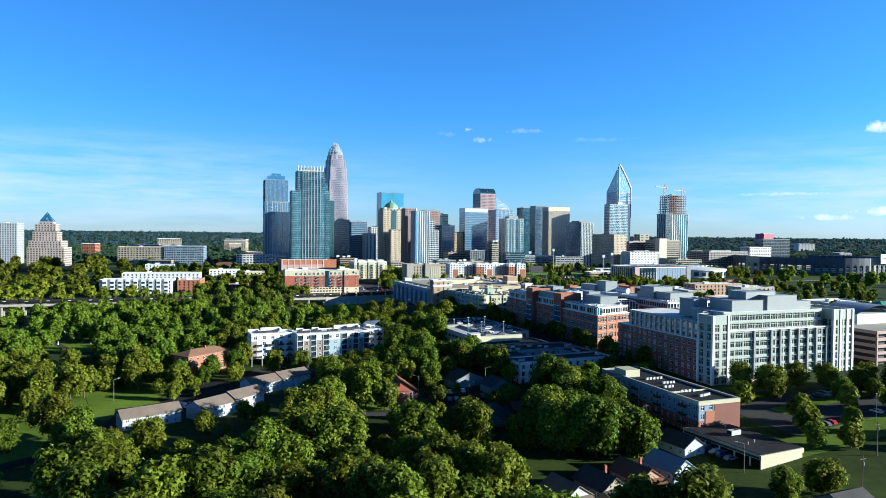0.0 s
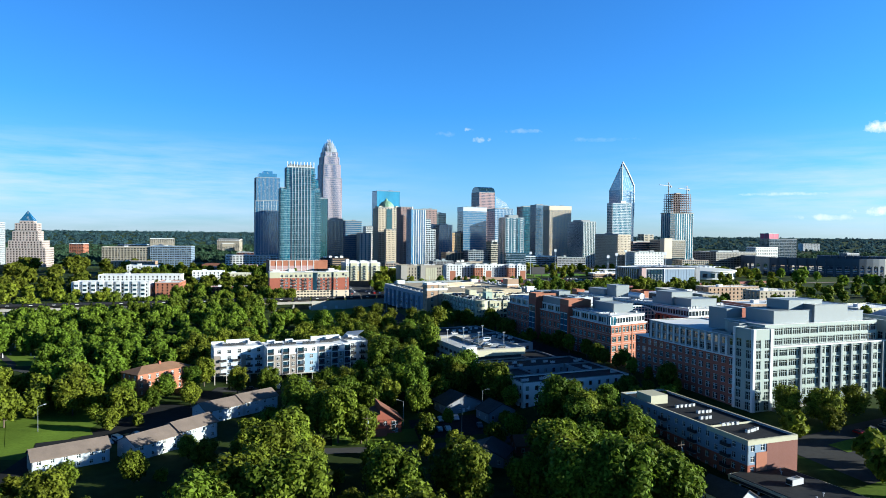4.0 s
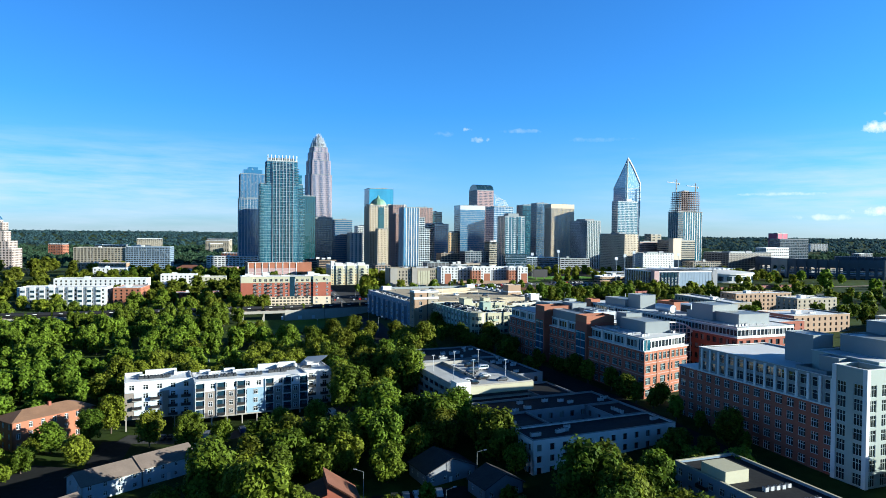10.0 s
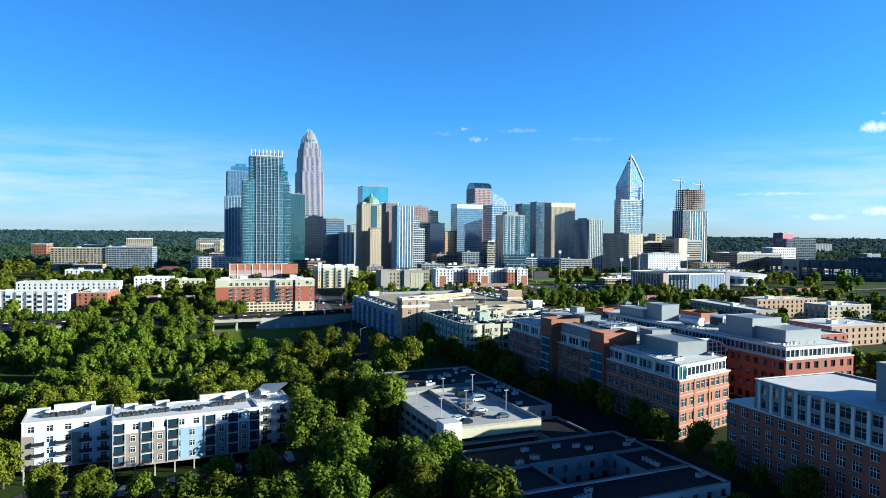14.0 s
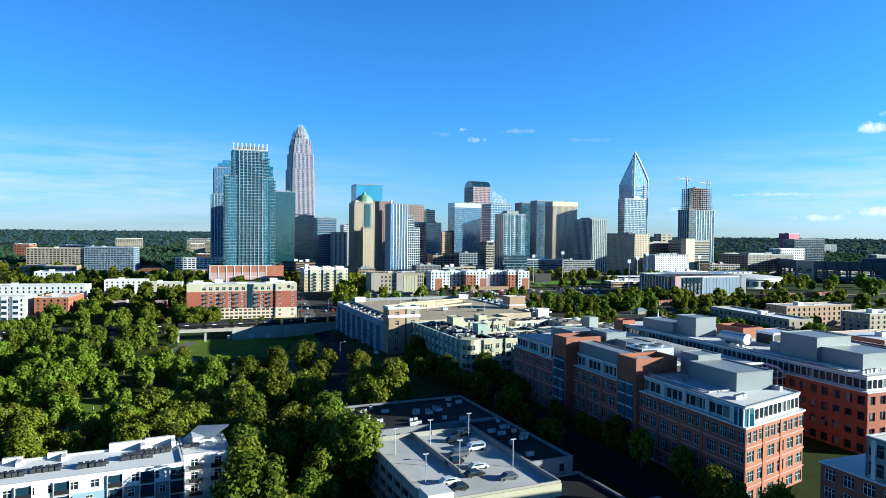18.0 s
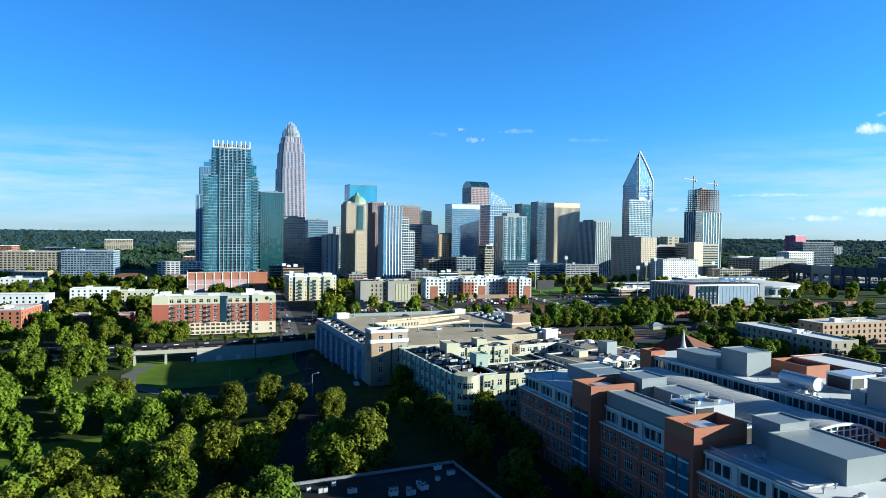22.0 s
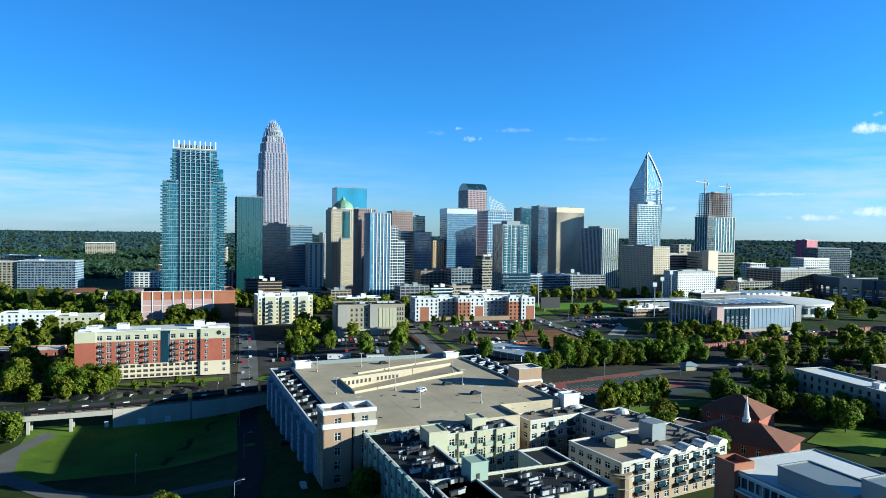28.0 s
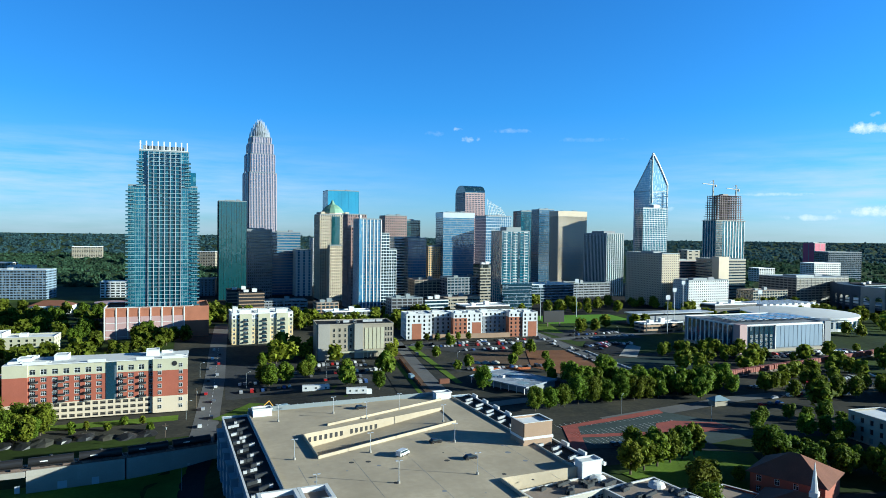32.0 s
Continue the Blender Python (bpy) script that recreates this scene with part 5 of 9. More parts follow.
# --- white corner office with brick wing
def white_office():
    ob = thing("office_building", 108.5, 299, 8.0, radians(22), "white panelled corner office block with gridded glass front", "office building")
    frame = material("pale green-grey cladding", (0.31, 0.37, 0.34), 0.6, spread=0.08)
    MULLION = material("pale grey mullion", (0.46, 0.53, 0.48), 0.5, spread=0.08)
    sh = 3.85
    # corner tower
    walled(ob, 9, 9.5, 0, 7, sh, 3.0, 2.55, frame, GLASS, frame=MULLION, kind="triple", win_h=3.1, parapet=3.6, coping=WHITE)
    for a, e in ((-0.25, -0.25), (8.0, -0.25), (-0.25, 8.5)):
        part("corner_pier", Build().box(a, a + 1.2, e, e + 1.2, 0, 7 * sh + 3.7), WHITE, ob)
    # front range in two heights
    for k, (x0, x1, y0, y1, n) in enumerate(((9, 71, 1.5, 24, 6), (9, 68, 3.5, 24, 8))):
        z0 = 0 if k == 0 else 6 * sh
        cnt = 6 if k == 0 else 2
        walled(ob, x1 - x0, y1 - y0, z0, cnt, sh, 4.4, 4.0, frame, GLASS, frame=MULLION, sides=(0,), kind="wide", win_h=2.8, x0=x0, y0=y0, roof=None if k == 0 else MEMBRANE, parapet=0.6)
    for s in range(8):
        y = 1.35 if s < 6 else 3.35
        part("sunshade", Build().box(9.3, 70.5 if s < 6 else 67.5, y - 0.35, y, s * sh + 3.1, s * sh + 3.2), MULLION, ob)
    part("setback_ledge", Build().box(9, 72, 1.0, 3.6, 6 * sh, 6 * sh + 0.5), PAINT, ob)
    for a in (9.2, 24, 34, 39.5, 45, 50.5, 56, 61.5, 68):
        part("pilaster", Build().box(a, a + 0.9, 0.6, 1.5, 0, 6 * sh), MULLION if a < 20 else GREYMETAL, ob)
    # far corner tower
    walled(ob, 13, 22, 0, 7, sh, 2.7, 2.2, frame, GLASS, frame=MULLION, kind="pair", win_h=3.0, parapet=4.4, x0=71, y0=-0.5, sides=(0, 3))
    for a in (70.75, 75.0, 79.2, 82.9):
        part("corner_pier", Build().box(a, a + 1.2, -0.8, 0.4, 0, 7 * sh + 4.4), WHITE, ob)
    # lower wing along the street: brick below, glass above
    walled(ob, 30, 61, 0, 5, 3.7, 3.8, 2.4, BRICK, GLASS, roof=None, sides=(3,), x0=0.8, y0=9.5, win_h=2.4, kind="triple")
    part("ledge", Build().box(0.5, 31, 9.5, 70.8, 18.5, 18.85), PAINT, ob)
    walled(ob, 29.5, 52, 18.85, 2, 3.6, 3.8, 3.2, GREYMETAL, GLASS, frame=MULLION, sides=(2, 3), x0=1.3, y0=9.5, win_h=2.7, kind="pair", parapet=0.5)
    for i in range(14):
        part("street_pier", Build().box(0.9, 1.32, 10.2 + i * 3.78, 11.0 + i * 3.78, 18.85, 26.2), PAINT, ob)
    z = 8 * sh
    for x0, x1, y0, y1, zb, hh in ((12, 20, 26, 36, 26, 9.0), (18, 40, 8, 22, z, 5.0), (38, 56, 7, 22, z, 7.0), (30, 48, 12, 23, z, 8.5), (56, 66, 8, 22, z, 4.0), (5, 9, 12, 18, 26, 5)):
        plant_room(ob, x0, x1, y0, y1, zb, hh)
    part("light_well", Build().ring(3, 11, 14, 24, 26.2, 27.4, 0.4), GREYMETAL, ob)
    part("forecourt_wall", Build().box(9, 71, -1.2, -0.4, -3, 1.5), CONCRETE, ob)


white_office()


def corner_flats():
    ob = thing("apartment_building", 83, 243, 1.5, radians(22), "four-storey flats with brick base, grey siding and dark flat roof", "apartment building")
    walled(ob, 18.5, 60, 0, 2, 3.1, 3.4, 1.5, BRICK, GLASS, roof=None)
    walled(ob, 18.5, 60, 6.2, 2, 3.1, 3.4, 1.5, BLUEGREY, GLASS, roof=TAR, parapet=0.8, coping=CREAM)
    part("cream_band", Build().ring(-0.14, 18.64, -0.14, 16, 11.9, 13.15, 0.3), CREAM, ob)
    part("brick_front", Build().box(6.9, 18.6, -0.15, 0.0, 0, 11.9), material("dark brown brick", (0.20, 0.075, 0.055), 0.85, spread=0.15, fine=3.0), ob)
    part("pale_front_panel", Build().box(3, 7, -0.2, 0, 0, 9.6), BRICK2, ob)
    part("lift_head", Build().box(1, 8, 44, 52, 12.4, 15.6), CREAM, ob)
    for s in range(4):
        for e in (8, 22, 36, 50):
            balcony(ob, 0, e, s * 3.1 + 0.1, 3.4, 1.0, rz=-math.pi / 2)
    units(ob, ((8, 8, 4, 1.6, 0.5), (6, 16, 4, 1.8, 0), (5, 24, 3, 1.6, 0), (9, 30, 4, 1.5, 0), (7, 38, 5, 1.7, 0)), 12.5, 3)


def low_store():
    ob = thing("commercial_building", 92, 214, 0.4, radians(27), "low flat-roofed cream building with open covered parking", "commercial building")
    part("rear_wall", Build().box(0, 19, 0, 0.4, 0, 5), CREAM, ob)
    part("wall", Build().box(18.6, 19, 0.4, 31, 0, 5), CREAM, ob)
    part("wall", Build().box(0, 19, 31, 31.4, 0, 5), CREAM, ob)
    part("roof_edge", Build().box(-0.3, 19.3, -0.3, 31.7, 3.7, 5.2), CREAM, ob)
    part("roof", Build().box(0.2, 18.8, 0.2, 31.2, 5.2, 5.35), TAR, ob)
    # Black strip painted on the roof edge as its shadow.
    part("shadow_line", Build().box(-0.36, -0.3, 0.5, 31, 3.9, 4.6), BLACK, ob)
    for e in (4, 10, 16, 22, 28):
        part("pillar", Build().box(-0.1, 0.3, e - 0.2, e + 0.2, 0, 3.7), PAINT, ob)
    part("shop_front", Build().box(7.8, 8.0, 0.4, 31, 0, 3.7), GLASS_DARK, ob)
    units(ob, ((9, 18, 1, 1, 1),), 5.35, 2, "packaged", "rooftop_unit")
    units(ob, ((5, 9, 2, 4, 1), (13, 25, 2, 2, 2)), 5.35, 4, "vent", "roof_vent")


corner_flats()
low_store()


# --- near garage with its sunlit deck, and the dark-roofed flats round it
def near_garage():
    rz = radians(25)
    ob = thing("parking_garage", 4, 361, 4.0, rz, "concrete parking garage with cars on its open top deck", "parking garage")
    w, d, top = 31, 44, 13.2
    part("deck", Build().box(0.3, w, 0.3, d, top - 0.4, top), PALEDECK, ob)
    for s in range(4):
        part("floor_slab", Build().box(0, w, 0, d, s * 3.1 - 0.4, s * 3.1), CONCRETE, ob)
    for i in range(10):
        part("column", Build().box(-0.15, 0.55, 0.5 + i * 5.2, 1.3 + i * 5.2, -2, top + 1.0), CONCRETE, ob)
        for s in range(4):
            part("spandrel", Build().box(-0.05, 0.3, 1.3 + i * 5.2, 5.7 + i * 5.2, s * 3.1 + 2.6, s * 3.1 + 4.2), CONCRETE, ob)
    # Black block imitates the shade between the parking floors.
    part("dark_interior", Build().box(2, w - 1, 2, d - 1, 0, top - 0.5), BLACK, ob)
    part("parapet", Build().ring(0, w, 0, d, top, top + 1.1, 0.35), CONCRETE, ob)
    part("ramp_wall", Build().box(13, 13.4, 14, 44, top, top + 1.2), CONCRETE, ob)
    part("ramp_wall", Build().box(13.4, 22, 43.6, 44, top, top + 1.2), CONCRETE, ob)
    part("stair_tower", Build().box(-0.6, 5, -0.6, 4.5, -2, top + 2.6), WHITE, ob, "white stair tower")
    part("ramp_front", Build().box(5, w, -0.35, 0.0, top - 2.2, top + 0.6), CREAM, ob, "cream ramp wall")
    return ob, rz, 4.0 + top


near_garage_ob, NG_RZ, NG_Z = near_garage()
for a, e in ((4, 12), (4, 32), (15, 18), (15, 36), (27, 14), (27, 38)):
    px, py = along(4, 361, a, e, NG_RZ)
    lp = thing("deck_lamp", px, py, NG_Z, NG_RZ, "slim pale lamp post on the parking deck", "lamp post", "near deck lamps")
    part("pole", Build().bar((0, 0, 0), (0, 0, 6.5), 0.12, n=6), SILVER, lp)
    part("lamp_head", Build().box(-0.7, 0.7, -0.2, 0.2, 6.4, 6.6), SILVER, lp)


def low_flats():
    rz = radians(25)
    ob = thing("apartment_building", 26, 316, 3.0, rz, "dark-roofed low flats with condensers and a sunken courtyard", "apartment building")
    h = 3 * 3.3
    for x0, y0, w, d in ((0, 0, 52, 13), (0, 28, 52, 16), (0, 13, 14, 15), (38, 13, 14, 15), (29.6, 44, 15, 20)):
        walled(ob, w, d, 0, 3, 3.3, 4.0, 1.6, WHITE if y0 == 0 and x0 == 0 else GREYSTONE, GLASS, x0=x0, y0=y0, roof=TAR, parapet=0.7, sides=(0, 3), windows=False, coping=GREYSTONE)
    for x0, y0, w, d in ((31, 64.2, 12, 37), (0, 101.6, 43, 28)):
        walled(ob, w, d, 0, 4, 3.45, 4.0, 1.6, GREYSTONE, GLASS, x0=x0, y0=y0, roof=TAR, parapet=0.7, sides=(0, 3), windows=False, coping=GREYSTONE)
    spots = random.Random(88)
    for k in range(34):
        a, e = (spots.uniform(2, 40), spots.uniform(104, 127)) if k < 24 else (spots.uniform(33, 41), spots.uniform(68, 100))
        units(ob, ((a, e, spots.choice((1, 2)), 1.1, 0.1),), 4 * 3.45 + 0.2, k)
    for k in range(14):
        a, e = (spots.uniform(2, 50), spots.choice((spots.uniform(2, 11), spots.uniform(30, 42))))
        units(ob, ((a, e, spots.choice((2, 2, 3)), 1.1, 0.15),), h + 0.2, 100 + k)
    units(ob, ((3, 5, 2, 1.5, 0.2), (14, 6, 2, 1.5, 0), (4, 18, 3, 0, 1.8), (44, 16, 4, 0, 1.7)), h + 0.2, 6)


low_flats()


# --- deck garage wrapped by flats
def deck_garage():
    rz = radians(24)
    ox, oy, z = -26, 567, 9.5
    ob = thing("parking_garage", ox, oy, z, rz, "large parking garage with a pale sunlit top deck", "parking garage")
    w, d, top = 106, 112, 16.5
    south = -1.2
    sw, se, ne, nw = (23, 50), (80, 71), (82, 90), (23, 74)      # the well of the ramp, askew to the walls
    notch = 13.2                                   # the deck steps back behind the cream flats
    outer = ((9, south), (68, south), (w - 12, notch), (w - 12, d), (9, d))
    b = Build()
    step = (68, notch)
    for ring in ((outer[0], outer[1], step, se, sw), (step, outer[2], se), (outer[2], outer[3], ne, se), (outer[3], outer[4], nw, ne), (outer[4], outer[0], sw, nw)):
        b.face([(*p, top) for p in ring])
    part("deck", b, DECK, ob)
    r = Build()
    r.face([(*sw, top - 4.4), (*se, top - 0.2), (*ne, top - 0.2), (*nw, top - 4.4)])
    part("ramp", r, DECK, ob)
    for i in range(5):
        a = 16 + i * 17.2
        part("deck_joint", Build().box(a - 0.05, a + 0.05, south + 1, 46, top, top + 0.012), GREYSTONE, ob)
    stains = random.Random(5)
    for i in range(22):
        a, e, q = stains.uniform(18, 86), stains.uniform(1, 46), stains.uniform(0.3, 1.1)
        part("oil_stain", Build().lathe(((q, top), (q * 0.9, top + 0.008)), 9, a, e), GREYSTONE if i % 3 else LOT, ob)

    def kerb_wall(name, p, q, z0, z1, t=0.35, mat=CREAM):
        u = (Vector((*q, 0)) - Vector((*p, 0))).normalized()
        n = Vector((-u.y, u.x, 0)) * t
        part(name, Build().prism([p, q, (q[0] + n.x, q[1] + n.y), (p[0] + n.x, p[1] + n.y)], z0, z1), mat, ob)
        return u, n

    kerb_wall("well_wall", sw, se, top - 5, top + 1.0, mat=DECK)
    u, n = kerb_wall("well_wall", nw, ne, top - 5, top + 1.0, mat=DECK)
    kerb_wall("well_wall", nw, sw, top - 5, top + 1.0, mat=DECK)
    for i in range(14):
        if i == 7:
            continue
        px, py = nw[0] + u.x * (2 + i * 2.1), nw[1] + u.y * (2 + i * 2.1)
        kerb_wall("vent_slot", (px, py - 0.06), (px + u.x * 1.1, py + u.y * 1.1 - 0.06), top - 2.2, top - 0.5, 0.05, BLACK)
    kerb_wall("middle_ramp_wall", (34, 84), (88, 104), top - 0.5, top + 0.9, 0.3, DECK)
    part("body", Build().box(9.2, 67.8, south + 0.2, notch, -3, top - 5.2).box(9.2, w - 12.2, notch + 0.1, d - 0.2, -3, top - 5.2), CONCRETE, ob)
    part("edge_wall", Build().box(8.65, 9.0, 7.6, d, -3, top + 0.7), CONCRETE, ob)
    part("edge_wall", Build().box(w - 12, w - 11.65, notch, d, -3, top + 0.7), CONCRETE, ob)
    part("edge_wall", Build().box(15.85, 68, south - 0.4, south, -3, top + 0.9), DECK, ob)
    part("edge_wall", Build().box(68, 68.4, south - 0.4, notch, -3, top + 0.9), DECK, ob)
    part("edge_wall", Build().box(68.4, w - 12, notch - 0.4, notch, -3, top + 0.9), DECK, ob)
    part("rear_fence", Build().box(9, w - 12, d, d + 0.15, top, top + 1.8), GREYMETAL, ob)
    for i in range(22):
        part("fence_post", Build().box(9 + i * 3.2, 9.15 + i * 3.2, d + 0.15, d + 0.3, top - 1, top + 2), GREYMETAL, ob)
    # flats against both long sides
    for side in (0, 1):
        fx0 = -1.0 if side == 0 else w - 11.6
        walled(ob, 9.6, d - (10 if side == 0 else 17), -1, 4, 4.15, 4.4, 1.6, BLUEGREY, GLASS, x0=fx0, y0=8 if side == 0 else 15, roof=TAR, parapet=0.9, sides=(1,) if side else (3,), coping=WHITE)
        units(ob, tuple((fx0 + 1.6 + (i % 2) * 2.6, 18 + i * 4.9, 4, 1.0, 0.45) for i in range(18)), 15.7, 20 + side, "mixed" if side == 0 else "condenser")
    for i in range(10):                            # notches in the eastern parapet
        part("parapet_step", Build().box(w - 2.4, w - 1.6, 12 + i * 10, 16 + i * 10, 16.7, 17.7), WHITE, ob)
    for i in range(8):
        y = 14 + i * 12.4
        part("bay_window", Build().box(-3.0, -1.0, y, y + 4.6, -1, 13.0), BLUEGREY, ob)
        part("bay_cap", Build().box(-3.3, -0.9, y - 0.3, y + 4.9, 13.0, 13.5), BLUEROOF, ob)
        for s in range(3):
            part("bay_glazing", window_mesh(3.2, 2.0, "triple", (PAINT, GLASS)), None, ob, at=(-3.02, y + 2.3, s * 3.8 + 0.4), rz=-math.pi / 2)
    # corner tower
    for a, aw in ((-1, 9.0), (8.6, 7.2)):
        walled(ob, aw, 9, -3, 3, 4.2, 4.4, 2.0, TANBRICK, GLASS, x0=a, y0=-1.5, roof=None, sides=(0, 3), win_h=2.6)
        walled(ob, aw, 9, 9.6, 3, 4.6, 4.4, 2.0, TANBRICK if a < 0 else BEIGE, GLASS, x0=a, y0=-1.5, roof=GRAVEL, sides=(0, 3), win_h=2.6, parapet=1.2)
    part("tower_slot", Build().box(7.7, 8.9, -1.2, -0.8, -3, 22), GLASS_DARK, ob)
    for a, aw in ((-1, 9.0), (8.6, 7.2)):
        part("white_cap", Build().ring(a - 0.25, a + aw + 0.25, -1.75, 7.75, 23.6, 24.9, 0.9), WHITE, ob)
    part("white_cornice", Build().box(-1.3, 16.2, -1.9, 0.5, 19.2, 20.8), WHITE, ob)
    # stair heads
    walled(ob, 11.5, 9, 14, 1, 3.4, 6, 1.6, TANBRICK, GLASS, x0=w - 16, y0=38, roof=None, sides=(3,), win_h=2)
    walled(ob, 11.5, 9, 17.4, 2, 2.9, 6, 1.0, TANBRICK, GLASS, x0=w - 16, y0=38, roof=MEMBRANE, sides=(), parapet=0.9)
    part("white_band", Build().box(w - 16.1, w - 4.4, 37.9, 47.1, 18.4, 19.3), WHITE, ob)
    for a, e in ((10, d - 7), (w - 20, d - 7), (w - 11.5, 10.5)):
        part("stair_head", Build().box(a, a + 7, e, e + 4, top - (9 if e == 10.5 else 0), top + 2.6), WHITE, ob)
        part("stair_head_roof", Build().ring(a - 0.3, a + 7.3, e - 0.3, e + 4.3, top + 2.6, top + 3.1, 0.5), WHITE, ob)
    lamps = ((16, 20), (40, 22), (64, 20), (16, 52), (40, 50), (70, 50), (18, 96), (40, 100), (66, 96), (76, 74), (50, 88))
    for a, e in lamps:
        px, py = along(ox, oy, a, e, rz)
        lp = thing("deck_lamp", px, py, z + top, rz, "twin-headed lamp post on the parking deck", "lamp post", "deck lamps")
        part("base", Build().lathe(((0.4, 0), (0.4, 0.8)), 8), CONCRETE, lp)
        part("pole", Build().bar((0, 0, 0.8), (0, 0, 6.5), 0.1, n=6), SILVER, lp)
        part("lamp_head", Build().box(-1.0, -0.2, -0.2, 0.2, 6.4, 6.6), SILVER, lp)
        part("lamp_head", Build().box(0.2, 1.0, -0.2, 0.2, 6.4, 6.6), SILVER, lp)
    return z + top


DG_Z = deck_garage()


def green_flats():
    rz = radians(24)
    ob = thing("apartment_building", 13.5, 512, 10, rz, "sea-green and cream flats round a court, dark roof full of condensers", "apartment building")
    sh, n = 3.85, 4
    for x0, y0, w, d, wall, sides in ((-1.5, 3, 16.5, 61.4, PALEGREEN, (3,)), (2.5, 0, 43.5, 20, CREAM, (0,)), (15, 54.5, 33, 9.9, CREAM, (0, 1)), (36, 19.6, 10, 13.6, CREAM, (1,))):
        walled(ob, w, d, 0, n, sh, 3.3, 1.8, wall, GLASS, x0=x0, y0=y0, roof=TAR, parapet=0.8, sides=sides, kind="pair", win_h=2.1)
    for i in range(11):
        y = 6 + i * 5.4
        part("bay", Build().box(-2.3, -1.5, y, y + 3.2, 0, n * sh + 1.0), PALEGREEN, ob)
        for s in range(n):
            part("bay_window", window_mesh(2.4, 2.1, "pair", (PAINT, GLASS)), None, ob, at=(-2.32, y + 1.6, s * sh + 0.7), rz=-math.pi / 2)
    for a in (9, 19.5, 30, 40):
        part("front_bay", Build().box(a - 1.6, a + 1.6, -0.7, 0, 0, n * sh + 1.2), CREAM, ob)
        for s in range(n):
            part("bay_window", window_mesh(2.4, 2.3, "pair", (PALEGREEN, GLASS)), None, ob, at=(a, -0.72, s * sh + 0.6))
        for s in range(1, n):
            balcony(ob, a + 3.4, 0, s * sh, 3.0, 1.2, PALEGREEN)
    part("round_corner", Build().lathe(((4.2, 0), (4.2, n * sh + 0.9), (4.4, n * sh + 0.9), (4.4, n * sh + 1.3)), 18, 2.4, 3.0), CREAM, ob)
    for s in range(n):
        for w in (-2.6, -2.1, -1.6):
            part("corner_window", window_mesh(1.6, 2.1, "pair", (PALEGREEN, GLASS)), None, ob, at=(2.4 + 4.2 * math.cos(w), 3.0 + 4.2 * math.sin(w), s * sh + 0.7), rz=w + math.pi / 2)
    for a in (21, 27.5, 34, 41):                   # bays of the court front
        part("front_bay", Build().box(a - 1.2, a + 1.2, 53.9, 54.5, 0, n * sh + 1.0), CREAM, ob)
        for k in range(n):
            part("bay_window", window_mesh(1.8, 2.1, "pair", (PALEGREEN, GLASS)), None, ob, at=(a, 53.88, k * sh + 0.7))
        for k in range(1, n):
            balcony(ob, a + 3.0, 54.5, k * sh, 2.8, 1.1, PALEGREEN)
    for x0, x1, y0, y1, h, mat in ((13, 18, 17, 23, 5, PALEGREEN), (13, 19, 46, 54, 4.6, CREAM), (33, 38, 58, 64, 3.6, CREAM)):
        part("lift_head", Build().box(x0, x1, y0, y1, n * sh - 4, n * sh + h).ring(x0 - 0.15, x1 + 0.15, y0 - 0.15, y1 + 0.15, n * sh + h, n * sh + h + 0.3, 0.4), mat, ob)
    part("stair_door", Build().box(14.5, 15.5, 16.94, 16.99, n * sh + 0.2, n * sh + 2.3), GREYDARK, ob)
    spots = random.Random(12)
    for k in range(72):
        a, e = ((spots.uniform(0, 11), spots.uniform(6, 62)), (spots.uniform(20, 42), spots.uniform(2, 17)), (spots.uniform(3, 12), spots.uniform(22, 62)), (spots.uniform(20, 45), spots.uniform(56, 62)))[k % 4]
        units(ob, ((a, e, spots.choice((2, 3, 4)), 1.05, 0.2),), n * sh + 0.2, 300 + k, "mixed")
    pipes = Build()
    for k in range(60):
        a, e = ((spots.uniform(0, 13), spots.uniform(5, 62)), (spots.uniform(20, 44), spots.uniform(1.5, 18)))[k % 2]
        pipes.lathe(((0.15, 0.0), (0.15, 0.7), (0.28, 0.72), (0.28, 0.9)), 6, a, e)
    part("vent_piping", pipes, UNITS, ob, at=(0, 0, n * sh + 0.2), kind="stuff")


green_flats()


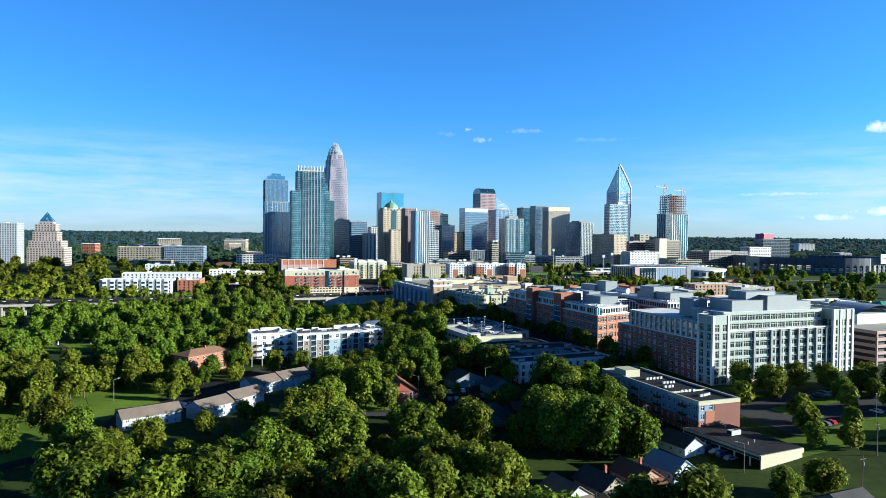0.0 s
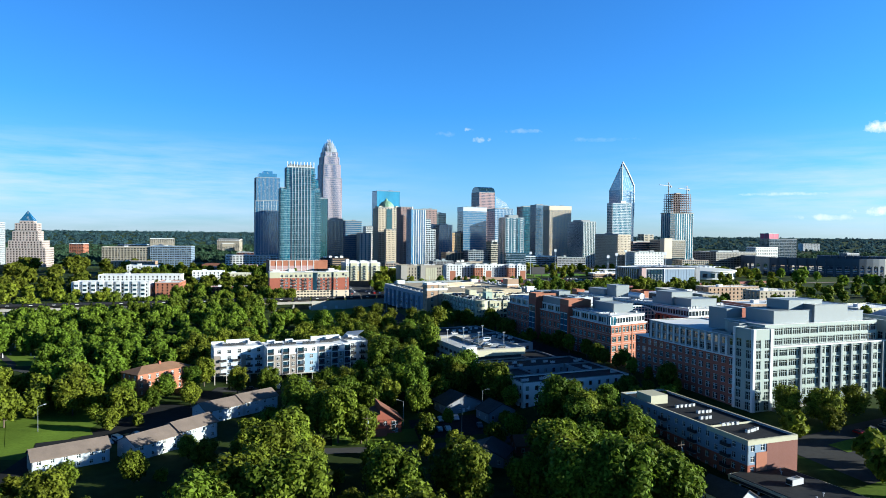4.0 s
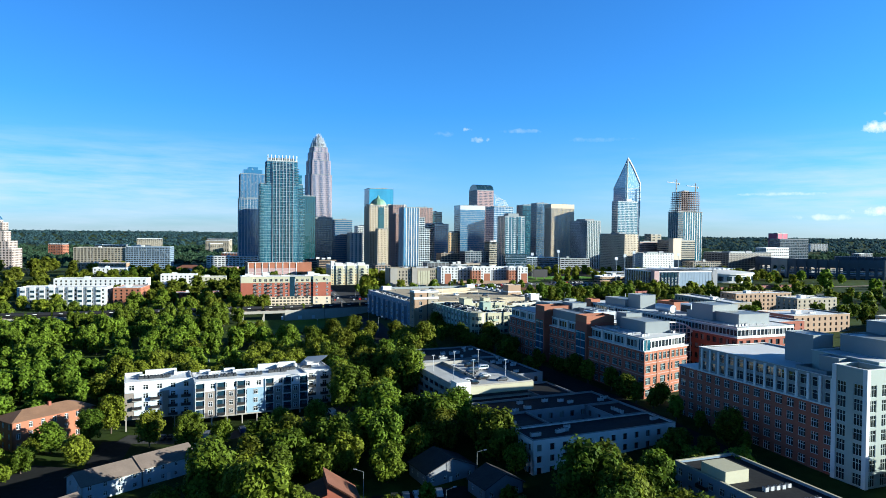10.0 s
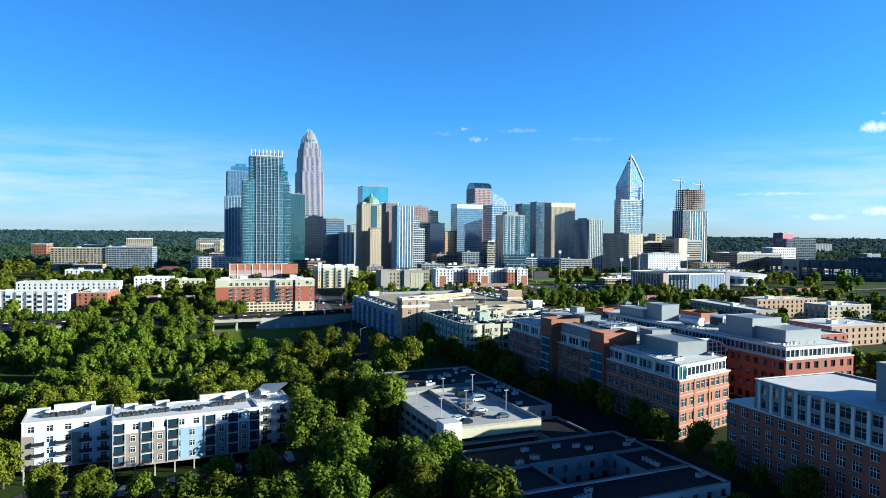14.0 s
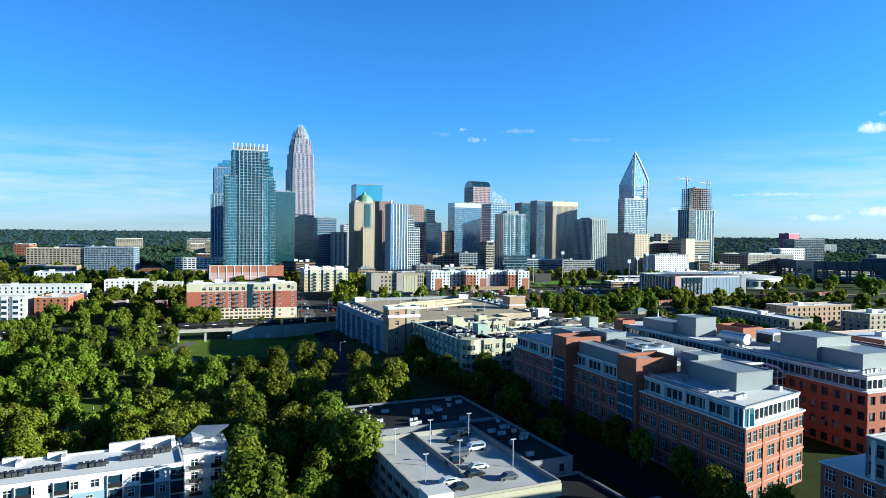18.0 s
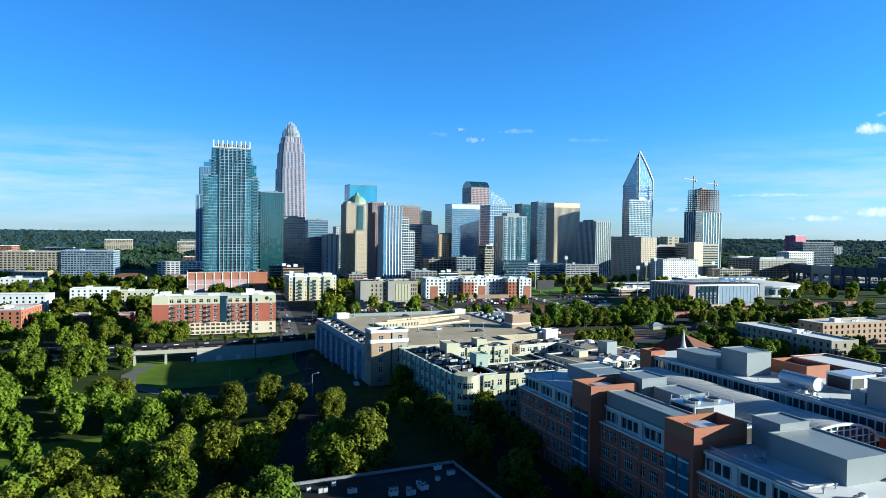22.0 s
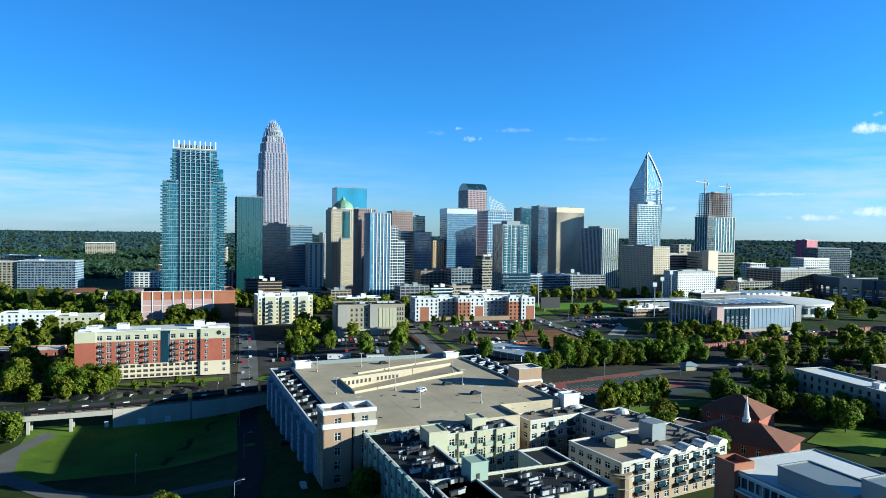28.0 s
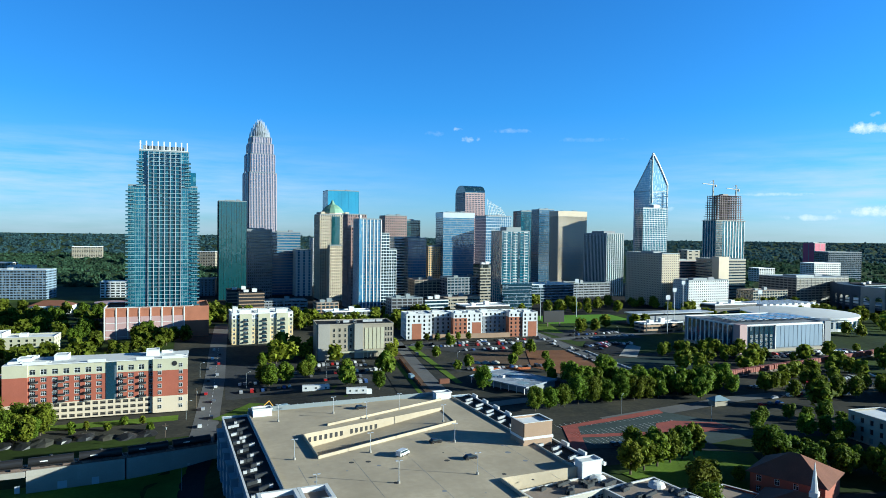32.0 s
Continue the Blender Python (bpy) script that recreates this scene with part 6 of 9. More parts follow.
def cream_flats():
    rz = radians(30)
    ob = thing("apartment_building", 63, 550, 10, rz, "cream and brown stucco flats with scrolled white roof hoods", "apartment building")
    sh, n = 3.3, 4
    STUCCO = material("pale stucco", (0.46, 0.44, 0.38), 0.8, spread=0.1)
    low = material("brown stucco", (0.36, 0.27, 0.19), 0.85, spread=0.12)
    for x0, y0, w, d, sides in ((2, 4, 46, 23.5, (0, 3)), (4, 51, 32, 10, (0, 3)), (27, 27.6, 20, 23.3, (3,))):
        walled(ob, w, d, 0, 2, sh, 3.8, 1.8, low, GLASS, x0=x0, y0=y0, roof=None, sides=sides)
        walled(ob, w, d, 2 * sh, 2, sh, 3.8, 2.2, STUCCO, GLASS, x0=x0, y0=y0, roof=GRAVEL, parapet=0.6, sides=sides)
    for i, a in enumerate((15, 22.5, 30, 37.5, 45)):
        h = Build()
        pr = [(a + 2.2 * math.cos(w), n * sh + 0.6 + 1.5 * math.sin(w)) for w in np.linspace(math.pi, 0, 9)]
        for (xa, za), (xb, zb) in zip(pr, pr[1:]):
            h.face([(xa, 3.0, za), (xb, 3.0, zb), (xb, 7.5, zb), (xa, 7.5, za)])
        h.face([(x, 3.0, q) for x, q in reversed(pr)])
        h.face([(x, 7.5, q) for x, q in pr])
        part("roof_hood", h, WHITE, ob, "rounded white roof hood")
    for i, a in enumerate((9, 18.7, 26.2, 33.7, 41.2)):
        for s in range(1, n):
            balcony(ob, a, 4, s * sh, 3.4, 1.3)
            part("loggia", Build().box(a - 1.4, a + 1.4, 3.9, 4.02, s * sh + 0.25, s * sh + 2.6), GLASS_DARK, ob)
        part("awning", Build().box(a - 1.8, a + 1.8, 2.9, 4.0, n * sh - 0.2, n * sh), WHITE, ob)
    for a in range(5):
        for s in range(n):
            x0 = 8 + a * 4.4
            if a % 2:
                part("loggia", Build().box(x0, x0 + 2.6, 50.9, 51.02, s * sh + 0.3, s * sh + 2.6), GLASS_DARK, ob)
                if s:
                    balcony(ob, x0 + 1.3, 51.0, s * sh, 3.0, 1.1)
    part("corner_balcony_tower", Build().lathe(((3.2, 0), (3.2, n * sh - 2.5)), 14, 3.2, 5.2), low, ob)
    for k in range(1, 4):
        part("corner_balcony", Build().lathe(((3.7, k * sh), (3.7, k * sh + 0.25)), 14, 3.2, 5.2), STUCCO, ob)
    part("lift_head", Build().box(26, 32, 15, 21, n * sh, n * sh + 6), GREYMETAL, ob)
    part("lift_head", Build().box(11, 16, 16, 20, n * sh, n * sh + 3), CREAM, ob)
    for a, e in ((31, 58), (43, 46), (43, 33)):
        part("skylight", Build().lathe(((2.6, n * sh + 0.2), (2.3, n * sh + 1.2), (1, n * sh + 1.7)), 12, a, e), WHITE, ob)
    spots = random.Random(15)
    for k in range(34):
        a, e = ((spots.uniform(4, 44), spots.uniform(9, 25)), (spots.uniform(6, 32), spots.uniform(53, 59)), (spots.uniform(29, 44), spots.uniform(28, 50)))[k % 3]
        if not (25 < a < 33 and 13 < e < 22) and not (9 < a < 17 and 14 < e < 21):
            units(ob, ((a, e, spots.choice((2, 3, 5)), 1.05, 0.25),), n * sh + 0.2, 700 + k, "dark_condenser")


cream_flats()


def red_apartments():
    rz = radians(21)
    ob = thing("apartment_building", -198, 727, 4.0, rz, "red brick apartments over two tan parking storeys, white top floor", "apartment building")
    w, d = 82, 20
    # Black panes paint the dimness of the parking openings.
    walled(ob, w, d, 0, 3, 2.8, 3.3, 2.5, PALESTONE, BLACK, frame=BEIGE, roof=None, sides=(0,), win_h=1.6, kind="single")
    walled(ob, w, d, 8.4, 4, 3.3, 4.6, 2.5, BRICK, GLASS, roof=None, sides=(0, 1), kind="triple", win_h=2.2)
    walled(ob, w, d, 21.6, 1, 4.4, 4.6, 2.6, CREAM, GLASS, roof=GRAVEL, sides=(0, 1), kind="pair", win_h=2.6, parapet=1.2)
    part("cornice", Build().box(-0.4, w + 0.4, -0.4, d + 0.4, 27.3, 27.7), WHITE, ob)
    for x0, x1 in ((0, 10), (66, w)):
        part("end_block", Build().box(x0 - 0.3, x1 + 0.3, -1.2, 0.0, 8.4, 21.6), BRICK, ob)
        part("end_block_base", Build().box(x0 - 0.3, x1 + 0.3, -1.2, 0.0, 0, 8.4), PALESTONE, ob)
        part("end_block_top", Build().box(x0 - 0.3, x1 + 0.3, -1.2, 0.0, 21.6, 27.5), CREAM, ob)
        for s in range(7):
            for a in ((x0 + 3, x1 - 3) if x0 else ()):
                part("end_window", window_mesh(1.8, 2.0, "pair", (PAINT, GLASS)), None, ob, at=(a, -1.22, 2.0 + s * 3.5 if s < 2 else 9.4 + (s - 2) * 3.4))
    part("recess", Build().box(44, 49, -0.12, 0.05, 8.4, 27), GLASS_DARK, ob)
    for a in (13, 24.5, 36, 52, 61):
        for s in range(4):
            balcony(ob, a, 0, 8.5 + s * 3.3, 3.2, 1.2)
    for x0, x1 in ((8, 18), (36, 44), (58, 66), (70, 80)):
        part("raised_parapet", Build().box(x0, x1, -0.5, 0.4, 27.3, 28.9), WHITE, ob)
    part("oval_sign", Build().bar((76, -1.2, 25), (76, -1.35, 25), 1.3, n=14), BLACK, ob, "dark oval sign")
    for x0, x1, y0, y1, hh in ((62, 68, 8, 14, 4.5), (20, 26, 8, 15, 4), (4, 10, 8, 14, 3)):
        plant_room(ob, x0, x1, y0, y1, 26.2, hh, WHITE)
    units(ob, ((12, 6, 6, 1.4, 0.3), (30, 9, 8, 1.5, 0), (46, 7, 8, 1.5, 0.2), (70, 6, 7, 1.3, 0.4), (70, 11, 8, 1.3, 0.2), (10, 14, 7, 1.4, 0), (2, 5, 5, 1.5, 0.4), (12, 10, 5, 1.5, 0.4)), 26.3, 15)
    for k, (a, e, q) in enumerate(((1, 3, 2.2), (6, 15, 3.0), (14, 2, 1.8), (24, 3, 1.5), (69, 15, 2.6), (76, 3, 2.0), (55, 12, 1.6))):
        part("roof_screen", Build().ring(a, a + 5.5, e, e + 3.6, 26.2, 26.2 + q, 0.25), WHITE, ob)


red_apartments()


def cream_apartments():
    WARMCREAM = material("warm yellow render", (0.60, 0.46, 0.25), 0.8, spread=0.08)
    ob = thing("apartment_building", -154, 921, 9.8, GRID, "cream seven-storey apartments with stacked balconies", "apartment building")
    for x0, w, d in ((0, 47, 30),):
        walled(ob, w, d, 0, 4, 3.3, 3.5, 1.5, WARMCREAM, GLASS, roof=None, sides=(0, 3))
        walled(ob, w, d, 13.2, 2, 3.3, 3.5, 1.5, CREAM, GLASS, roof=None, sides=(0, 3))
        walled(ob, w, d, 19.8, 1, 3.3, 3.5, 1.5, WHITE, GLASS, roof=MEMBRANE, sides=(0, 3), parapet=1.2)
    for a in (6, 20, 34):
        part("projecting_bay", Build().box(a, a + 9, -1.4, 0, 0, 23.5), CREAM, ob)
        for s in range(6):
            balcony(ob, a + 4.5, -1.4, 1 + s * 3.3, 3.8, 1.4)
            part("loggia", Build().box(a + 2.8, a + 6.2, -1.5, -1.38, 1.3 + s * 3.3, 3.5 + s * 3.3), GLASS_DARK, ob)
        plant_room(ob, a, a + 9, 2, 9, 23.1, 3.4, WHITE)
    plant_room(ob, 1, 5, 3, 8, 23.1, 5.5, WHITE)
    units(ob, ((10, 14, 9, 1.5, 0.3), (26, 18, 9, 1.5, 0)), 23.3, 17)


cream_apartments()


def beige_hall():
    ob = thing("public_building", -77, 868, 9.8, radians(17), "windowless beige stone hall with pilasters and recessed slots", "public building")
    w, d, h = 54, 26, 23
    part("body", Build().box(0, w, 0.5, d, -2, h), BEIGE, ob)
    part("roof", Build().ring(-0.2, w + 0.2, 0.3, d + 0.2, h, h + 1.0, 0.6), BEIGE, ob)
    part("roof_deck", Build().box(0.4, w - 0.4, 0.9, d - 0.4, h, h + 0.15), TAR, ob)
    for x0, x1 in ((1, 9), (26, 32)):
        part("stone_pier", Build().box(x0, x1, -1.6, 0.5, -2, h + 1.2), CONCRETE, ob)
    for c in range(4):
        for s in range(5):
            part("slot_window", window_mesh(1.5, 2.4, "single", (BEIGE, GLASS)), None, ob, at=(12 + c * 3.9, 0.48, 3 + s * 3.9))
    for c in range(5):
        part("panel", Build().box(33.5 + c * 2.8, 35.9 + c * 2.8, 0.2, 0.5, 6, 21), CREAM, ob)
    for c in range(3):
        for s in range(4):
            part("slot_window", window_mesh(1.2, 2.6, "single", (BEIGE, GLASS)), None, ob, at=(48.5 + c * 2.0, 0.48, 7 + s * 3.9))
    part("canopy", Build().box(9, 46, -3, 0.4, 4.0, 5.0), CREAM, ob)
    for c in range(6):
        part("canopy_column", Build().box(32 + c * 2.7, 32.6 + c * 2.7, -2.8, -2.2, -2, 4), CREAM, ob)
    units(ob, ((16, 12, 3, 6, 0.5), (36, 14, 3, 5, 0)), h + 0.15, 18, "packaged", "rooftop_unit")


beige_hall()


def brick_white_flats():
    ob = thing("apartment_building", -21, 955, 10, radians(16), "white and red brick flats with glazed court between wings", "apartment building")
    w, d, n, sh = 116, 24, 6, 3.4
    for i, (x0, x1, y0, m) in enumerate(((0, 22, 2, WHITE), (22, 40, 8, GREYSTONE), (40, 52, 0, BRICK2), (52, 66, 2, WHITE), (66, 90, 9, GREYSTONE), (90, 102, 1, BRICK2), (102, 116, 0, WHITE))):
        walled(ob, x1 - x0, d - y0, 0, n - 1, sh, 3.6, 1.6, m, GLASS, x0=x0, y0=y0, roof=None, sides=(0,) if 0 < x0 < 100 else (0, 1, 3), windows=False)
        walled(ob, x1 - x0, d - y0, (n - 1) * sh, 1, sh, 3.6, 1.6, WHITE, GLASS, x0=x0, y0=y0, roof=MEMBRANE, sides=(0,) if 0 < x0 < 100 else (0, 1, 3), parapet=0.7, windows=False)
        if m is WHITE:
            part("brick_base", Build().box(x0 + 5, x0 + 13, y0 - 0.12, y0, 0, 13), BRICK2, ob)
        plant_room(ob, x0 + 3, x0 + 9, y0 + 5, y0 + 10, n * sh, 1.8, WHITE)
    part("base_wall", Build().box(22, 90, -1, 0, 0, 4), TANBRICK, ob)
    units(ob, tuple((4 + i * 9, 14, 4, 1.3, 0.3) for i in range(12)), n * sh + 0.2, 19)


brick_white_flats()


def screened_garage():
    ob = thing("parking_garage", 233, 914, 9.0, radians(20), "parking garage behind blue-grey metal screens on a tan base", "parking garage")
    w, d, h = 90, 62, 21.5
    part("body", Build().box(0.5, w, 0.5, d, 0, h), GREYSTONE, ob)
    part("base", Build().box(-0.4, w + 0.3, -0.4, d, -3, 3.2), BEIGE, ob)
    for i in range(11):
        part("screen", Build().box(35 + i * 4.3, 38.9 + i * 4.3, -0.1, 0.5, 4.2, h - 0.6), BLUEGREY, ob)
    part("screen_frame", Build().box(34, 34.7, -0.3, 0.5, 3.2, h).box(82.4, 83.1, -0.3, 0.5, 3.2, h).box(34, 83, -0.3, 0.5, h - 0.5, h), PAINT, ob)
    part("stair_tower", Build().box(-0.6, 6, -0.6, 6, -3, h + 1.2), PINKSTONE, ob)
    part("end_tower", Build().box(84, w + 0.5, -0.6, 8, -3, h + 1.5), GREYSTONE, ob)
    for i in range(5):
        part("glass_bay", Build().box(9 + i * 4.8, 12.6 + i * 4.8, -0.2, 0.5, 2, h - 0.5), GLASS_DARK, ob)
        for s in range(4):
            part("bay_frame", window_mesh(1.8, 2.2, "pair", (PAINT, GLASS)), None, ob, at=(10.8 + i * 4.8, -0.24, 3 + s * 3.2))
    for i in range(10):
        part("side_screen", Build().box(-0.1, 0.5, 8 + i * 5, 11.6 + i * 5, 2, h - 0.4), GLASS_DARK, ob)
        part("side_pier", Build().box(-0.3, 0.5, 12 + i * 5, 13 + i * 5, -2, h), PAINT, ob)
    part("roof", Build().ring(0.2, w + 0.2, 0.2, d, h, h + 1.1, 0.4), PAINT, ob)
    part("deck", Build().box(0.6, w - 0.4, 0.6, d - 0.4, h, h + 0.2), GREYSTONE, ob)
    for i in range(14):
        part("sun_canopy", Build().box(8 + i * 6, 12 + i * 6, 14, 46, h + 2.4, h + 2.6).box(9.9 + i * 6, 10.1 + i * 6, 30, 30.3, h, h + 2.4), SILVER if i % 3 else GLASS_BLUE, ob)


screened_garage()

# ---- vehicles ----
CAR_PAINTS = [material(n, c, 0.3, 0.2, spread=0.05) for n, c in (("white car paint", (0.75, 0.75, 0.74)), ("silver car paint", (0.42, 0.43, 0.45)), ("black car paint", (0.02, 0.02, 0.023)),
              ("grey car paint", (0.13, 0.135, 0.15)), ("red car paint", (0.42, 0.025, 0.025)), ("blue car paint", (0.04, 0.09, 0.25)))]
CAR_NAMES = ("white", "silver", "black", "dark grey", "red", "blue")


def car_meshes(paint, van):
    key = ("car", paint.name, van)
    if key not in MESHES:
        l, w, h = (2.5, 0.98, 1.95) if van else (2.25, 0.9, 1.45)
        if van:
            side = [(-l, 0.35), (l, 0.35), (l, 0.95), (l - 0.75, 1.15), (l - 1.2, h), (-l + 0.1, h), (-l, 1.0)]
            glass = [(-l + 0.3, 1.2), (l - 0.95, 1.2), (l - 1.27, h - 0.12), (-l + 0.35, h - 0.12)]
        else:
            side = [(-l, 0.32), (l, 0.32), (l, 0.72), (l - 1.0, 0.92), (l - 1.75, h), (-l + 0.75, h), (-l + 0.2, 0.95), (-l, 0.9)]
            glass = [(-l + 0.45, 0.96), (l - 1.15, 0.96), (l - 1.82, h - 0.1), (-l + 0.85, h - 0.1)]
        b = Build()
        n = len(side)
        b.v = [(x, -w, z) for x, z in side] + [(x, w, z) for x, z in side]
        b.f = [tuple(range(n)), tuple(range(2 * n - 1, n - 1, -1))] + [((i + 1) % n, i, n + i, n + (i + 1) % n) for i in range(n)]
        b.m = [0] * len(b.f)
        g = Build()
        m = len(glass)
        g.v = [(x, -w - 0.02, z) for x, z in glass] + [(x, w + 0.02, z) for x, z in glass]
        g.f = [tuple(range(m)), tuple(range(2 * m - 1, m - 1, -1))] + [((i + 1) % m, i, m + i, m + (i + 1) % m) for i in range(m)]
        g.m = [0] * len(g.f)
        wheel = Build().bar((0, -0.1, 0.33), (0, 0.1, 0.33), 0.33, n=10)
        MESHES[key] = (b.mesh("body", paint), g.mesh("window_band", GLASS_DARK), wheel.mesh("wheel", BLACK), l, w)
    return MESHES[key]


FAR_CARS = []


def car(x, y, z, rz, colour, van=False, near=True, group="parked cars"):
    body, glass, wheel, l, w = car_meshes(CAR_PAINTS[colour], van)
    if not near and (y > 880 or x > 165 and y > 500):
        FAR_CARS.append((x, y, z, rz, colour, body, glass))
        return None
    ob = thing("car", x, y, z, rz, f"{CAR_NAMES[colour]} {'van' if van else 'car'} parked on open asphalt or decking", "van" if van else "car", group)
    part("body", body, None, ob)
    part("window_band", glass, None, ob)
    if near:
        for a in (-l * 0.62, l * 0.62):
            for e in (-w + 0.08, w - 0.08):
                part("wheel", wheel, None, ob, at=(a, e, 0))
    return ob


def parked(x, y, rz, n, step, seed, fill=0.7, turn=math.pi / 2, near=False, z=None, group="parked cars"):
    rng = random.Random(seed)
    for i in range(n):
        if rng.random() > fill:
            continue
        px, py = x + math.cos(rz) * step * i, y + math.sin(rz) * step * i
        car(px, py, (ground_z(px, py) + 0.14) if z is None else z, rz + turn + rng.choice((0, math.pi)) + rng.uniform(-0.04, 0.04), rng.choice((0, 0, 1, 1, 2, 2, 3, 3, 4, 5)), rng.random() < 0.25, near, group)


def street_lamp(x, y, rz, h=9.0):
    ob = thing("street_lamp", x, y, None, rz, "grey steel street lamp with a curved arm", "street lamp", "street lamps")
    part("pole", Build().bar((0, 0, 0), (0, 0, h), 0.12, n=6, r2=0.07), GREYMETAL, ob)
    part("arm", Build().bar((0, 0, h), (2.2, 0, h + 0.5), 0.06, n=5), GREYMETAL, ob)
    part("lamp_head", Build().box(1.9, 2.8, -0.18, 0.18, h + 0.4, h + 0.58), SILVER, ob)


def utility_pole(x, y, rz, h=11.0):
    ob = thing("utility_pole", x, y, None, rz, "wooden utility pole with cross-arm", "utility pole", "utility poles")
    part("pole", Build().bar((0, 0, -0.5), (0, 0, h), 0.16, n=6, r2=0.1), BARK, ob)
    part("cross_arm", Build().box(-1.2, 1.2, -0.07, 0.07, h - 1.1, h - 0.9), BARK, ob)
    part("transformer", Build().lathe(((0.25, h - 2.8), (0.25, h - 1.8)), 8, 0.35, 0), GREYMETAL, ob)


# ---- streets, lots and lawns ----
road_strip("road", ((96, 270), (84, 320), (66, 370), (30, 462), (2, 540), (-18, 600)), 13, ASPHALT, label="shaded asphalt street between the office blocks and flats")
road_strip("road", ((-92, 712), (-80, 660), (-56, 590), (-44, 540), (-38, 480), (-42, 440), (-60, 410)), 9, ASPHALT, label="narrow asphalt street beside the meadow")
road_strip("road", ((-158, 640), (-158, 615), (-146, 592), (-120, 578), (-90, 572), (-54, 574)), 7, PALEROAD, label="curving service road round the meadow")
road_strip("road", ((-90, 690), (-101, 727), (-130, 820), (-162, 915), (-200, 1030)), 12, PALEROAD, label="asphalt street running into town")
road_strip("road", ((26, 712), (12, 772), (-7, 850), (-28, 941), (-52, 1030)), 9, PALEROAD, label="street dug up for building works")
road_strip("road", ((90, 728), (172, 775), (290, 821), (480, 905)), 10, PALEROAD, label="asphalt road behind a row of trees")
road_strip("road", ((-70, 905), (60, 950), (190, 1010), (330, 1075)), 12, PALEROAD, label="wide cross street before the flats")
road_strip("road", ((74, 1060), (91, 993), (111, 915), (134, 826)), 12, PALEROAD, label="pale street past the ball field", lift=0.24)
road_strip("road", ((-260, 395), (-225, 385), (-205, 372), (-160, 372), (-135, 385)), 4, LOT, label="grey cemetery drive between lawns")
road_strip("road", ((-330, 470), (-280, 440), (-240, 400), (-210, 345), (-180, 300)), 4, LOT, label="grey cemetery drive among graves")
road_strip("road", ((-140, 268), (-118, 280), (-106, 296), (-104, 325), (-112, 350)), 10, ASPHALT, label="dark asphalt car park by the houses")
road_strip("road", ((-112, 352), (-85, 352), (-50, 372), (-34, 388)), 9, LOT, label="parking lane along the white apartments")
road_strip("road", ((-60, 268), (-20, 274), (10, 281), (45, 290)), 6, LOT, label="grey residential street under trees")
road_strip("road", ((-190, 150), (-150, 190), (-128, 226), (-134, 262)), 7, ASPHALT, label="dark asphalt lane past lawns and houses")
patch("lawn", -176, 190, 44, 60, radians(20), GRASS, label="sunlit green lawn beside a lane", category="lawn", lift=0.07)
patch("car_park", -132, 276, 26, 50, radians(-8), ASPHALT, label="dark asphalt car park between houses", lift=0.09)
patch("car_park", -14, 284, 26, 22, radians(12), ASPHALT, label="small dark asphalt car park")
patch("car_park", 116, 240, 62, 34, radians(23), LOT, label="car park with grass islands")
patch("lawn", 108, 222, 80, 14, radians(23), GRASS, label="sunlit green verge by the car park", category="lawn", lift=0.13)
patch("lawn", 122, 262, 70, 7, radians(23), GRASS, label="green planted island in the car park", category="lawn", lift=0.2)
patch("meadow", -144, 582, 88, 66, radians(22), GRASS, label="mown green meadow below the railway", category="field")
patch("lawn", -150, 268, 26, 34, radians(35), GRASS, label="bright mown lawn by the houses", category="lawn")
patch("lawn", -200, 256, 66, 100, 0.0, GRASS, label="wide mown lawn round the houses and graves", category="lawn", lift=0.04, step=12)
patch("lawn", -262, 392, 130, 46, radians(8), GRASS, label="mown cemetery lawn with graves", category="lawn", lift=0.08)
patch("lawn", -330, 440, 120, 50, radians(15), GRASS, label="mown cemetery lawn with graves", category="lawn", lift=0.08)
patch("lawn", -250, 330, 100, 40, radians(0), GRASS, label="mown cemetery lawn with graves", category="lawn", lift=0.08)
patch("lawn", -42, 276, 30, 14, radians(12), GRASS, label="front lawn of a brick house", category="lawn", lift=0.16)
patch("lawn", -140, 440, 80, 60, radians(20), GRASS, label="mown cemetery lawn with graves", category="lawn", lift=0.08)
patch("town_ground", -118, 712, 300, 300, radians(21), TOWNGROUND, label="trodden gravel and old asphalt between the streets", lift=0.05, step=12)
patch("town_ground", 36, 650, 120, 120, radians(22), TOWNGROUND, label="old gravel and asphalt behind the parking garage", lift=0.04, step=12)
patch("town_ground", 140, 632, 210, 250, radians(22), TOWNGROUND, label="old asphalt and gravel lots by the eastern road", lift=0.03, step=14)
patch("town_ground", -330, 1000, 820, 640, radians(16), ASPHALT, label="dark asphalt of the inner streets", lift=0.06, step=24)
patch("town_ground", -236, 668, 130, 52, radians(24), TOWNGROUND, label="bare gravel between the railway and the apartments", lift=0.06)
patch("lawn", -196, 711, 82, 9, radians(21), GRASS, label="green strip before the brick apartments", category="lawn", lift=0.14)
patch("car_park", -108, 776, 84, 80, radians(20), LOT, label="busy asphalt car park before the hall")
patch("car_park", 20, 832, 70, 22, radians(17), LOT, label="worn car park by the building site")


def lot(name, pts, mat, lift, label, category="ground"):
    """A level piece of ground with straight sides, laid over the land."""
    b = Build()
    b.face([(x, y, 10 + lift) for x, y in pts])
    return single(name, b, mat, label=label, category=category, kind="structure")


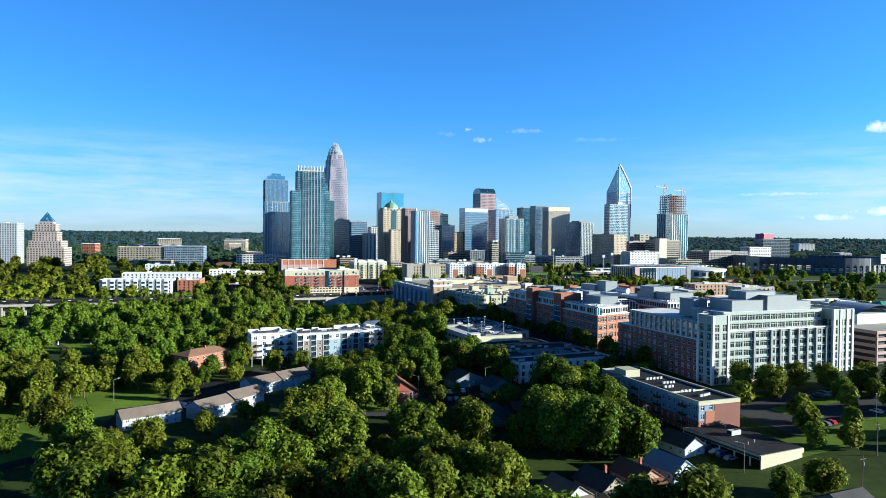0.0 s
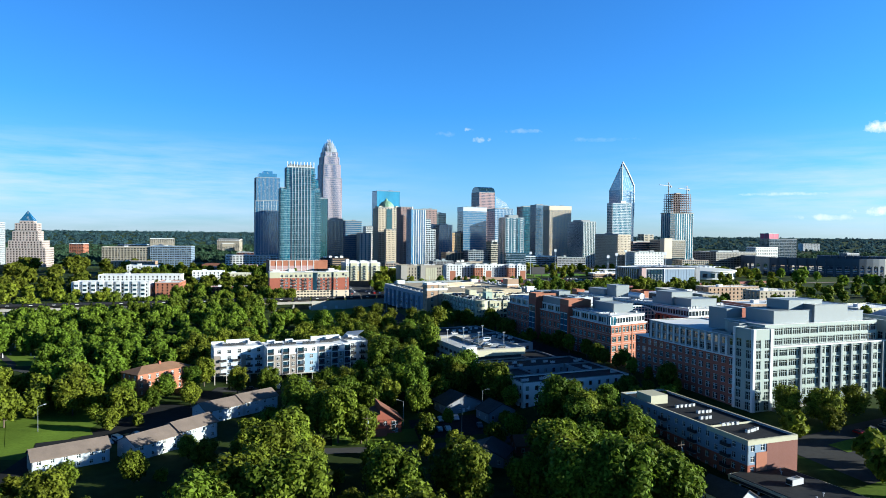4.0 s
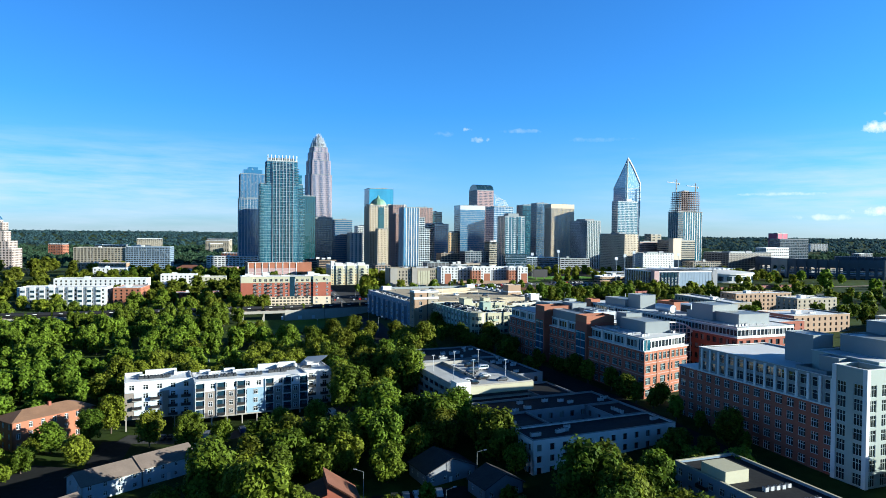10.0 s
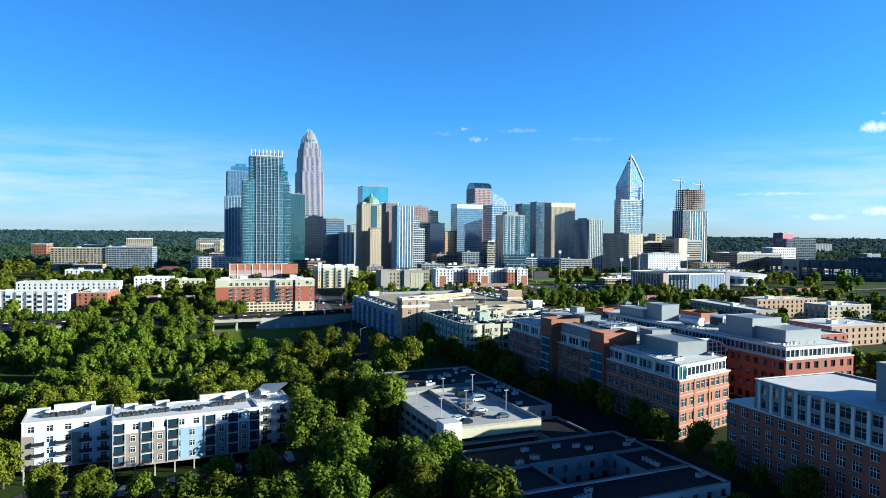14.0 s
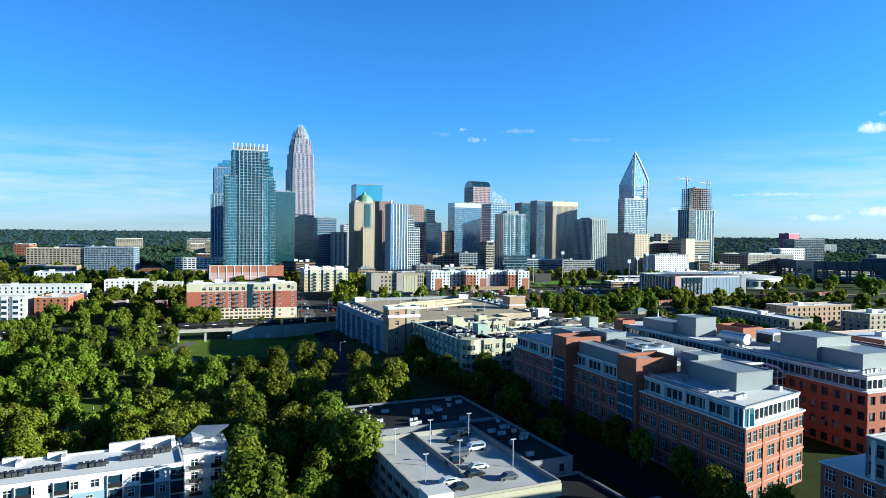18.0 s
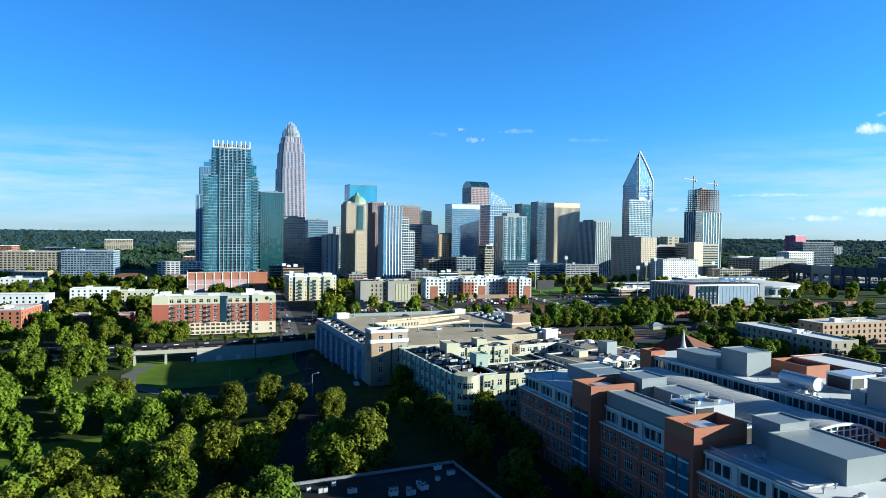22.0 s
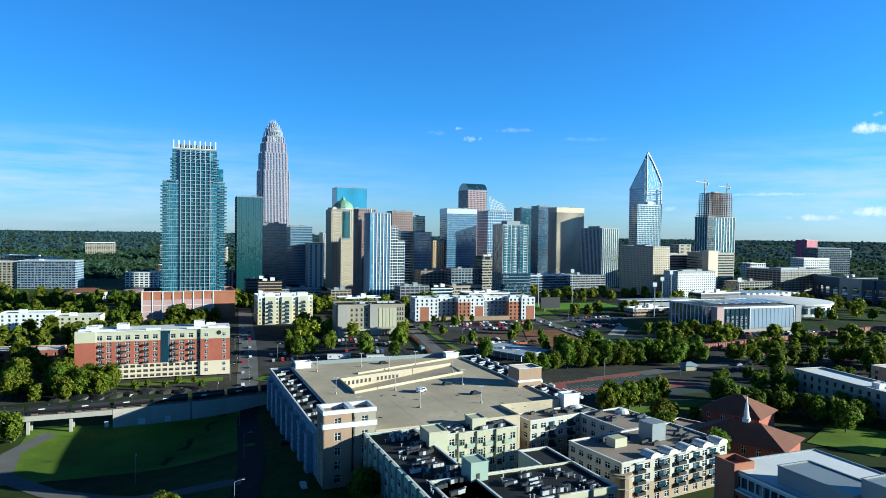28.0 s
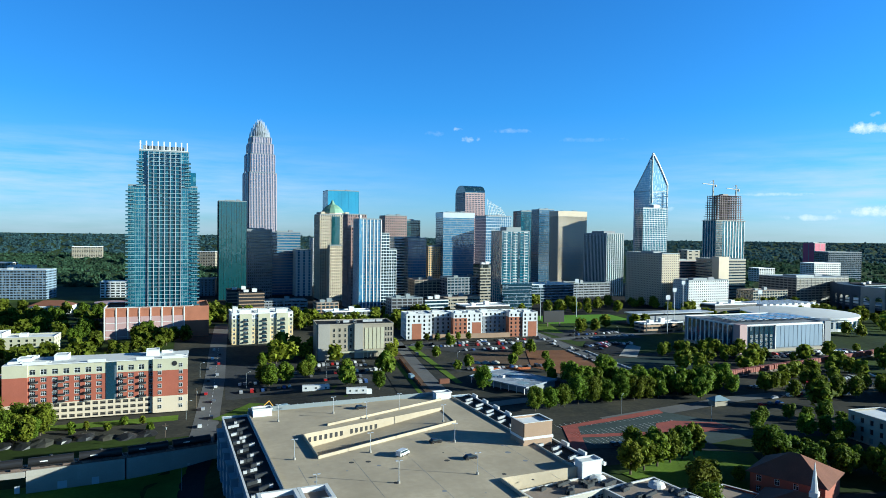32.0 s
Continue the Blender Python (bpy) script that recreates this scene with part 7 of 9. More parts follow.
lot("building_site", ((69, 851), (92, 822), (124, 840), (102, 917), (72, 913)), DIRT, 0.24, "bare red clay building site")
lot("building_site", ((30, 838), (68, 846), (71, 913), (26, 898)), BROWNSOIL, 0.22, "churned pale soil on a building site")
lot("building_site", ((4, 770), (7.5, 771), (-32, 940), (-40, 938)), BROWNSOIL, 0.21, "strip of dug-up earth beside a street")
lot("building_site", ((-12, 770), (3, 766), (-30, 900), (-42, 896)), TOWNGROUND, 0.19, "rutted gravel beside a dug-up street")
lot("lawn", ((19, 800), (23, 801), (-13, 925), (-18, 924)), GRASS, 0.22, "strip of grass along a street", "lawn")
lot("lawn", ((-1, 772), (1.5, 772), (-25, 880), (-28, 879)), GRASS, 0.26, "thin grass verge along a dug-up street", "lawn")
lot("car_park", ((-14, 918), (24, 900), (80, 921), (86, 956), (-4, 946)), LOT, 0.18, "car park before the flats")
lot("car_park", ((117, 926), (136, 896), (168, 960), (128, 962)), ASPHALT, 0.20, "dark car park beside the ball field")
lot("concrete_slab", ((138, 896), (150, 892), (166, 938), (159, 951)), CONCRETE, 0.23, "bare concrete slab of a cleared building")
lot("lawn", ((100, 1010), (84, 1056), (112, 1064), (116, 1004)), GRASS, 0.22, "green bank below the ball field", "lawn")
for o, d in ((-6.4, 0), (6.4, 0)):
    w = thing("bridge_parapet", 111 + o, 915, 10.2, 0, "low white concrete parapet of a road bridge", "wall", kind="structure")
    for k in range(9):
        part("panel", Build().bar((2.5 * k, -9.9 * k, 0.5), (2.5 * k + 2.4, -9.9 * k - 9.5, 0.5), 0.45), PAINT, w)
MULCH = material("red mulch", (0.30, 0.062, 0.042), 0.9, spread=0.3, big=0.2)
lot("car_park", ((66, 680), (74, 686), (123, 693), (156, 712), (147, 726), (120, 746), (68, 718)), BAYS, 0.20, "striped car park with red kerb islands")
lot("kerb_island", ((66, 716), (70, 714), (121, 742), (121, 749)), MULCH, 0.26, "red mulch island along the car park")
lot("kerb_island", ((112, 706), (121, 708), (146, 718), (141, 727), (120, 729)), MULCH, 0.25, "broad red mulch bed in the car park")
lot("kerb_island", ((72, 700), (112, 707), (120, 728), (112, 724), (108, 711), (72, 704)), MULCH, 0.27, "red mulch island between parking bays")
lot("kerb_island", ((66, 684), (72, 684), (74, 716), (67, 716)), MULCH, 0.24, "red mulch bed at the car park's edge")
patch("lawn", 92, 640, 46, 22, radians(36), GRASS, label="green lawn beside the church", category="lawn", lift=0.24)
patch("lawn", 152, 622, 24, 40, radians(-42), GRASS, label="green verge beside the church", category="lawn", lift=0.24)
patch("lawn", 100, 642, 32, 46, radians(-8), GRASS, label="sloping lawn between the church and the car park", category="lawn", lift=0.27)
# The dark floor colour laid here stands for shaded grass.
patch("lawn", 136, 640, 60, 60, radians(10), WOODLAND, label="rough grass toned dark for shade behind the church", category="lawn", lift=0.15)
patch("ball_field", 112, 1066, 100, 62, radians(16), TURF, label="bright green ball field", category="field", lift=0.2)
patch("infield", 186, 1072, 26, 20, radians(16), DIRT, label="red clay infield of the ball field", category="field", lift=0.3)
patch("car_park", 120, 960, 70, 60, radians(24), LOT, label="car park between the streets")
patch("sports_court", 130, 838, 72, 44, radians(19), COURT, label="dark green hard court beside a building site", lift=0.2)
patch("car_park", 226, 884, 120, 24, radians(20), LOT, label="car park before the screened garage")
patch("lawn", -92, 738, 30, 12, radians(70), GRASS, label="strip of rough grass by the railway", category="lawn", lift=0.2)
lines = Build()
for i in range(22):
    for r in (0, 11, 24):
        a, c = along(74, 688, 3 + i * 2.7, 1.5 + r, radians(24)), along(74, 688, 3.1 + i * 2.7, 8.5 + r, radians(24))
        lines.face([(a[0], a[1], 10.24), (a[0] + 0.14, a[1], 10.24), (c[0] + 0.14, c[1], 10.24), (c[0], c[1], 10.24)])
single("parking_lines", lines, PAINT, label="white painted parking bay lines", category="road marking", kind="structure")
lane = Build()
for pts in (((-96, 714), (-104, 740), (-131, 823), (-160, 910)),):
    for (ax, ay), (bx, by) in zip(pts, pts[1:]):
        n = int(math.hypot(bx - ax, by - ay) / 7)
        for i in range(n):
            f0, f1 = i / n, (i + 0.45) / n
            x0, y0, x1, y1 = ax + (bx - ax) * f0, ay + (by - ay) * f0, ax + (bx - ax) * f1, ay + (by - ay) * f1
            lane.face([(x0, y0, ground_z(x0, y0) + 0.17), (x0 + 0.25, y0, ground_z(x0, y0) + 0.17), (x1 + 0.25, y1, ground_z(x1, y1) + 0.17), (x1, y1, ground_z(x1, y1) + 0.17)])
single("lane_marks", lane, PAINT, label="white dashed lane marks", category="road marking", kind="structure")

# ---- cars ----
for a, e, c, v in ((22, 7.5, 3, False), (16, 12, 2, False), (19, 16, 0, False), (18, 25, 3, True), (9, 6, 2, False), (9, 10, 0, False), (22, 36, 2, False), (25, 32, 3, False), (15, 21, 2, False), (24, 28, 0, True), (26, 40, 2, False)):
    px, py = along(4, 361, a, e, NG_RZ)
    car(px, py, NG_Z, NG_RZ + random.Random(a * 7 + e).choice((0, 0.05, math.pi)), c, v, True, "cars on the near garage")
for a, e, c, v in ((49, 44, 0, True), (64, 52, 2, False), (68, 33, 2, False), (52, 103, 2, False)):
    px, py = along(-26, 567, a, e, radians(24))
    car(px, py, DG_Z, radians(24) + (0.6 if v else 0.1), c, v, True, "cars on the parking deck")
for i, (x, y, rz, n, step, fill) in enumerate(((-104, 790, radians(20), 24, 3.0, 0.55), (-110, 806, radians(20), 24, 3.0, 0.6), (-100, 826, radians(20), 22, 3.0, 0.5), (-80, 846, radians(20), 14, 3.0, 0.8),
        (24, 838, radians(17), 20, 3.0, 0.6), (122, 972, radians(24), 20, 3.0, 0.7), (118, 990, radians(24), 18, 3.0, 0.6), (232, 892, radians(20), 36, 3.0, 0.8), (10, 940, radians(20), 26, 3.2, 0.5),
        (84, 690, radians(17), 7, 3.0, 0.8), (190, 800, radians(22), 30, 3.6, 0.6), (150, 836, radians(19), 12, 3.2, 0.4), (-60, 936, radians(20), 14, 3.4, 0.5))):
    parked(x, y, rz, n, step, 50 + i, fill)
for i, (x, y, rz, n, step, fill, turn) in enumerate(((2, 922, radians(18), 24, 3.0, 0.6, 1.57), (16, 936, radians(12), 20, 3.2, 0.5, 1.57), (24, 908, radians(20), 16, 3.0, 0.4, 1.57), (-70, 786, radians(20), 16, 3.2, 0.4, 1.57),
        (122, 932, radians(48), 11, 3.0, 0.8, 1.57), (130, 922, radians(62), 12, 3.0, 0.8, 1.57), (140, 946, radians(8), 8, 3.0, 0.7, 1.57), (178, 760, radians(24), 30, 6.2, 0.6, 0.0), (186, 773, radians(24), 30, 6.2, 0.6, 0.0),
        (98, 968, radians(-76), 12, 11.0, 0.6, 0.0), (90, 975, radians(-76), 12, 11.0, 0.5, 0.0), (-70, 908, radians(20), 24, 7.5, 0.4, 0.0), (232, 900, radians(20), 34, 3.0, 0.7, 1.57), (-52, 826, radians(20), 9, 3.0, 0.9, 1.57), (10, 800, radians(102), 12, 9.0, 0.3, 0.0))):
    parked(x, y, rz, n, step, 250 + i, fill, turn=turn)
parked(-104, 352, radians(10), 9, 3.0, 70, 0.8, near=True)
parked(-78, 358, radians(27), 14, 3.0, 71, 0.7, near=True)
parked(-12, 292, radians(12), 8, 3.0, 72, 0.6, near=True)
parked(-12, 303, radians(12), 6, 3.0, 73, 0.5, near=True)
parked(122, 246, radians(23), 16, 3.0, 74, 0.55)
parked(134, 276, radians(23), 12, 3.0, 75, 0.6)
parked(-122, 268, radians(55), 6, 3.4, 76, 0.5, near=True)
parked(86, 222, radians(115), 6, 3.2, 77, 0.8, near=True)
parked(-30, 560, radians(112), 10, 7.0, 78, 0.35, turn=0.0)
for i, y in enumerate(range(730, 910, 14)):
    x = -101 - (y - 727) * 0.325
    car(x + (2.5 if i % 2 else -2.5), y, ground_z(x, y) + 0.14, radians(108), (0, 2, 1, 3, 4)[i % 5], False, False, "cars in the street")

far = Build()
for x, y, z, rz, colour, body, glass in FAR_CARS:
    c, s = math.cos(rz), math.sin(rz)
    for me, m in ((body, colour), (glass, len(CAR_PAINTS))):
        k = len(far.v)
        far.v += [(x + c * v.co.x - s * v.co.y, y + s * v.co.x + c * v.co.y, z + v.co.z) for v in me.vertices]
        far.f += [tuple(i + k for i in f.vertices) for f in me.polygons]
        far.m += [m] * len(me.polygons)
single("parked_cars", far, (*CAR_PAINTS, GLASS_DARK), label="many cars in far car parks and streets", category="cars", kind="stuff")

# ---- houses ----
PALEWALL = material("pale blue-white siding", (0.45, 0.51, 0.55), 0.8, spread=0.08)
house("house", -124, 243, 21, 9, 4.6, 2.4, radians(42), PALEWALL, SHINGLE, "pale two-storey terrace with brown shingle roof", storeys=2)
house("house", -100, 257, 16, 10, 5.0, 2.4, radians(60), PALEWALL, SHINGLE, "pale blue terrace house with brown shingle roof", storeys=2)
house("house", -92.0, 271, 15, 10, 5.6, 2.4, radians(60), PALEWALL, SHINGLE, "pale blue terrace house with stepped brown roof", storeys=2)
house("house", -94, 298, 16, 10, 5.0, 2.4, radians(52), PALEWALL, SHINGLE, "pale terrace house with brown roof and balconies", storeys=2)
house("house", -84.1, 310.7, 16, 10, 5.4, 2.4, radians(52), PALEWALL, SHINGLE, "pale terrace house beside the white apartments", storeys=2)


def brick_lodge():
    ob = thing("house", -139.5, 336.3, None, radians(60), "orange brick three-storey flats with hipped brown roof", "house", "houses")
    walled(ob, 27, 12, 0, 3, 3.2, 3.6, 1.3, BRICK2, GLASS, roof=None, sides=(0, 1, 3))
    b = Build()
    hip(b, 0, 27, 0, 12, 9.6, 2.4)
    part("roof", b, material("orange-brown shingles", (0.25, 0.135, 0.08), 0.9, spread=0.2, big=0.2), ob)
    part("chimney", Build().box(14, 14.9, 5, 5.9, 10, 13), BRICK, ob)


def shed_house():
    ob = thing("house", -35, 287, None, radians(18), "brick house with two steep opposed brown shed roofs", "house", "houses")
    walled(ob, 16, 10, 0, 2, 2.7, 3.6, 1.2, BRICK, GLASS, roof=None, sides=(0, 1, 3))
    for x0, x1, lo, hi in ((-0.5, 8, 5.0, 8.0), (16.6, 8, 5.0, 10.8)):
        b = Build()
        b.face([(x0, -0.8, lo), (x1, -0.8, hi), (x1, 10.8, hi), (x0, 10.8, lo)] if x0 < x1 else [(x1, -0.8, hi), (x0, -0.8, lo), (x0, 10.8, lo), (x1, 10.8, hi)])
        b.face([(x0, -0.8, lo - 0.3), (x0, 10.8, lo - 0.3), (x1, 10.8, hi - 0.3), (x1, -0.8, hi - 0.3)])
        part("roof", b, REDROOF, ob)
    g = Build()
    for e in (0.0, 10.0):
        g.face([(8, e, 5), (16, e, 5), (8, e, 10.5)])
        g.face([(0, e, 5), (8, e, 5), (8, e, 7.7)])
    g.face([(8.02, 0, 7), (8.02, 0, 10.5), (8.02, 10, 10.5), (8.02, 10, 7)])
    part("gable", g, BRICK, ob)
    part("porch", Build().box(5, 10, -3, 0, 0, 3.2), BRICK, ob)
    part("tall_window", window_mesh(1.4, 3.6, "single", (PAINT, GLASS)), None, ob, at=(13, -0.02, 1.2))


brick_lodge()
shed_house()
house("house", 2, 262, 14, 10, 3.6, 3.0, radians(-20), GREYSTONE, DARKROOF, "shaded house with a dark shingle roof", along_x=False)
house("house", 20, 268, 12, 9, 3.4, 2.2, radians(10), BRICK, REDROOF, "small brick house with faded red roof")
house("house", -4, 310, 16, 11, 4.2, 3.2, radians(30), GREYSTONE, DARKROOF, "shaded dark-roofed house with pale gable trim", along_x=False)
house("house", 12, 300, 12, 9, 4.0, 3.0, radians(30), GREYSTONE, DARKROOF, "shaded dark-roofed bungalow under trees", along_x=False)
house("house", 62, 203, 9, 12, 3.6, 3.2, radians(30), PALEWALL, BLUEROOF, "pale bungalow with blue-grey metal roof", along_x=False, porch=True)
house("house", 50, 196, 9, 12, 3.4, 3.0, radians(30), TANBRICK, REDROOF, "bungalow with red-brown shingle roof and porch", along_x=False, porch=True, chimney=True)
house("house", 38, 188, 9, 12, 3.4, 3.2, radians(30), BEIGE, DARKROOF, "bungalow with dark roof and pale porch", along_x=False, porch=True, chimney=True)
house("house", 27, 182, 9, 11, 3.4, 3.0, radians(30), PALEWALL, SHINGLE, "bungalow with grey-brown roof under trees", along_x=False, porch=True)
house("house", 72, 224, 9, 12, 3.6, 3.0, radians(28), PALEWALL, DARKROOF, "house with slate-dark roof beside the flats", along_x=False)
house("house", 98, 178, 12, 10, 3.6, 2.6, radians(25), BEIGE, DARKROOF, "house with dark roof by the street")
house("house", 15, 168, 9, 12, 3.4, 3.0, radians(30), BEIGE, DARKROOF, "bungalow with dark roof under trees", along_x=False, chimney=True)


def church():
    ob = thing("church", 125, 614, 10, radians(-42), "red brick church with broad red-brown roofs and white spire", "church")
    walled(ob, 32, 22, 0, 1, 5.0, 5.0, 1.6, BRICK, GLASS, roof=None, sides=(0, 3), x0=-16, y0=-11)
    b = Build()
    hip(b, -16, 16, -11, 11, 5.0, 5.6, over=1.4)
    part("roof", b, REDROOF, ob)
    walled(ob, 23, 20, 0, 2, 3.6, 5.0, 1.6, BRICK, GLASS, roof=None, sides=(0, 3), x0=-24, y0=18)
    b = Build()
    hip(b, -24, -1, 18, 38, 7.2, 6.5, over=1.2)
    part("roof", b, REDROOF, ob)
    walled(ob, 12, 12, 0, 1, 4.4, 4.0, 1.4, BRICK, GLASS, x0=-28.2, y0=-8, roof=GRAVEL, parapet=0.8)
    part("link", Build().box(-8, 4, 11.4, 17.6, 0, 4.2), BRICK, ob)
    part("spire_base", Build().box(-1.2, 1.2, -1.2, 1.2, 8.4, 11.6), PAINT, ob)
    part("spire", Build().bar((0, 0, 11.6), (0, 0, 20.5), 1.1, n=8, r2=0.05), PAINT, ob, "slender white spire")


church()


# ---- railway ----
RAIL = ((-420, 540), (-330, 573), (-211, 622), (-150, 648), (-110, 668), (-80, 688), (0, 733), (80, 775), (156, 810), (380, 944), (600, 1040))


def rail_at(s):
    for (ax, ay), (bx, by) in zip(RAIL, RAIL[1:]):
        l = math.hypot(bx - ax, by - ay)
        if s <= l:
            return ax + (bx - ax) * s / l, ay + (by - ay) * s / l, math.atan2(by - ay, bx - ax)
        s -= l
    return bx, by, math.atan2(by - ay, bx - ax)


def rail_z(x):
    return 9.6 + 1.2 * smooth((x + 90) / 200)


def viaduct():
    ob = thing("railway_viaduct", 0, 0, 0, 0, "weathered concrete railway viaduct and retaining wall", "viaduct", kind="structure")
    s = 0.0
    for i in range(24):
        x, y, w = rail_at(s)
        x2, y2, w2 = rail_at(s + 16)
        if x > -70:
            break
        z = rail_z(x)
        part("deck_slab", Build().box(-0.05, math.hypot(x2 - x, y2 - y) + 0.05, -4.6, 4.6, -1.3, 0.0), CONCRETE, ob, at=(x, y, z), rz=w)
        part("kerb", Build().box(0, 16.05, -4.9, -4.5, -1.4, 0.7), CONCRETE, ob, at=(x, y, z), rz=w)
        if x > -150:
            part("retaining_wall", Build().box(-0.05, 16.05, -4.7, 4.7, -12, -1.3), CONCRETE, ob, at=(x, y, z), rz=w)
        else:
            for e in (-3.4, 3.0):
                part("column", Build().box(-0.6, 0.6, e - 0.5, e + 0.6, -12, -1.3), CONCRETE, ob, at=(x, y, z), rz=w)
        part("ballast", Build().box(0, 16.05, -4.2, 4.4, 0, 0.35), GRAVEL, ob, at=(x, y, z), rz=w)
        for e in (-2.6, 1.3):
            part("track", Build().box(0, 16.05, e - 0.06, e + 0.06, 0.35, 0.52).box(0, 16.05, e + 1.34, e + 1.46, 0.35, 0.52), STEEL, ob, at=(x, y, z), rz=w)
        s += 16
    for px, py, q, wd in ((-128, 656.0, 3.5, 3.0), (-118, 660.6, 3.2, 2.4), (-140, 650.4, 3.6, 1.6)):
        part("painted_patch", Build().box(0, wd, -4.78, -4.7, 3.0, 5.6), PALEWALL, ob, at=(px, py, 0.3), rz=radians(25), label="pale painted-over patch")


viaduct()
WAGON = {}


def wagon(s, red):
    x, y, w = rail_at(s)
    z = rail_z(x) + 0.5 if x < -70 else max(ground_z(x, y), 9.8) + 0.6
    if red not in WAGON:
        if red:
            near, far = [], []
            for i in range(8):
                a = -6.6 + i * 1.8
                near += [(a, -1.62), (a + 0.25, -1.62), (a + 0.25, -1.45), (a + 1.8, -1.45)] if i < 7 else [(a, -1.62), (a + 0.6, -1.62)]
                far += [(a, 1.62), (a + 0.25, 1.62), (a + 0.25, 1.45), (a + 1.8, 1.45)] if i < 7 else [(a, 1.62), (a + 0.6, 1.62)]
            b = Build().prism(near + far[::-1], 1.1, 4.0)
            body = b.mesh("body", material("rust-red wagon paint", (0.30, 0.075, 0.05), 0.7, spread=0.3, big=0.4))
        else:
            body = Build().bar((-7.2, 0, 2.4), (7.2, 0, 2.4), 1.5, n=16).mesh("tank", BLACK)
        frame = Build().box(-7.6, 7.6, -1.2, 1.2, 0.75, 1.05).mesh("frame", BLACK)
        bogie = Build().box(-1.3, 1.3, -1.1, 1.1, 0.0, 0.75).mesh("bogie", STEEL)
        WAGON[red] = (body, frame, bogie)
    ob = thing("wagon", x - math.sin(w) * -1.9, y + math.cos(w) * -1.9, z, w, "rust-red hopper wagon on the railway" if red else "black tank wagon on the viaduct", "train wagon", "train")
    part("body" if red else "tank", WAGON[red][0], None, ob)
    part("frame", WAGON[red][1], None, ob)
    for a in (-5, 5):
        part("bogie", WAGON[red][2], None, ob, at=(a, 0, 0))
    if not red:
        part("hatch", Build().lathe(((0.6, 3.8), (0.6, 4.3)), 10), BLACK, ob)
        part("white_mark", Build().box(-3.5, -1.0, -1.56, -1.45, 2.4, 2.8), PAINT, ob)


for i in range(24):
    wagon(20 + i * 16.2, False)
for i in range(26):
    wagon(565 + i * 14.6, True)
road_strip("rail_bed", ((-70, 694), (0, 733), (80, 775), (156, 810), (380, 944), (600, 1040)), 9, GRAVEL, lift=0.5, label="gravel railway bed", category="railway")

# ---- street furniture, poles and graves ----
for x, y, r in ((-80, 650, 0.3), (-62, 600, 0.3), (-48, 548, 0.3), (-96, 588, 1.9), (-20, 300, 3.0), (2, 288, 0.5), (10, 312, 0.2), (-116, 742, 0.4), (-140, 822, 0.4), (-104, 800, 1), (-60, 815, 2), (20, 850, 1),
                (100, 740, 1), (140, 730, 2), (150, 252, 1), (170, 268, 2), (120, 975, 1), (160, 985, 2), (-150, 285, 1), (86, 212, 3)):
    street_lamp(x, y, r)
for x, y, r in ((66, 248, 0.4), (28, 250, 0.4), (112, 196, 0.4), (50, 232, 0.5), (-108, 700, 0.2), (-118, 760, 0.2), (-30, 275, 0.3), (76, 268, 0.4), (132, 222, 0.4)):
    utility_pole(x, y, r)
stones = [Build().box(-0.35, 0.35, -0.12, 0.12, 0, 0.9).mesh("gravestone", WHITE), Build().box(-0.5, 0.5, -0.25, 0.25, 0, 0.35).box(-0.35, 0.35, -0.12, 0.12, 0.35, 1.3).mesh("gravestone", CONCRETE),
          Build().bar((0, 0, 0), (0, 0, 2.6), 0.4, n=4, r2=0.15).mesh("gravestone", WHITE)]
rng = random.Random(31)
for i in range(100):
    cx, cy, sx, sy = rng.choice(((-225, 415, 45, 20), (-290, 465, 45, 22), (-200, 345, 42, 14), (-110, 470, 30, 24)))
    x, y = cx + rng.uniform(-sx, sx), cy + rng.uniform(-sy, sy)
    single("gravestone", rng.choice(stones), None, x, y, ground_z(x, y), rng.gauss(0.35, 0.1), "pale stone grave marker on mown grass", "gravestone", "graves")

# ---- small things round the building sites ----
for x, y, l in ((-67, 782, 15), (-40, 768, 11)):
    t = thing("site_trailer", x, y, ground_z(x, y) + 0.15, radians(12), "white site office trailer with small windows", "trailer", "site trailers")
    part("body", Build().box(0, l, 0, 3.2, 0.6, 3.6), PAINT, t)
    part("skirt", Build().box(0.2, l - 0.2, 0.2, 3.0, 0, 0.6), BLACK, t)
    for i in range(3):
        part("window", window_mesh(1.0, 1.0, "single", (GREYMETAL, GLASS)), None, t, at=(2 + i * (l - 4) / 2, -0.01, 1.8))
ob = thing("bus_depot", 27, 803, 10, radians(-43), "flat depot roof patched in blue and white, on posts", "shed")
part("roof", Build().box(0, 41, 0, 30, 3.6, 4.1).ring(-0.2, 41.2, -0.2, 30.2, 4.1, 4.4, 0.5), PATCHED, ob)
part("wall", Build().box(6, 40, 3, 29, 0, 3.6), GREYSTONE, ob)
for a, e, w, d in ((6, 8, 9, 5), (19, 14, 7, 8), (30, 5, 6, 6), (28, 21, 9, 5), (10, 20, 6, 6)):
    part("roof_patch", Build().box(a, a + w, e, e + d, 4.1, 4.16), MEMBRANE if a % 2 else BLUEROOF, ob)
part("roof_box", Build().box(14, 17, 10, 12, 4.1, 5.3), WHITE, ob)
for i in range(8):
    part("post", Build().box(1 + i * 5.5, 1.3 + i * 5.5, 0.3, 0.6, 0, 3.6), PAINT, ob)
units(ob, ((8, 6, 5, 6, 1),), 4.1, 33, "vent", "roof_vent")
ob = thing("kiosk", 152, 756, 10, radians(20), "small blue hip-roofed kiosk", "kiosk")
b = Build()
hip(b, 0, 9, 0, 6, 3, 2.0)
part("roof", b, BLUEROOF, ob)
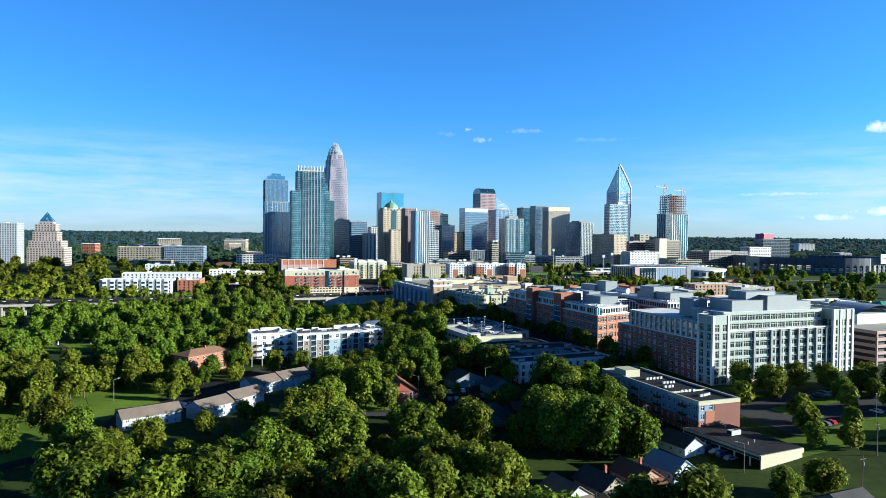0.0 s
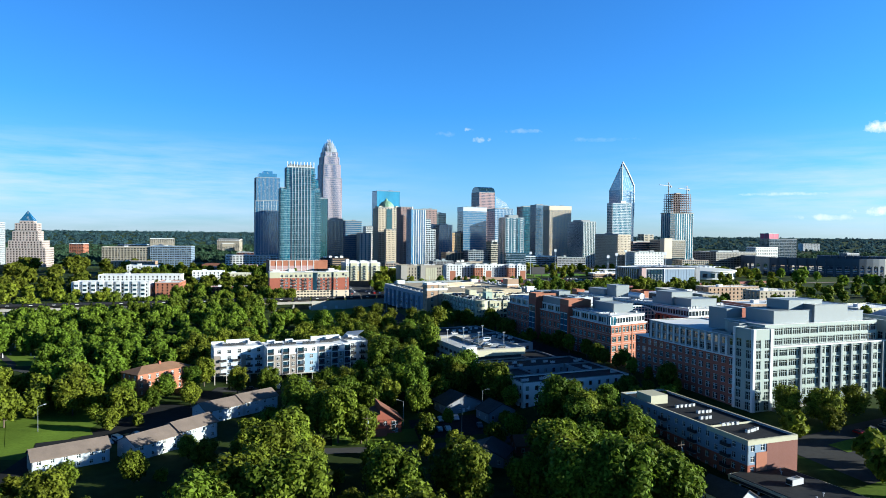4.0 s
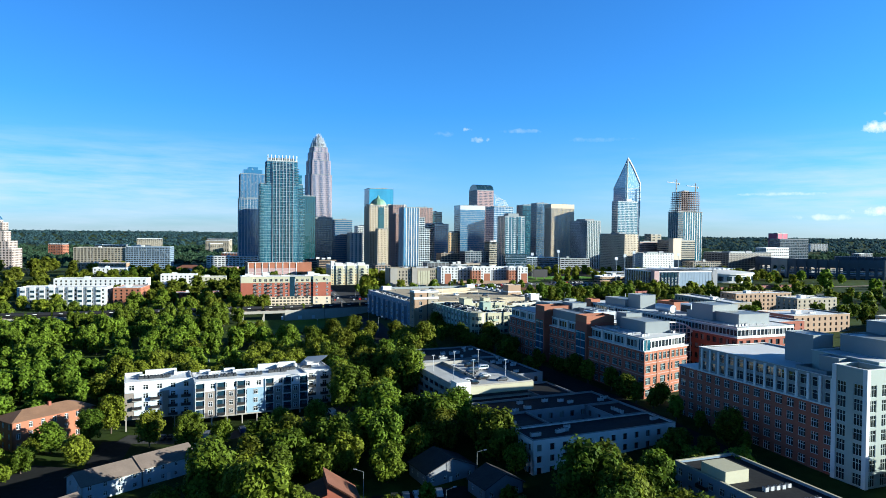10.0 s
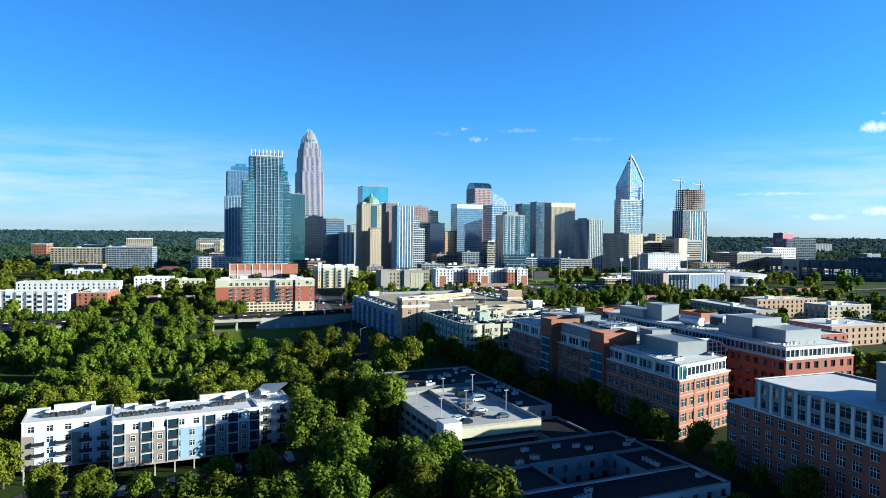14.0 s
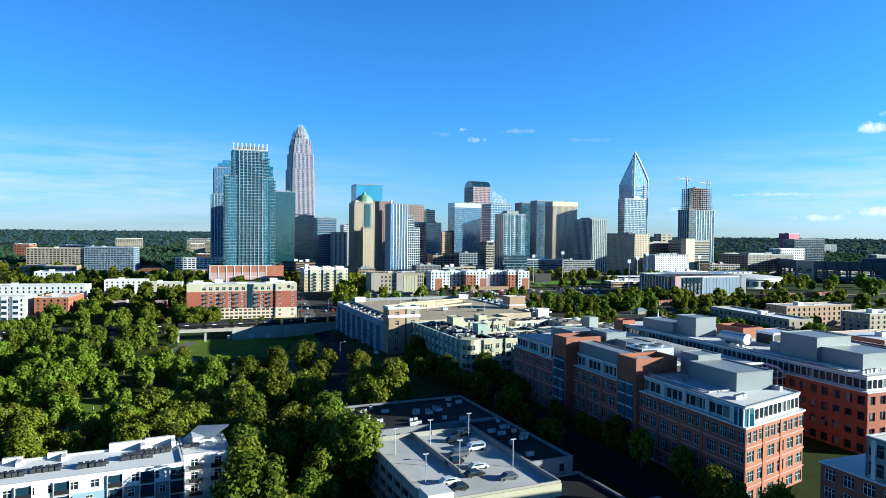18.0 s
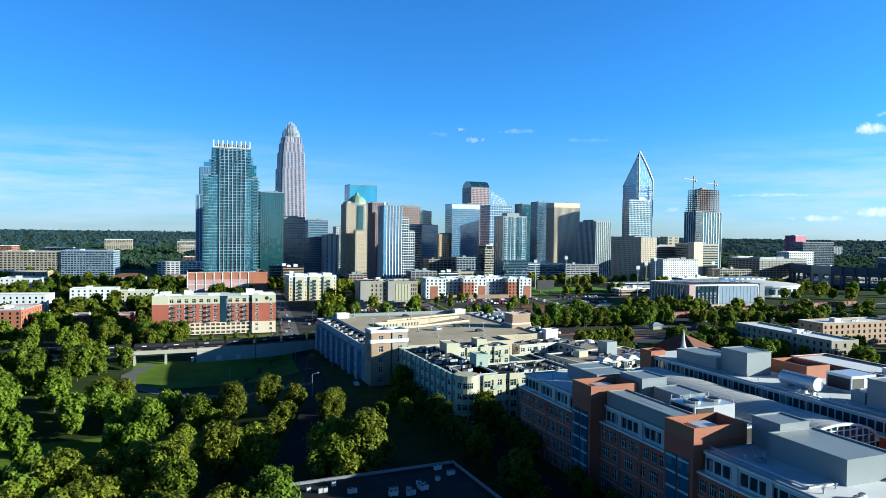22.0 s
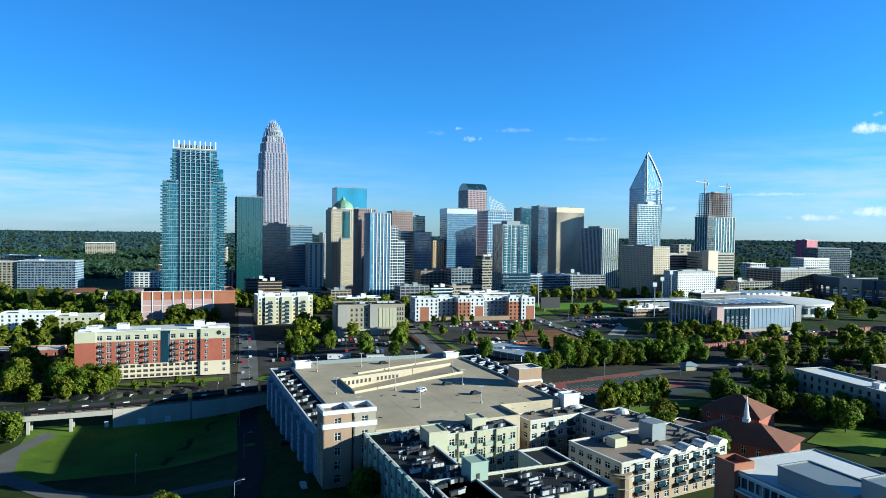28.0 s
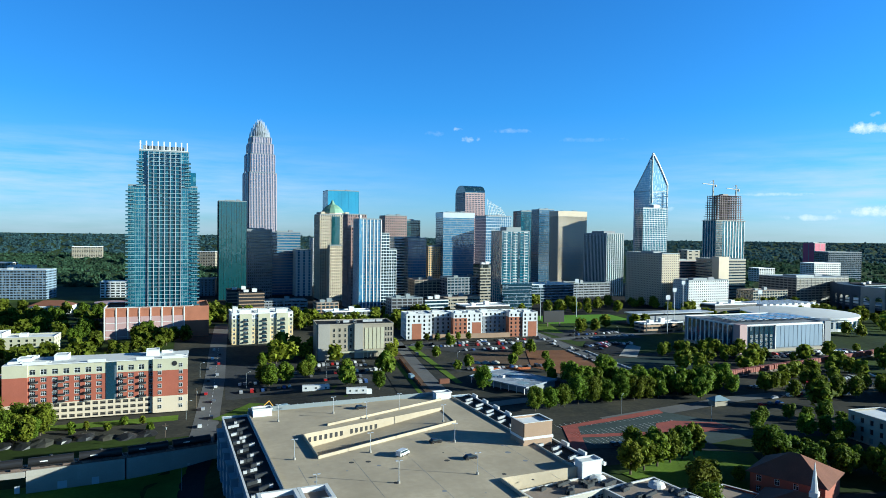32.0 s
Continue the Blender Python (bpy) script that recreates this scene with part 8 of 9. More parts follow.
part("wall", Build().box(0.5, 8.5, 0.5, 5.5, 0, 3), BEIGE, ob)
ob = thing("excavator", -82, 752, None, radians(40), "red and yellow excavator on site", "excavator")
part("tracks", Build().box(-2, 2, -1.4, 1.4, 0, 0.9), BLACK, ob)
part("cab", Build().box(-1.8, 1.4, -1.2, 1.2, 0.9, 3.0), CAR_PAINTS[4], ob)
part("boom", Build().bar((1, 0, 2), (5, 0, 5), 0.3).bar((5, 0, 5), (7.5, 0, 1.5), 0.25), material("site yellow", (0.6, 0.32, 0.03), 0.6), ob)
for i in range(5):
    x, y = 20 + i * 6.5, 858 + i * 1.4
    single("rubble_mound", Build().lathe(((3.4, 0), (2.6, 1.0), (1.2, 1.6), (0.2, 1.9)), 9), CONCRETE, x, y, ground_z(x, y), i, "pale heap of broken rubble", "rubble", "rubble heaps")

# sheeted spoil heaps, containers and fences on the building sites
for i in range(9):
    rng2 = random.Random(400 + i)
    x, y = along(-186, 694, i * 8.2 + rng2.uniform(-1, 1), rng2.uniform(-2.5, 3.5), radians(22))
    b = Build().lathe(((rng2.uniform(4, 6), -0.3), (rng2.uniform(3, 4.4), rng2.uniform(0.8, 1.3)), (1.2, rng2.uniform(1.6, 2.4))), 9)
    b.v = [(px * rng2.uniform(0.8, 1.25), py * rng2.uniform(0.8, 1.25), pz * rng2.uniform(0.9, 1.1)) for px, py, pz in b.v]
    single("earth_mound", b, SHEET if i % 3 else TOWNGROUND, x, y, ground_z(x, y), i, "single low mound under black sheeting" if i % 3 else "single low mound of brown gravel", "mound", "site mounds")
ORANGE = material("orange plastic mesh", (0.62, 0.16, 0.05), 0.7, spread=0.2)
for i, (x, y, rz, m, lab) in enumerate(((-76, 742, 20, REDROOF, "rust-red"), (-70, 750, 35, BLUEROOF, "pale blue"), (-30, 772, 18, PAINT, "white"), (12, 800, 20, REDROOF, "rust-red"), (96, 812, 24, PAINT, "white"), (-8, 812, 110, BLUEROOF, "pale blue"), (40, 838, 17, PAINT, "white"))):
    c = thing("site_container", x, y, None, radians(rz), f"{lab} steel container on the building site", "container", "site containers")
    part("box", Build().box(-3, 3, -1.2, 1.2, 0.15, 2.7), m, c)
    part("door", Build().box(3.0, 3.06, -1.1, 1.1, 0.3, 2.6), GREYMETAL, c)
for k, pts in enumerate((((-90, 722), (-20, 752), (16, 770)), ((-1, 790), (-20, 870)), ((92, 820), (125, 839)), ((30, 836), (68, 844)))):
    f = thing("site_fence", *pts[0], None, 0, "orange mesh fence round the building works" if k % 2 else "pale wire fence round the building works", "fence", "site fences")
    for (ax, ay), (bx, by) in zip(pts, pts[1:]):
        n = int(math.hypot(bx - ax, by - ay) / 8)
        for i in range(n):
            p, q = (ax + (bx - ax) * i / n, ay + (by - ay) * i / n), (ax + (bx - ax) * (i + 0.96) / n, ay + (by - ay) * (i + 0.96) / n)
            z0 = ground_z(*p) - f.location.z
            part("panel", Build().prism([(p[0] - pts[0][0], p[1] - pts[0][1]), (q[0] - pts[0][0], q[1] - pts[0][1]), (q[0] - pts[0][0], q[1] - pts[0][1] + 0.08), (p[0] - pts[0][0], p[1] - pts[0][1] + 0.08)], z0 + 0.2, z0 + 1.6).bar((p[0] - pts[0][0], p[1] - pts[0][1], z0), (p[0] - pts[0][0], p[1] - pts[0][1], z0 + 1.9), 0.08), ORANGE if k % 2 else SILVER, f)
# ---- west side of town ----
def flat_block(name, x, y, w, d, top, wall, label, rz=GRID, sh=3.3, bay=4.5, win=1.7, roof=MEMBRANE, sides=(0, 1), group="", plant=True, **more):
    z = ground_z(x, y)
    n = max(1, round((top - z) / sh))
    ob = thing(name, x, y, z, rz, label, "building", group)
    walled(ob, w, d, 0, n, (top - z) / n, bay, win, wall, GLASS, roof=roof, sides=sides, windows=False, **more)
    if plant:
        plant_room(ob, w * 0.3, w * 0.3 + 5, d * 0.4, d * 0.4 + 4, top - z, 2.4, WHITE)
        if y < 760:
            units(ob, ((w * 0.55, d * 0.4, 5, 1.5, 0.2),), top - z + 0.2, int(w), "condenser")
    return ob


west_flats = flat_block("apartment_building", -398, 712, 74, 26, 19, WHITE, "white four-storey flats with dark-glazed projecting bays", rz=radians(14))
top = 19 - ground_z(-398, 712)
for i in range(9):
    a = 3 + i * 7.9
    part("bay", Build().box(a, a + 4.4, -1.6, 0, 0, top + 1.6), WHITE, west_flats)
    for k in range(4):
        part("bay_glazing", Build().box(a + 0.4, a + 4.0, -1.68, -1.6, k * top / 4 + 0.9, k * top / 4 + 3.0), GLASS_DARK, west_flats)
flat_block("apartment_building", -322, 735, 24, 40, 18, BRICK2, "brick and cream flats with pale roof", rz=radians(14))
flat_block("apartment_building", -420, 800, 90, 22, 21, WHITE, "long white flats with flat pale roof", rz=radians(14))
flat_block("apartment_building", -335, 860, 38, 18, 23, WHITE, "white stucco flats with stepped parapet", rz=radians(18))
flat_block("apartment_building", -300, 870, 34, 20, 20, CREAM, "cream flats beside a walled yard", rz=radians(18))
flat_block("commercial_building", -282, 768, 44, 18, 11, BRICK, "low brick hall with pale curved roof", rz=radians(16))
flat_block("apartment_building", -258, 980, 34, 22, 26, BLUEGREY, "blue-grey and white flats", rz=radians(20))
flat_block("apartment_building", -520, 1010, 60, 26, 27, TANBRICK, "tan brick and cream flats", rz=radians(14))
flat_block("apartment_building", -470, 960, 40, 24, 24, WHITE, "white flats with dormers", rz=radians(14))
flat_block("office_building", -640, 1200, 110, 40, 44, BEIGE, "long stepped beige office block", rz=radians(12), bay=5, win=3.6)
flat_block("office_building", -560, 1215, 70, 34, 46, BLUEGREY, "dark glass office block", rz=radians(12), bay=4, win=3.4)
flat_block("civic_building", -440, 1260, 110, 22, 30, WHITE, "long low white building with gridded windows", rz=radians(14), bay=6, win=4.6)
flat_block("civic_building", -350, 1290, 46, 22, 33, GREYSTONE, "grey and white school block", rz=radians(14))
flat_block("tower_block", -330, 1500, 30, 20, 58, WHITE, "white slab block with balconies", rz=radians(14), bay=5, win=3)
flat_block("tower_block", -300, 1400, 22, 24, 52, BRICK2, "pink brick tower block", rz=radians(14))
flat_block("house_row", -415, 1085, 30, 12, 17, WHITE, "low shop with red hipped roof", rz=radians(14), plant=False)
flat_block("hotel", -876, 1210, 34, 34, 86, SILVER, "pale white and teal flats tower", rz=radians(14), sides=(0, 1, 3), bay=4, win=2.4)
ob = thing("drum_building", -352, 1120, None, 0, "round pink brick hall with flat roof", "civic building")
part("drum", Build().lathe(((16, -2), (16, 9), (16.5, 9.1), (16.5, 10), (1, 10.3)), 24), PINKSTONE, ob)
ob = thing("red_roofed_hall", -420, 1085, None, radians(15), "low hall with red hipped roof", "hall")
b = Build()
hip(b, 0, 40, 0, 22, 8, 5)
part("roof", b, REDROOF, ob)
part("wall", Build().box(0.5, 39.5, 0.5, 21.5, -1, 8), WHITE, ob)
# pale stepped block with a pyramid top
PINKCREAM = material("pale pink stone", (0.43, 0.35, 0.315), 0.7, spread=0.08)
ob = thing("pyramid_topped_building", -766, 1150, None, radians(12), "pale pink stepped tower with blue glass pyramid roof", "office building")
for x0, x1, z0, z1 in ((-9, 52, 0, 32), (-7, 46, 32, 44), (-2, 38, 44, 62), (1, 35, 62, 74), (7, 29, 74, 79)):
    d = (x1 - x0) * 0.6
    walled(ob, x1 - x0, d, z0, int((z1 - z0) / 4), 4.0, 4.4, 2.6, PINKCREAM, GLASS, x0=x0, y0=15 - d / 2, sides=(0, 1, 3), parapet=0.8, windows=False)
b = Build()
b.v = [(7, 8.4, 79.4), (29, 8.4, 79.4), (29, 21.6, 79.4), (7, 21.6, 79.4), (18, 15, 97)]
b.f, b.m = [(0, 1, 4), (1, 2, 4), (2, 3, 4), (3, 0, 4)], [0] * 4
part("pyramid_roof", b, GLASS_BLUE, ob)
flat_block("office_building", -610, 1330, 30, 24, 45, WHITE, "small white office cube", rz=radians(12))

# ---- low blocks among the towers ----
for i, (x, y, w, d, top, wall) in enumerate(((-286, 1060, 46, 20, 24, GREYSTONE), (-190, 1120, 50, 24, 22, GREYSTONE), (-210, 1110, 26, 16, 32, TANBRICK), (-120, 1075, 22, 18, 26, TANBRICK), (-106, 1050, 46, 18, 20, CREAM),
        (-46, 1090, 34, 20, 30, GREYSTONE), (-12, 1105, 26, 16, 28, WHITE), (6, 1130, 44, 22, 28, BEIGE), (30, 1080, 50, 26, 24, GREYSTONE), (10, 1210, 60, 24, 44, GREYSTONE), (50, 1220, 22, 20, 60, BEIGE),
        (-30, 1220, 40, 24, 40, BEIGE), (110, 1250, 70, 30, 34, GREYSTONE), (160, 1330, 90, 30, 30, GREYSTONE), (-240, 1160, 30, 22, 30, BEIGE), (395, 1250, 60, 26, 30, BEIGE),
        (190, 1012, 44, 14, 18, TANBRICK), (560, 1480, 60, 30, 34, WHITE), (640, 1420, 70, 40, 28, GREYSTONE), (560, 1190, 70, 40, 24, GREYSTONE), (300, 1130, 60, 20, 24, GREYSTONE))):
    z = ground_z(x, y)
    ob = thing("low_block", x, y, z, GRID, "low " + {"grey stone": "grey stone", "beige stone": "beige stone", "tan brick": "tan brick", "cream render": "cream rendered", "blue-grey siding": "blue-grey",
               "white render": "white rendered", "brown granite": "brown granite"}[wall.name] + " office block among the towers", "building")
    curtain(ob, w, d, 0, top - z, 3.6, (4.5, 9.0, 6.0)[i % 3], (GLASS_DARK, GLASS, BLACK)[i % 3], wall, wall if i % 2 else None, band_h=(1.2, 1.7, 1.0)[i % 3], band_out=0.3, pier_w=0.9, pier_out=0.32, roof=(MEMBRANE, GREYMETAL, TAR, GRAVEL)[i % 4])
    for a, e, q in ((0.2, 0.3, 2.6), (0.55, 0.5, 3.6)):
        plant_room(ob, w * a, w * a + 5, d * e, d * e + 4, top - z + 0.3, q, GREYMETAL if i % 2 else WHITE)
# ball park stand and light masts
ob = thing("grandstand", 205, 1040, None, radians(20), "low dark grandstand with flat pale roof", "grandstand")
part("stand", Build().box(0, 90, 26, 40, 0, 9).box(0, 90, 14, 26, 0, 4), GREYSTONE, ob)
part("roof", Build().box(-2, 92, 22, 42, 11, 11.8), SILVER, ob)
for i in range(7):
    part("post", Build().box(2 + i * 14, 2.6 + i * 14, 27, 27.6, 4, 11), GREYMETAL, ob)
ob = thing("scoreboard", 104, 1046, None, radians(20), "dark back of a ball park scoreboard", "scoreboard")
part("board", Build().box(0, 22, 0, 2, 4, 15), BLACK, ob)
part("post", Build().box(4, 5, 0.3, 1.3, 0, 4), STEEL, ob)
part("post", Build().box(17, 18, 0.3, 1.3, 0, 4), STEEL, ob)
for x, y, h in ((108, 1100, 36), (150, 1125, 40), (236, 1070, 36), (292, 1010, 40), (262, 1120, 40), (210, 1010, 34)):
    m = thing("light_mast", x, y, None, 0.3, "tall floodlight mast of the ball park", "floodlight", "floodlights")
    part("mast", Build().bar((0, 0, 0), (0, 0, h), 0.45, n=6, r2=0.25), SILVER, m)
    part("lamp_panel", Build().box(-2.2, 2.2, -0.3, 0.3, h - 3, h + 1), SILVER, m)
# curved hall behind the screened garage
ob = thing("curved_hall", 368, 1090, None, 0.3, "low pale curved hall with ribbed roof", "hall")
part("drum", Build().lathe(((52, -2), (52, 11), (54, 11.2), (54, 13), (30, 15), (2, 16)), 36), WHITE, ob)
for i in range(14):
    w = math.pi + i * 0.22
    part("window_bay", Build().box(-3.4, 3.4, -0.3, 0.3, 3, 9), GLASS_DARK, ob, at=(52 * math.cos(w), 52 * math.sin(w), 0), rz=w + math.pi / 2)
ob = thing("long_hall", 360, 1150, None, GRID, "long white flat-roofed market hall", "hall")
part("hall", Build().box(0, 90, 0, 40, 0, 12), WHITE, ob)
for i in range(9):
    part("roof_monitor", Build().box(4 + i * 9.6, 9 + i * 9.6, 2, 38, 12, 13.6), SILVER, ob)

# ---- the stadium ----
ob = thing("stadium", 655, 1265, None, 0.35, "dark oval football stadium with arched openings", "stadium")
ob.scale = (1, 1, 0.72)
n, ax, ay = 64, 150, 118
for i in range(n):
    w = 2 * math.pi * i / n
    r = math.sqrt(1 / ((math.cos(w) / ax) ** 2 + (math.sin(w) / ay) ** 2))
    turn = w + math.pi / 2
    if math.sin(w) > 0.75:
        continue
    seg = 2 * math.pi * r / n / 2 * 0.98
    x, y = r * math.cos(w), r * math.sin(w)
    b = Build()
    pr = [(-seg, -4), (-seg * 0.62, -4), (-seg * 0.62, 22)] + [(seg * 0.62 * math.cos(a), 22 + seg * 0.62 * math.sin(a)) for a in np.linspace(math.pi, 0, 7)] + [(seg * 0.62, 22), (seg * 0.62, -4), (seg, -4), (seg, 42), (-seg, 42)]
    for e, flip in ((-0.8, False), (0.8, True)):
        pts = [(a, e, q) for a, q in pr]
        b.face(pts if not flip else pts[::-1])
    part("arched_bay", b, STADIUM if i % 16 > 1 else CONCRETE, ob, at=(x, y, 0), rz=turn)
    part("floor_band", Build().box(-seg, seg, 1.0, 4.0, 8, 10).box(-seg, seg, 1.0, 4.0, 16, 18), GREYSTONE, ob, at=(x, y, 0), rz=turn)
    part("stand", Build().prism([(-seg * 0.98, 3), (seg * 0.98, 3), (seg * 0.7, 38), (-seg * 0.7, 38)], 4, 12).prism([(-seg * 0.98, 3), (seg * 0.98, 3), (seg * 0.86, 18), (-seg * 0.86, 18)], 24, 41), STADIUM, ob, at=(x, y, 0), rz=turn)
part("sign_board", Build().box(-30, 30, -1, 1, 30, 52), PAINT, ob, "large white stadium sign board", at=(40, -122, 0), rz=0.1)
part("sign_bars", Build().box(-12, 14, -1.2, -1.0, 40, 43).box(-5, 7, -1.2, -1.0, 35, 38), BLUEGREY, ob, at=(40, -122, 0), rz=0.1)
for a in (-19, 20):
    part("sign_mark", Build().prism([(a - 4, -1.2), (a + 4, -1.2), (a + 4, -1.0), (a - 4, -1.0)], 41, 44), CAR_PAINTS[4], ob, at=(40, -122, 0), rz=0.1)
ob = thing("office_building", 800, 1800, None, 0.2, "dark grey office block behind the stadium", "office building")
curtain(ob, 80, 40, 0, 60, 4, 5, GLASS_DARK, GREYSTONE, GREYSTONE)

# ---- east side, by the road ----
for x, y, w, d, top, wall, rz, label in ((211, 636, 18, 74, 21.5, BEIGE, radians(16), "long beige flats with flat white roof"), (236, 690, 60, 18, 24, TANBRICK, radians(20), "tan flats with flat pale roof"),
        (262, 640, 40, 20, 25, BEIGE, radians(20), "beige flats with flat pale roof"), (190, 520, 22, 70, 22, BRICK, radians(22), "brick block with pale flat roof"), (220, 560, 50, 30, 21, TANBRICK, radians(22), "tan brick hall with pale flat roof"),
        (260, 480, 60, 24, 20, WHITE, radians(22), "low white store with flat roof"), (212, 430, 40, 40, 22, GREYSTONE, radians(22), "grey office block with flat roof"), (300, 560, 50, 30, 19, CREAM, radians(22), "cream flats with flat roof")):
    flat_block("apartment_building", x, y, w, d, top, wall, label, rz=rz, sides=(0, 3))
ob = thing("parking_garage", 204, 340, None, radians(23), "brown brick parking garage with long dark openings", "parking garage")
for s in range(5):
    part("spandrel", Build().box(0, 60, 0, 0.5, s * 3.4 + 2.2, s * 3.4 + 3.8), BROWNSTONE, ob)
    part("side_spandrel", Build().box(0, 0.5, 0.5, 40, s * 3.4 + 2.2, s * 3.4 + 3.8), BROWNSTONE, ob)
    part("floor_slab", Build().box(0.5, 59.5, 0.5, 39.5, s * 3.4 + 2.4, s * 3.4 + 2.8), CONCRETE, ob)
# Solid black stands for the gloom behind the spandrels.
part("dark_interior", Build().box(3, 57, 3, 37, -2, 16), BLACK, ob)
for i in range(9):
    part("pier", Build().box(i * 7.4, i * 7.4 + 0.8, -0.1, 0.6, -3, 17), BROWNSTONE, ob)
ob = thing("pavilion", 214, 372, None, radians(23), "dark curved metal roof on pale piers", "pavilion")
v = Build()
pr = [(-2 + 40 * k / 10, 22 + 4.5 * math.sin(math.pi * k / 10)) for k in range(11)]
for (xa, za), (xb, zb) in zip(pr, pr[1:]):
    v.face([(xa, 0, za), (xb, 0, zb), (xb, 24, zb), (xa, 24, za)])
part("curved_roof", v, GREYMETAL, ob)
part("body", Build().box(0, 36, 1, 23, -3, 21.8), WHITE, ob)
ob = thing("green_roofed_building", 255, 415, None, radians(23), "tan block with green hipped metal roof", "building")
part("wall", Build().box(0, 36, 0, 24, -2, 19), TANBRICK, ob)
b = Build()
hip(b, 0, 36, 0, 24, 19, 5, over=1)
part("roof", b, material("green metal roof", (0.06, 0.30, 0.20), 0.5), ob)

# ---- far buildings beyond the town ----
far_rng = random.Random(77)
for i in range(22):
    left = i % 2
    x, y = (far_rng.uniform(-1150, -420), far_rng.uniform(1350, 2500)) if left else (far_rng.uniform(420, 1500), far_rng.uniform(1650, 2700))
    w, d, h = far_rng.uniform(30, 80), far_rng.uniform(18, 34), far_rng.uniform(16, 40)
    wall = (WHITE, BEIGE, GREYSTONE, BRICK2)[i % 4]
    ob = thing("far_building", x, y, None, far_rng.uniform(0, 0.5), {"white render": "pale", "beige stone": "beige", "grey stone": "grey", "orange brick": "brick"}[wall.name] + " flat-roofed block among far woods", "building", "far blocks")
    curtain(ob, w, d, 0, h, 3.8, 6, GLASS, wall, wall, band_h=2.0, band_out=0.3, pier_w=1.6, pier_out=0.35, roof=MEMBRANE)
# ---- trees ----
def tree_meshes(seed, h, r, leaves, leaf=1.0):
    """A trunk with limbs, and a crown of many leafy sprays over dense clumps."""
    rng = random.Random(seed)
    t = Build()
    t.bar((0, 0, -1), (0, 0, h * 0.45), 0.35, n=6, r2=0.22)
    lobes = []
    count = rng.randint(24, 30)
    lean = Vector((rng.uniform(-0.1, 0.1), rng.uniform(-0.1, 0.1), 0)) * r
    for i in range(count):
        up = -0.85 + 1.75 * (i + rng.random()) / count
        w = i * 2.4 + rng.uniform(-0.5, 0.5)
        q = rng.uniform(0.55, 1.0) if i % 4 else rng.uniform(0.1, 0.5)
        ring = math.sqrt(max(0.04, 1 - 0.9 * up * up)) * r * 0.76 * q
        p = Vector((math.cos(w) * ring, math.sin(w) * ring, h * (0.52 + 0.37 * up))) + lean * up
        lobes.append((p, r * rng.uniform(0.24, 0.40)))
        if i % 3 == 1:
            t.bar((0, 0, h * rng.uniform(0.2, 0.42)), p, 0.16, n=3, r2=0.05)
    v, f, m = [], [], []
    weight = [q * q for p, q in lobes]
    for p, q in rng.choices(lobes, weight, k=leaves):
        d = Vector((rng.gauss(0, 1), rng.gauss(0, 1), rng.gauss(0.25, 1))).normalized()
        c = p + d * q * (rng.uniform(0.7, 1.0) if rng.random() < 0.8 else rng.uniform(0.98, 1.22))
        n = (d + Vector((rng.gauss(0, .4), rng.gauss(0, .4), rng.gauss(0.25, .4)))).normalized()
        s = n.cross(Vector((rng.gauss(0, 1), rng.gauss(0, 1), rng.gauss(0, 1)))).normalized()
        u = n.cross(s)
        a, b = rng.uniform(0.36, 0.72) * leaf, rng.uniform(0.55, 0.98) * leaf
        k = len(v)
        v += [tuple(c - s * a - u * b * 0.5), tuple(c + s * a - u * b * 0.5), tuple(c + u * b)]
        f.append((k, k + 1, k + 2))
        m.append(0)
    # dense clumps inside, so that light does not fall straight through; coloured darker as crown shade
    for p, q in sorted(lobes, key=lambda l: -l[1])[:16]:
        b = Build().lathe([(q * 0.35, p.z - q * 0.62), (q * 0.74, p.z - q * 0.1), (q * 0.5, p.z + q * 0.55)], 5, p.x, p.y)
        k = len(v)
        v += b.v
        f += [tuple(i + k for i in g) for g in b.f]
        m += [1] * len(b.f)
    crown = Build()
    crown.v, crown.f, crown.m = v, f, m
    return t.mesh("trunk", BARK), crown.mesh("crown", (LEAF, SHADECLUMP))


KINDS = [tree_meshes(i, h, r, int(n * 1.12), 0.74) for i, (h, r, n) in enumerate(((14, 6.6, 2300), (17, 7.8, 2800), (11.5, 5.2, 1600), (18, 7.0, 2600), (13, 7.4, 2400), (9.5, 3.2, 1200), (6.5, 3.3, 1000)))]
SPARSE = [tree_meshes(20 + i, h, r, 640, 1.75) for i, (h, r) in enumerate(((12, 5.5), (14, 6.2), (10, 4.6)))]
SHAPES = ("broad", "tall spreading", "small round", "tall", "wide low", "young narrow", "low rounded")


def tree(x, y, kind, scale, turn, label="leafy green broadleaf tree with an uneven crown", group="trees", far=False):
    ob = thing("tree", x, y, None, turn, label, "tree", group)
    ob.scale = (scale, scale, scale)
    src = SPARSE[kind % 3] if far else KINDS[kind]
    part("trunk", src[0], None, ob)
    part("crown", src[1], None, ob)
    return ob


TAKEN = []
KEEP_CLEAR = []
bpy.context.view_layer.update()
for o in list(scene.objects):
    if o.parent is None and o.type == "EMPTY" and o.name.split(".")[0] not in ("tree", "street_lamp", "utility_pole", "railway_viaduct", "light_mast", "deck_lamp", "tower_crane"):
        inv = o.matrix_world.inverted()
        pts = [c.matrix_local @ Vector(v) for c in o.children for v in c.bound_box if c.type == "MESH"]
        if pts:
            KEEP_CLEAR.append((inv, min(p.x for p in pts), max(p.x for p in pts), min(p.y for p in pts), max(p.y for p in pts), o.name.startswith("car")))


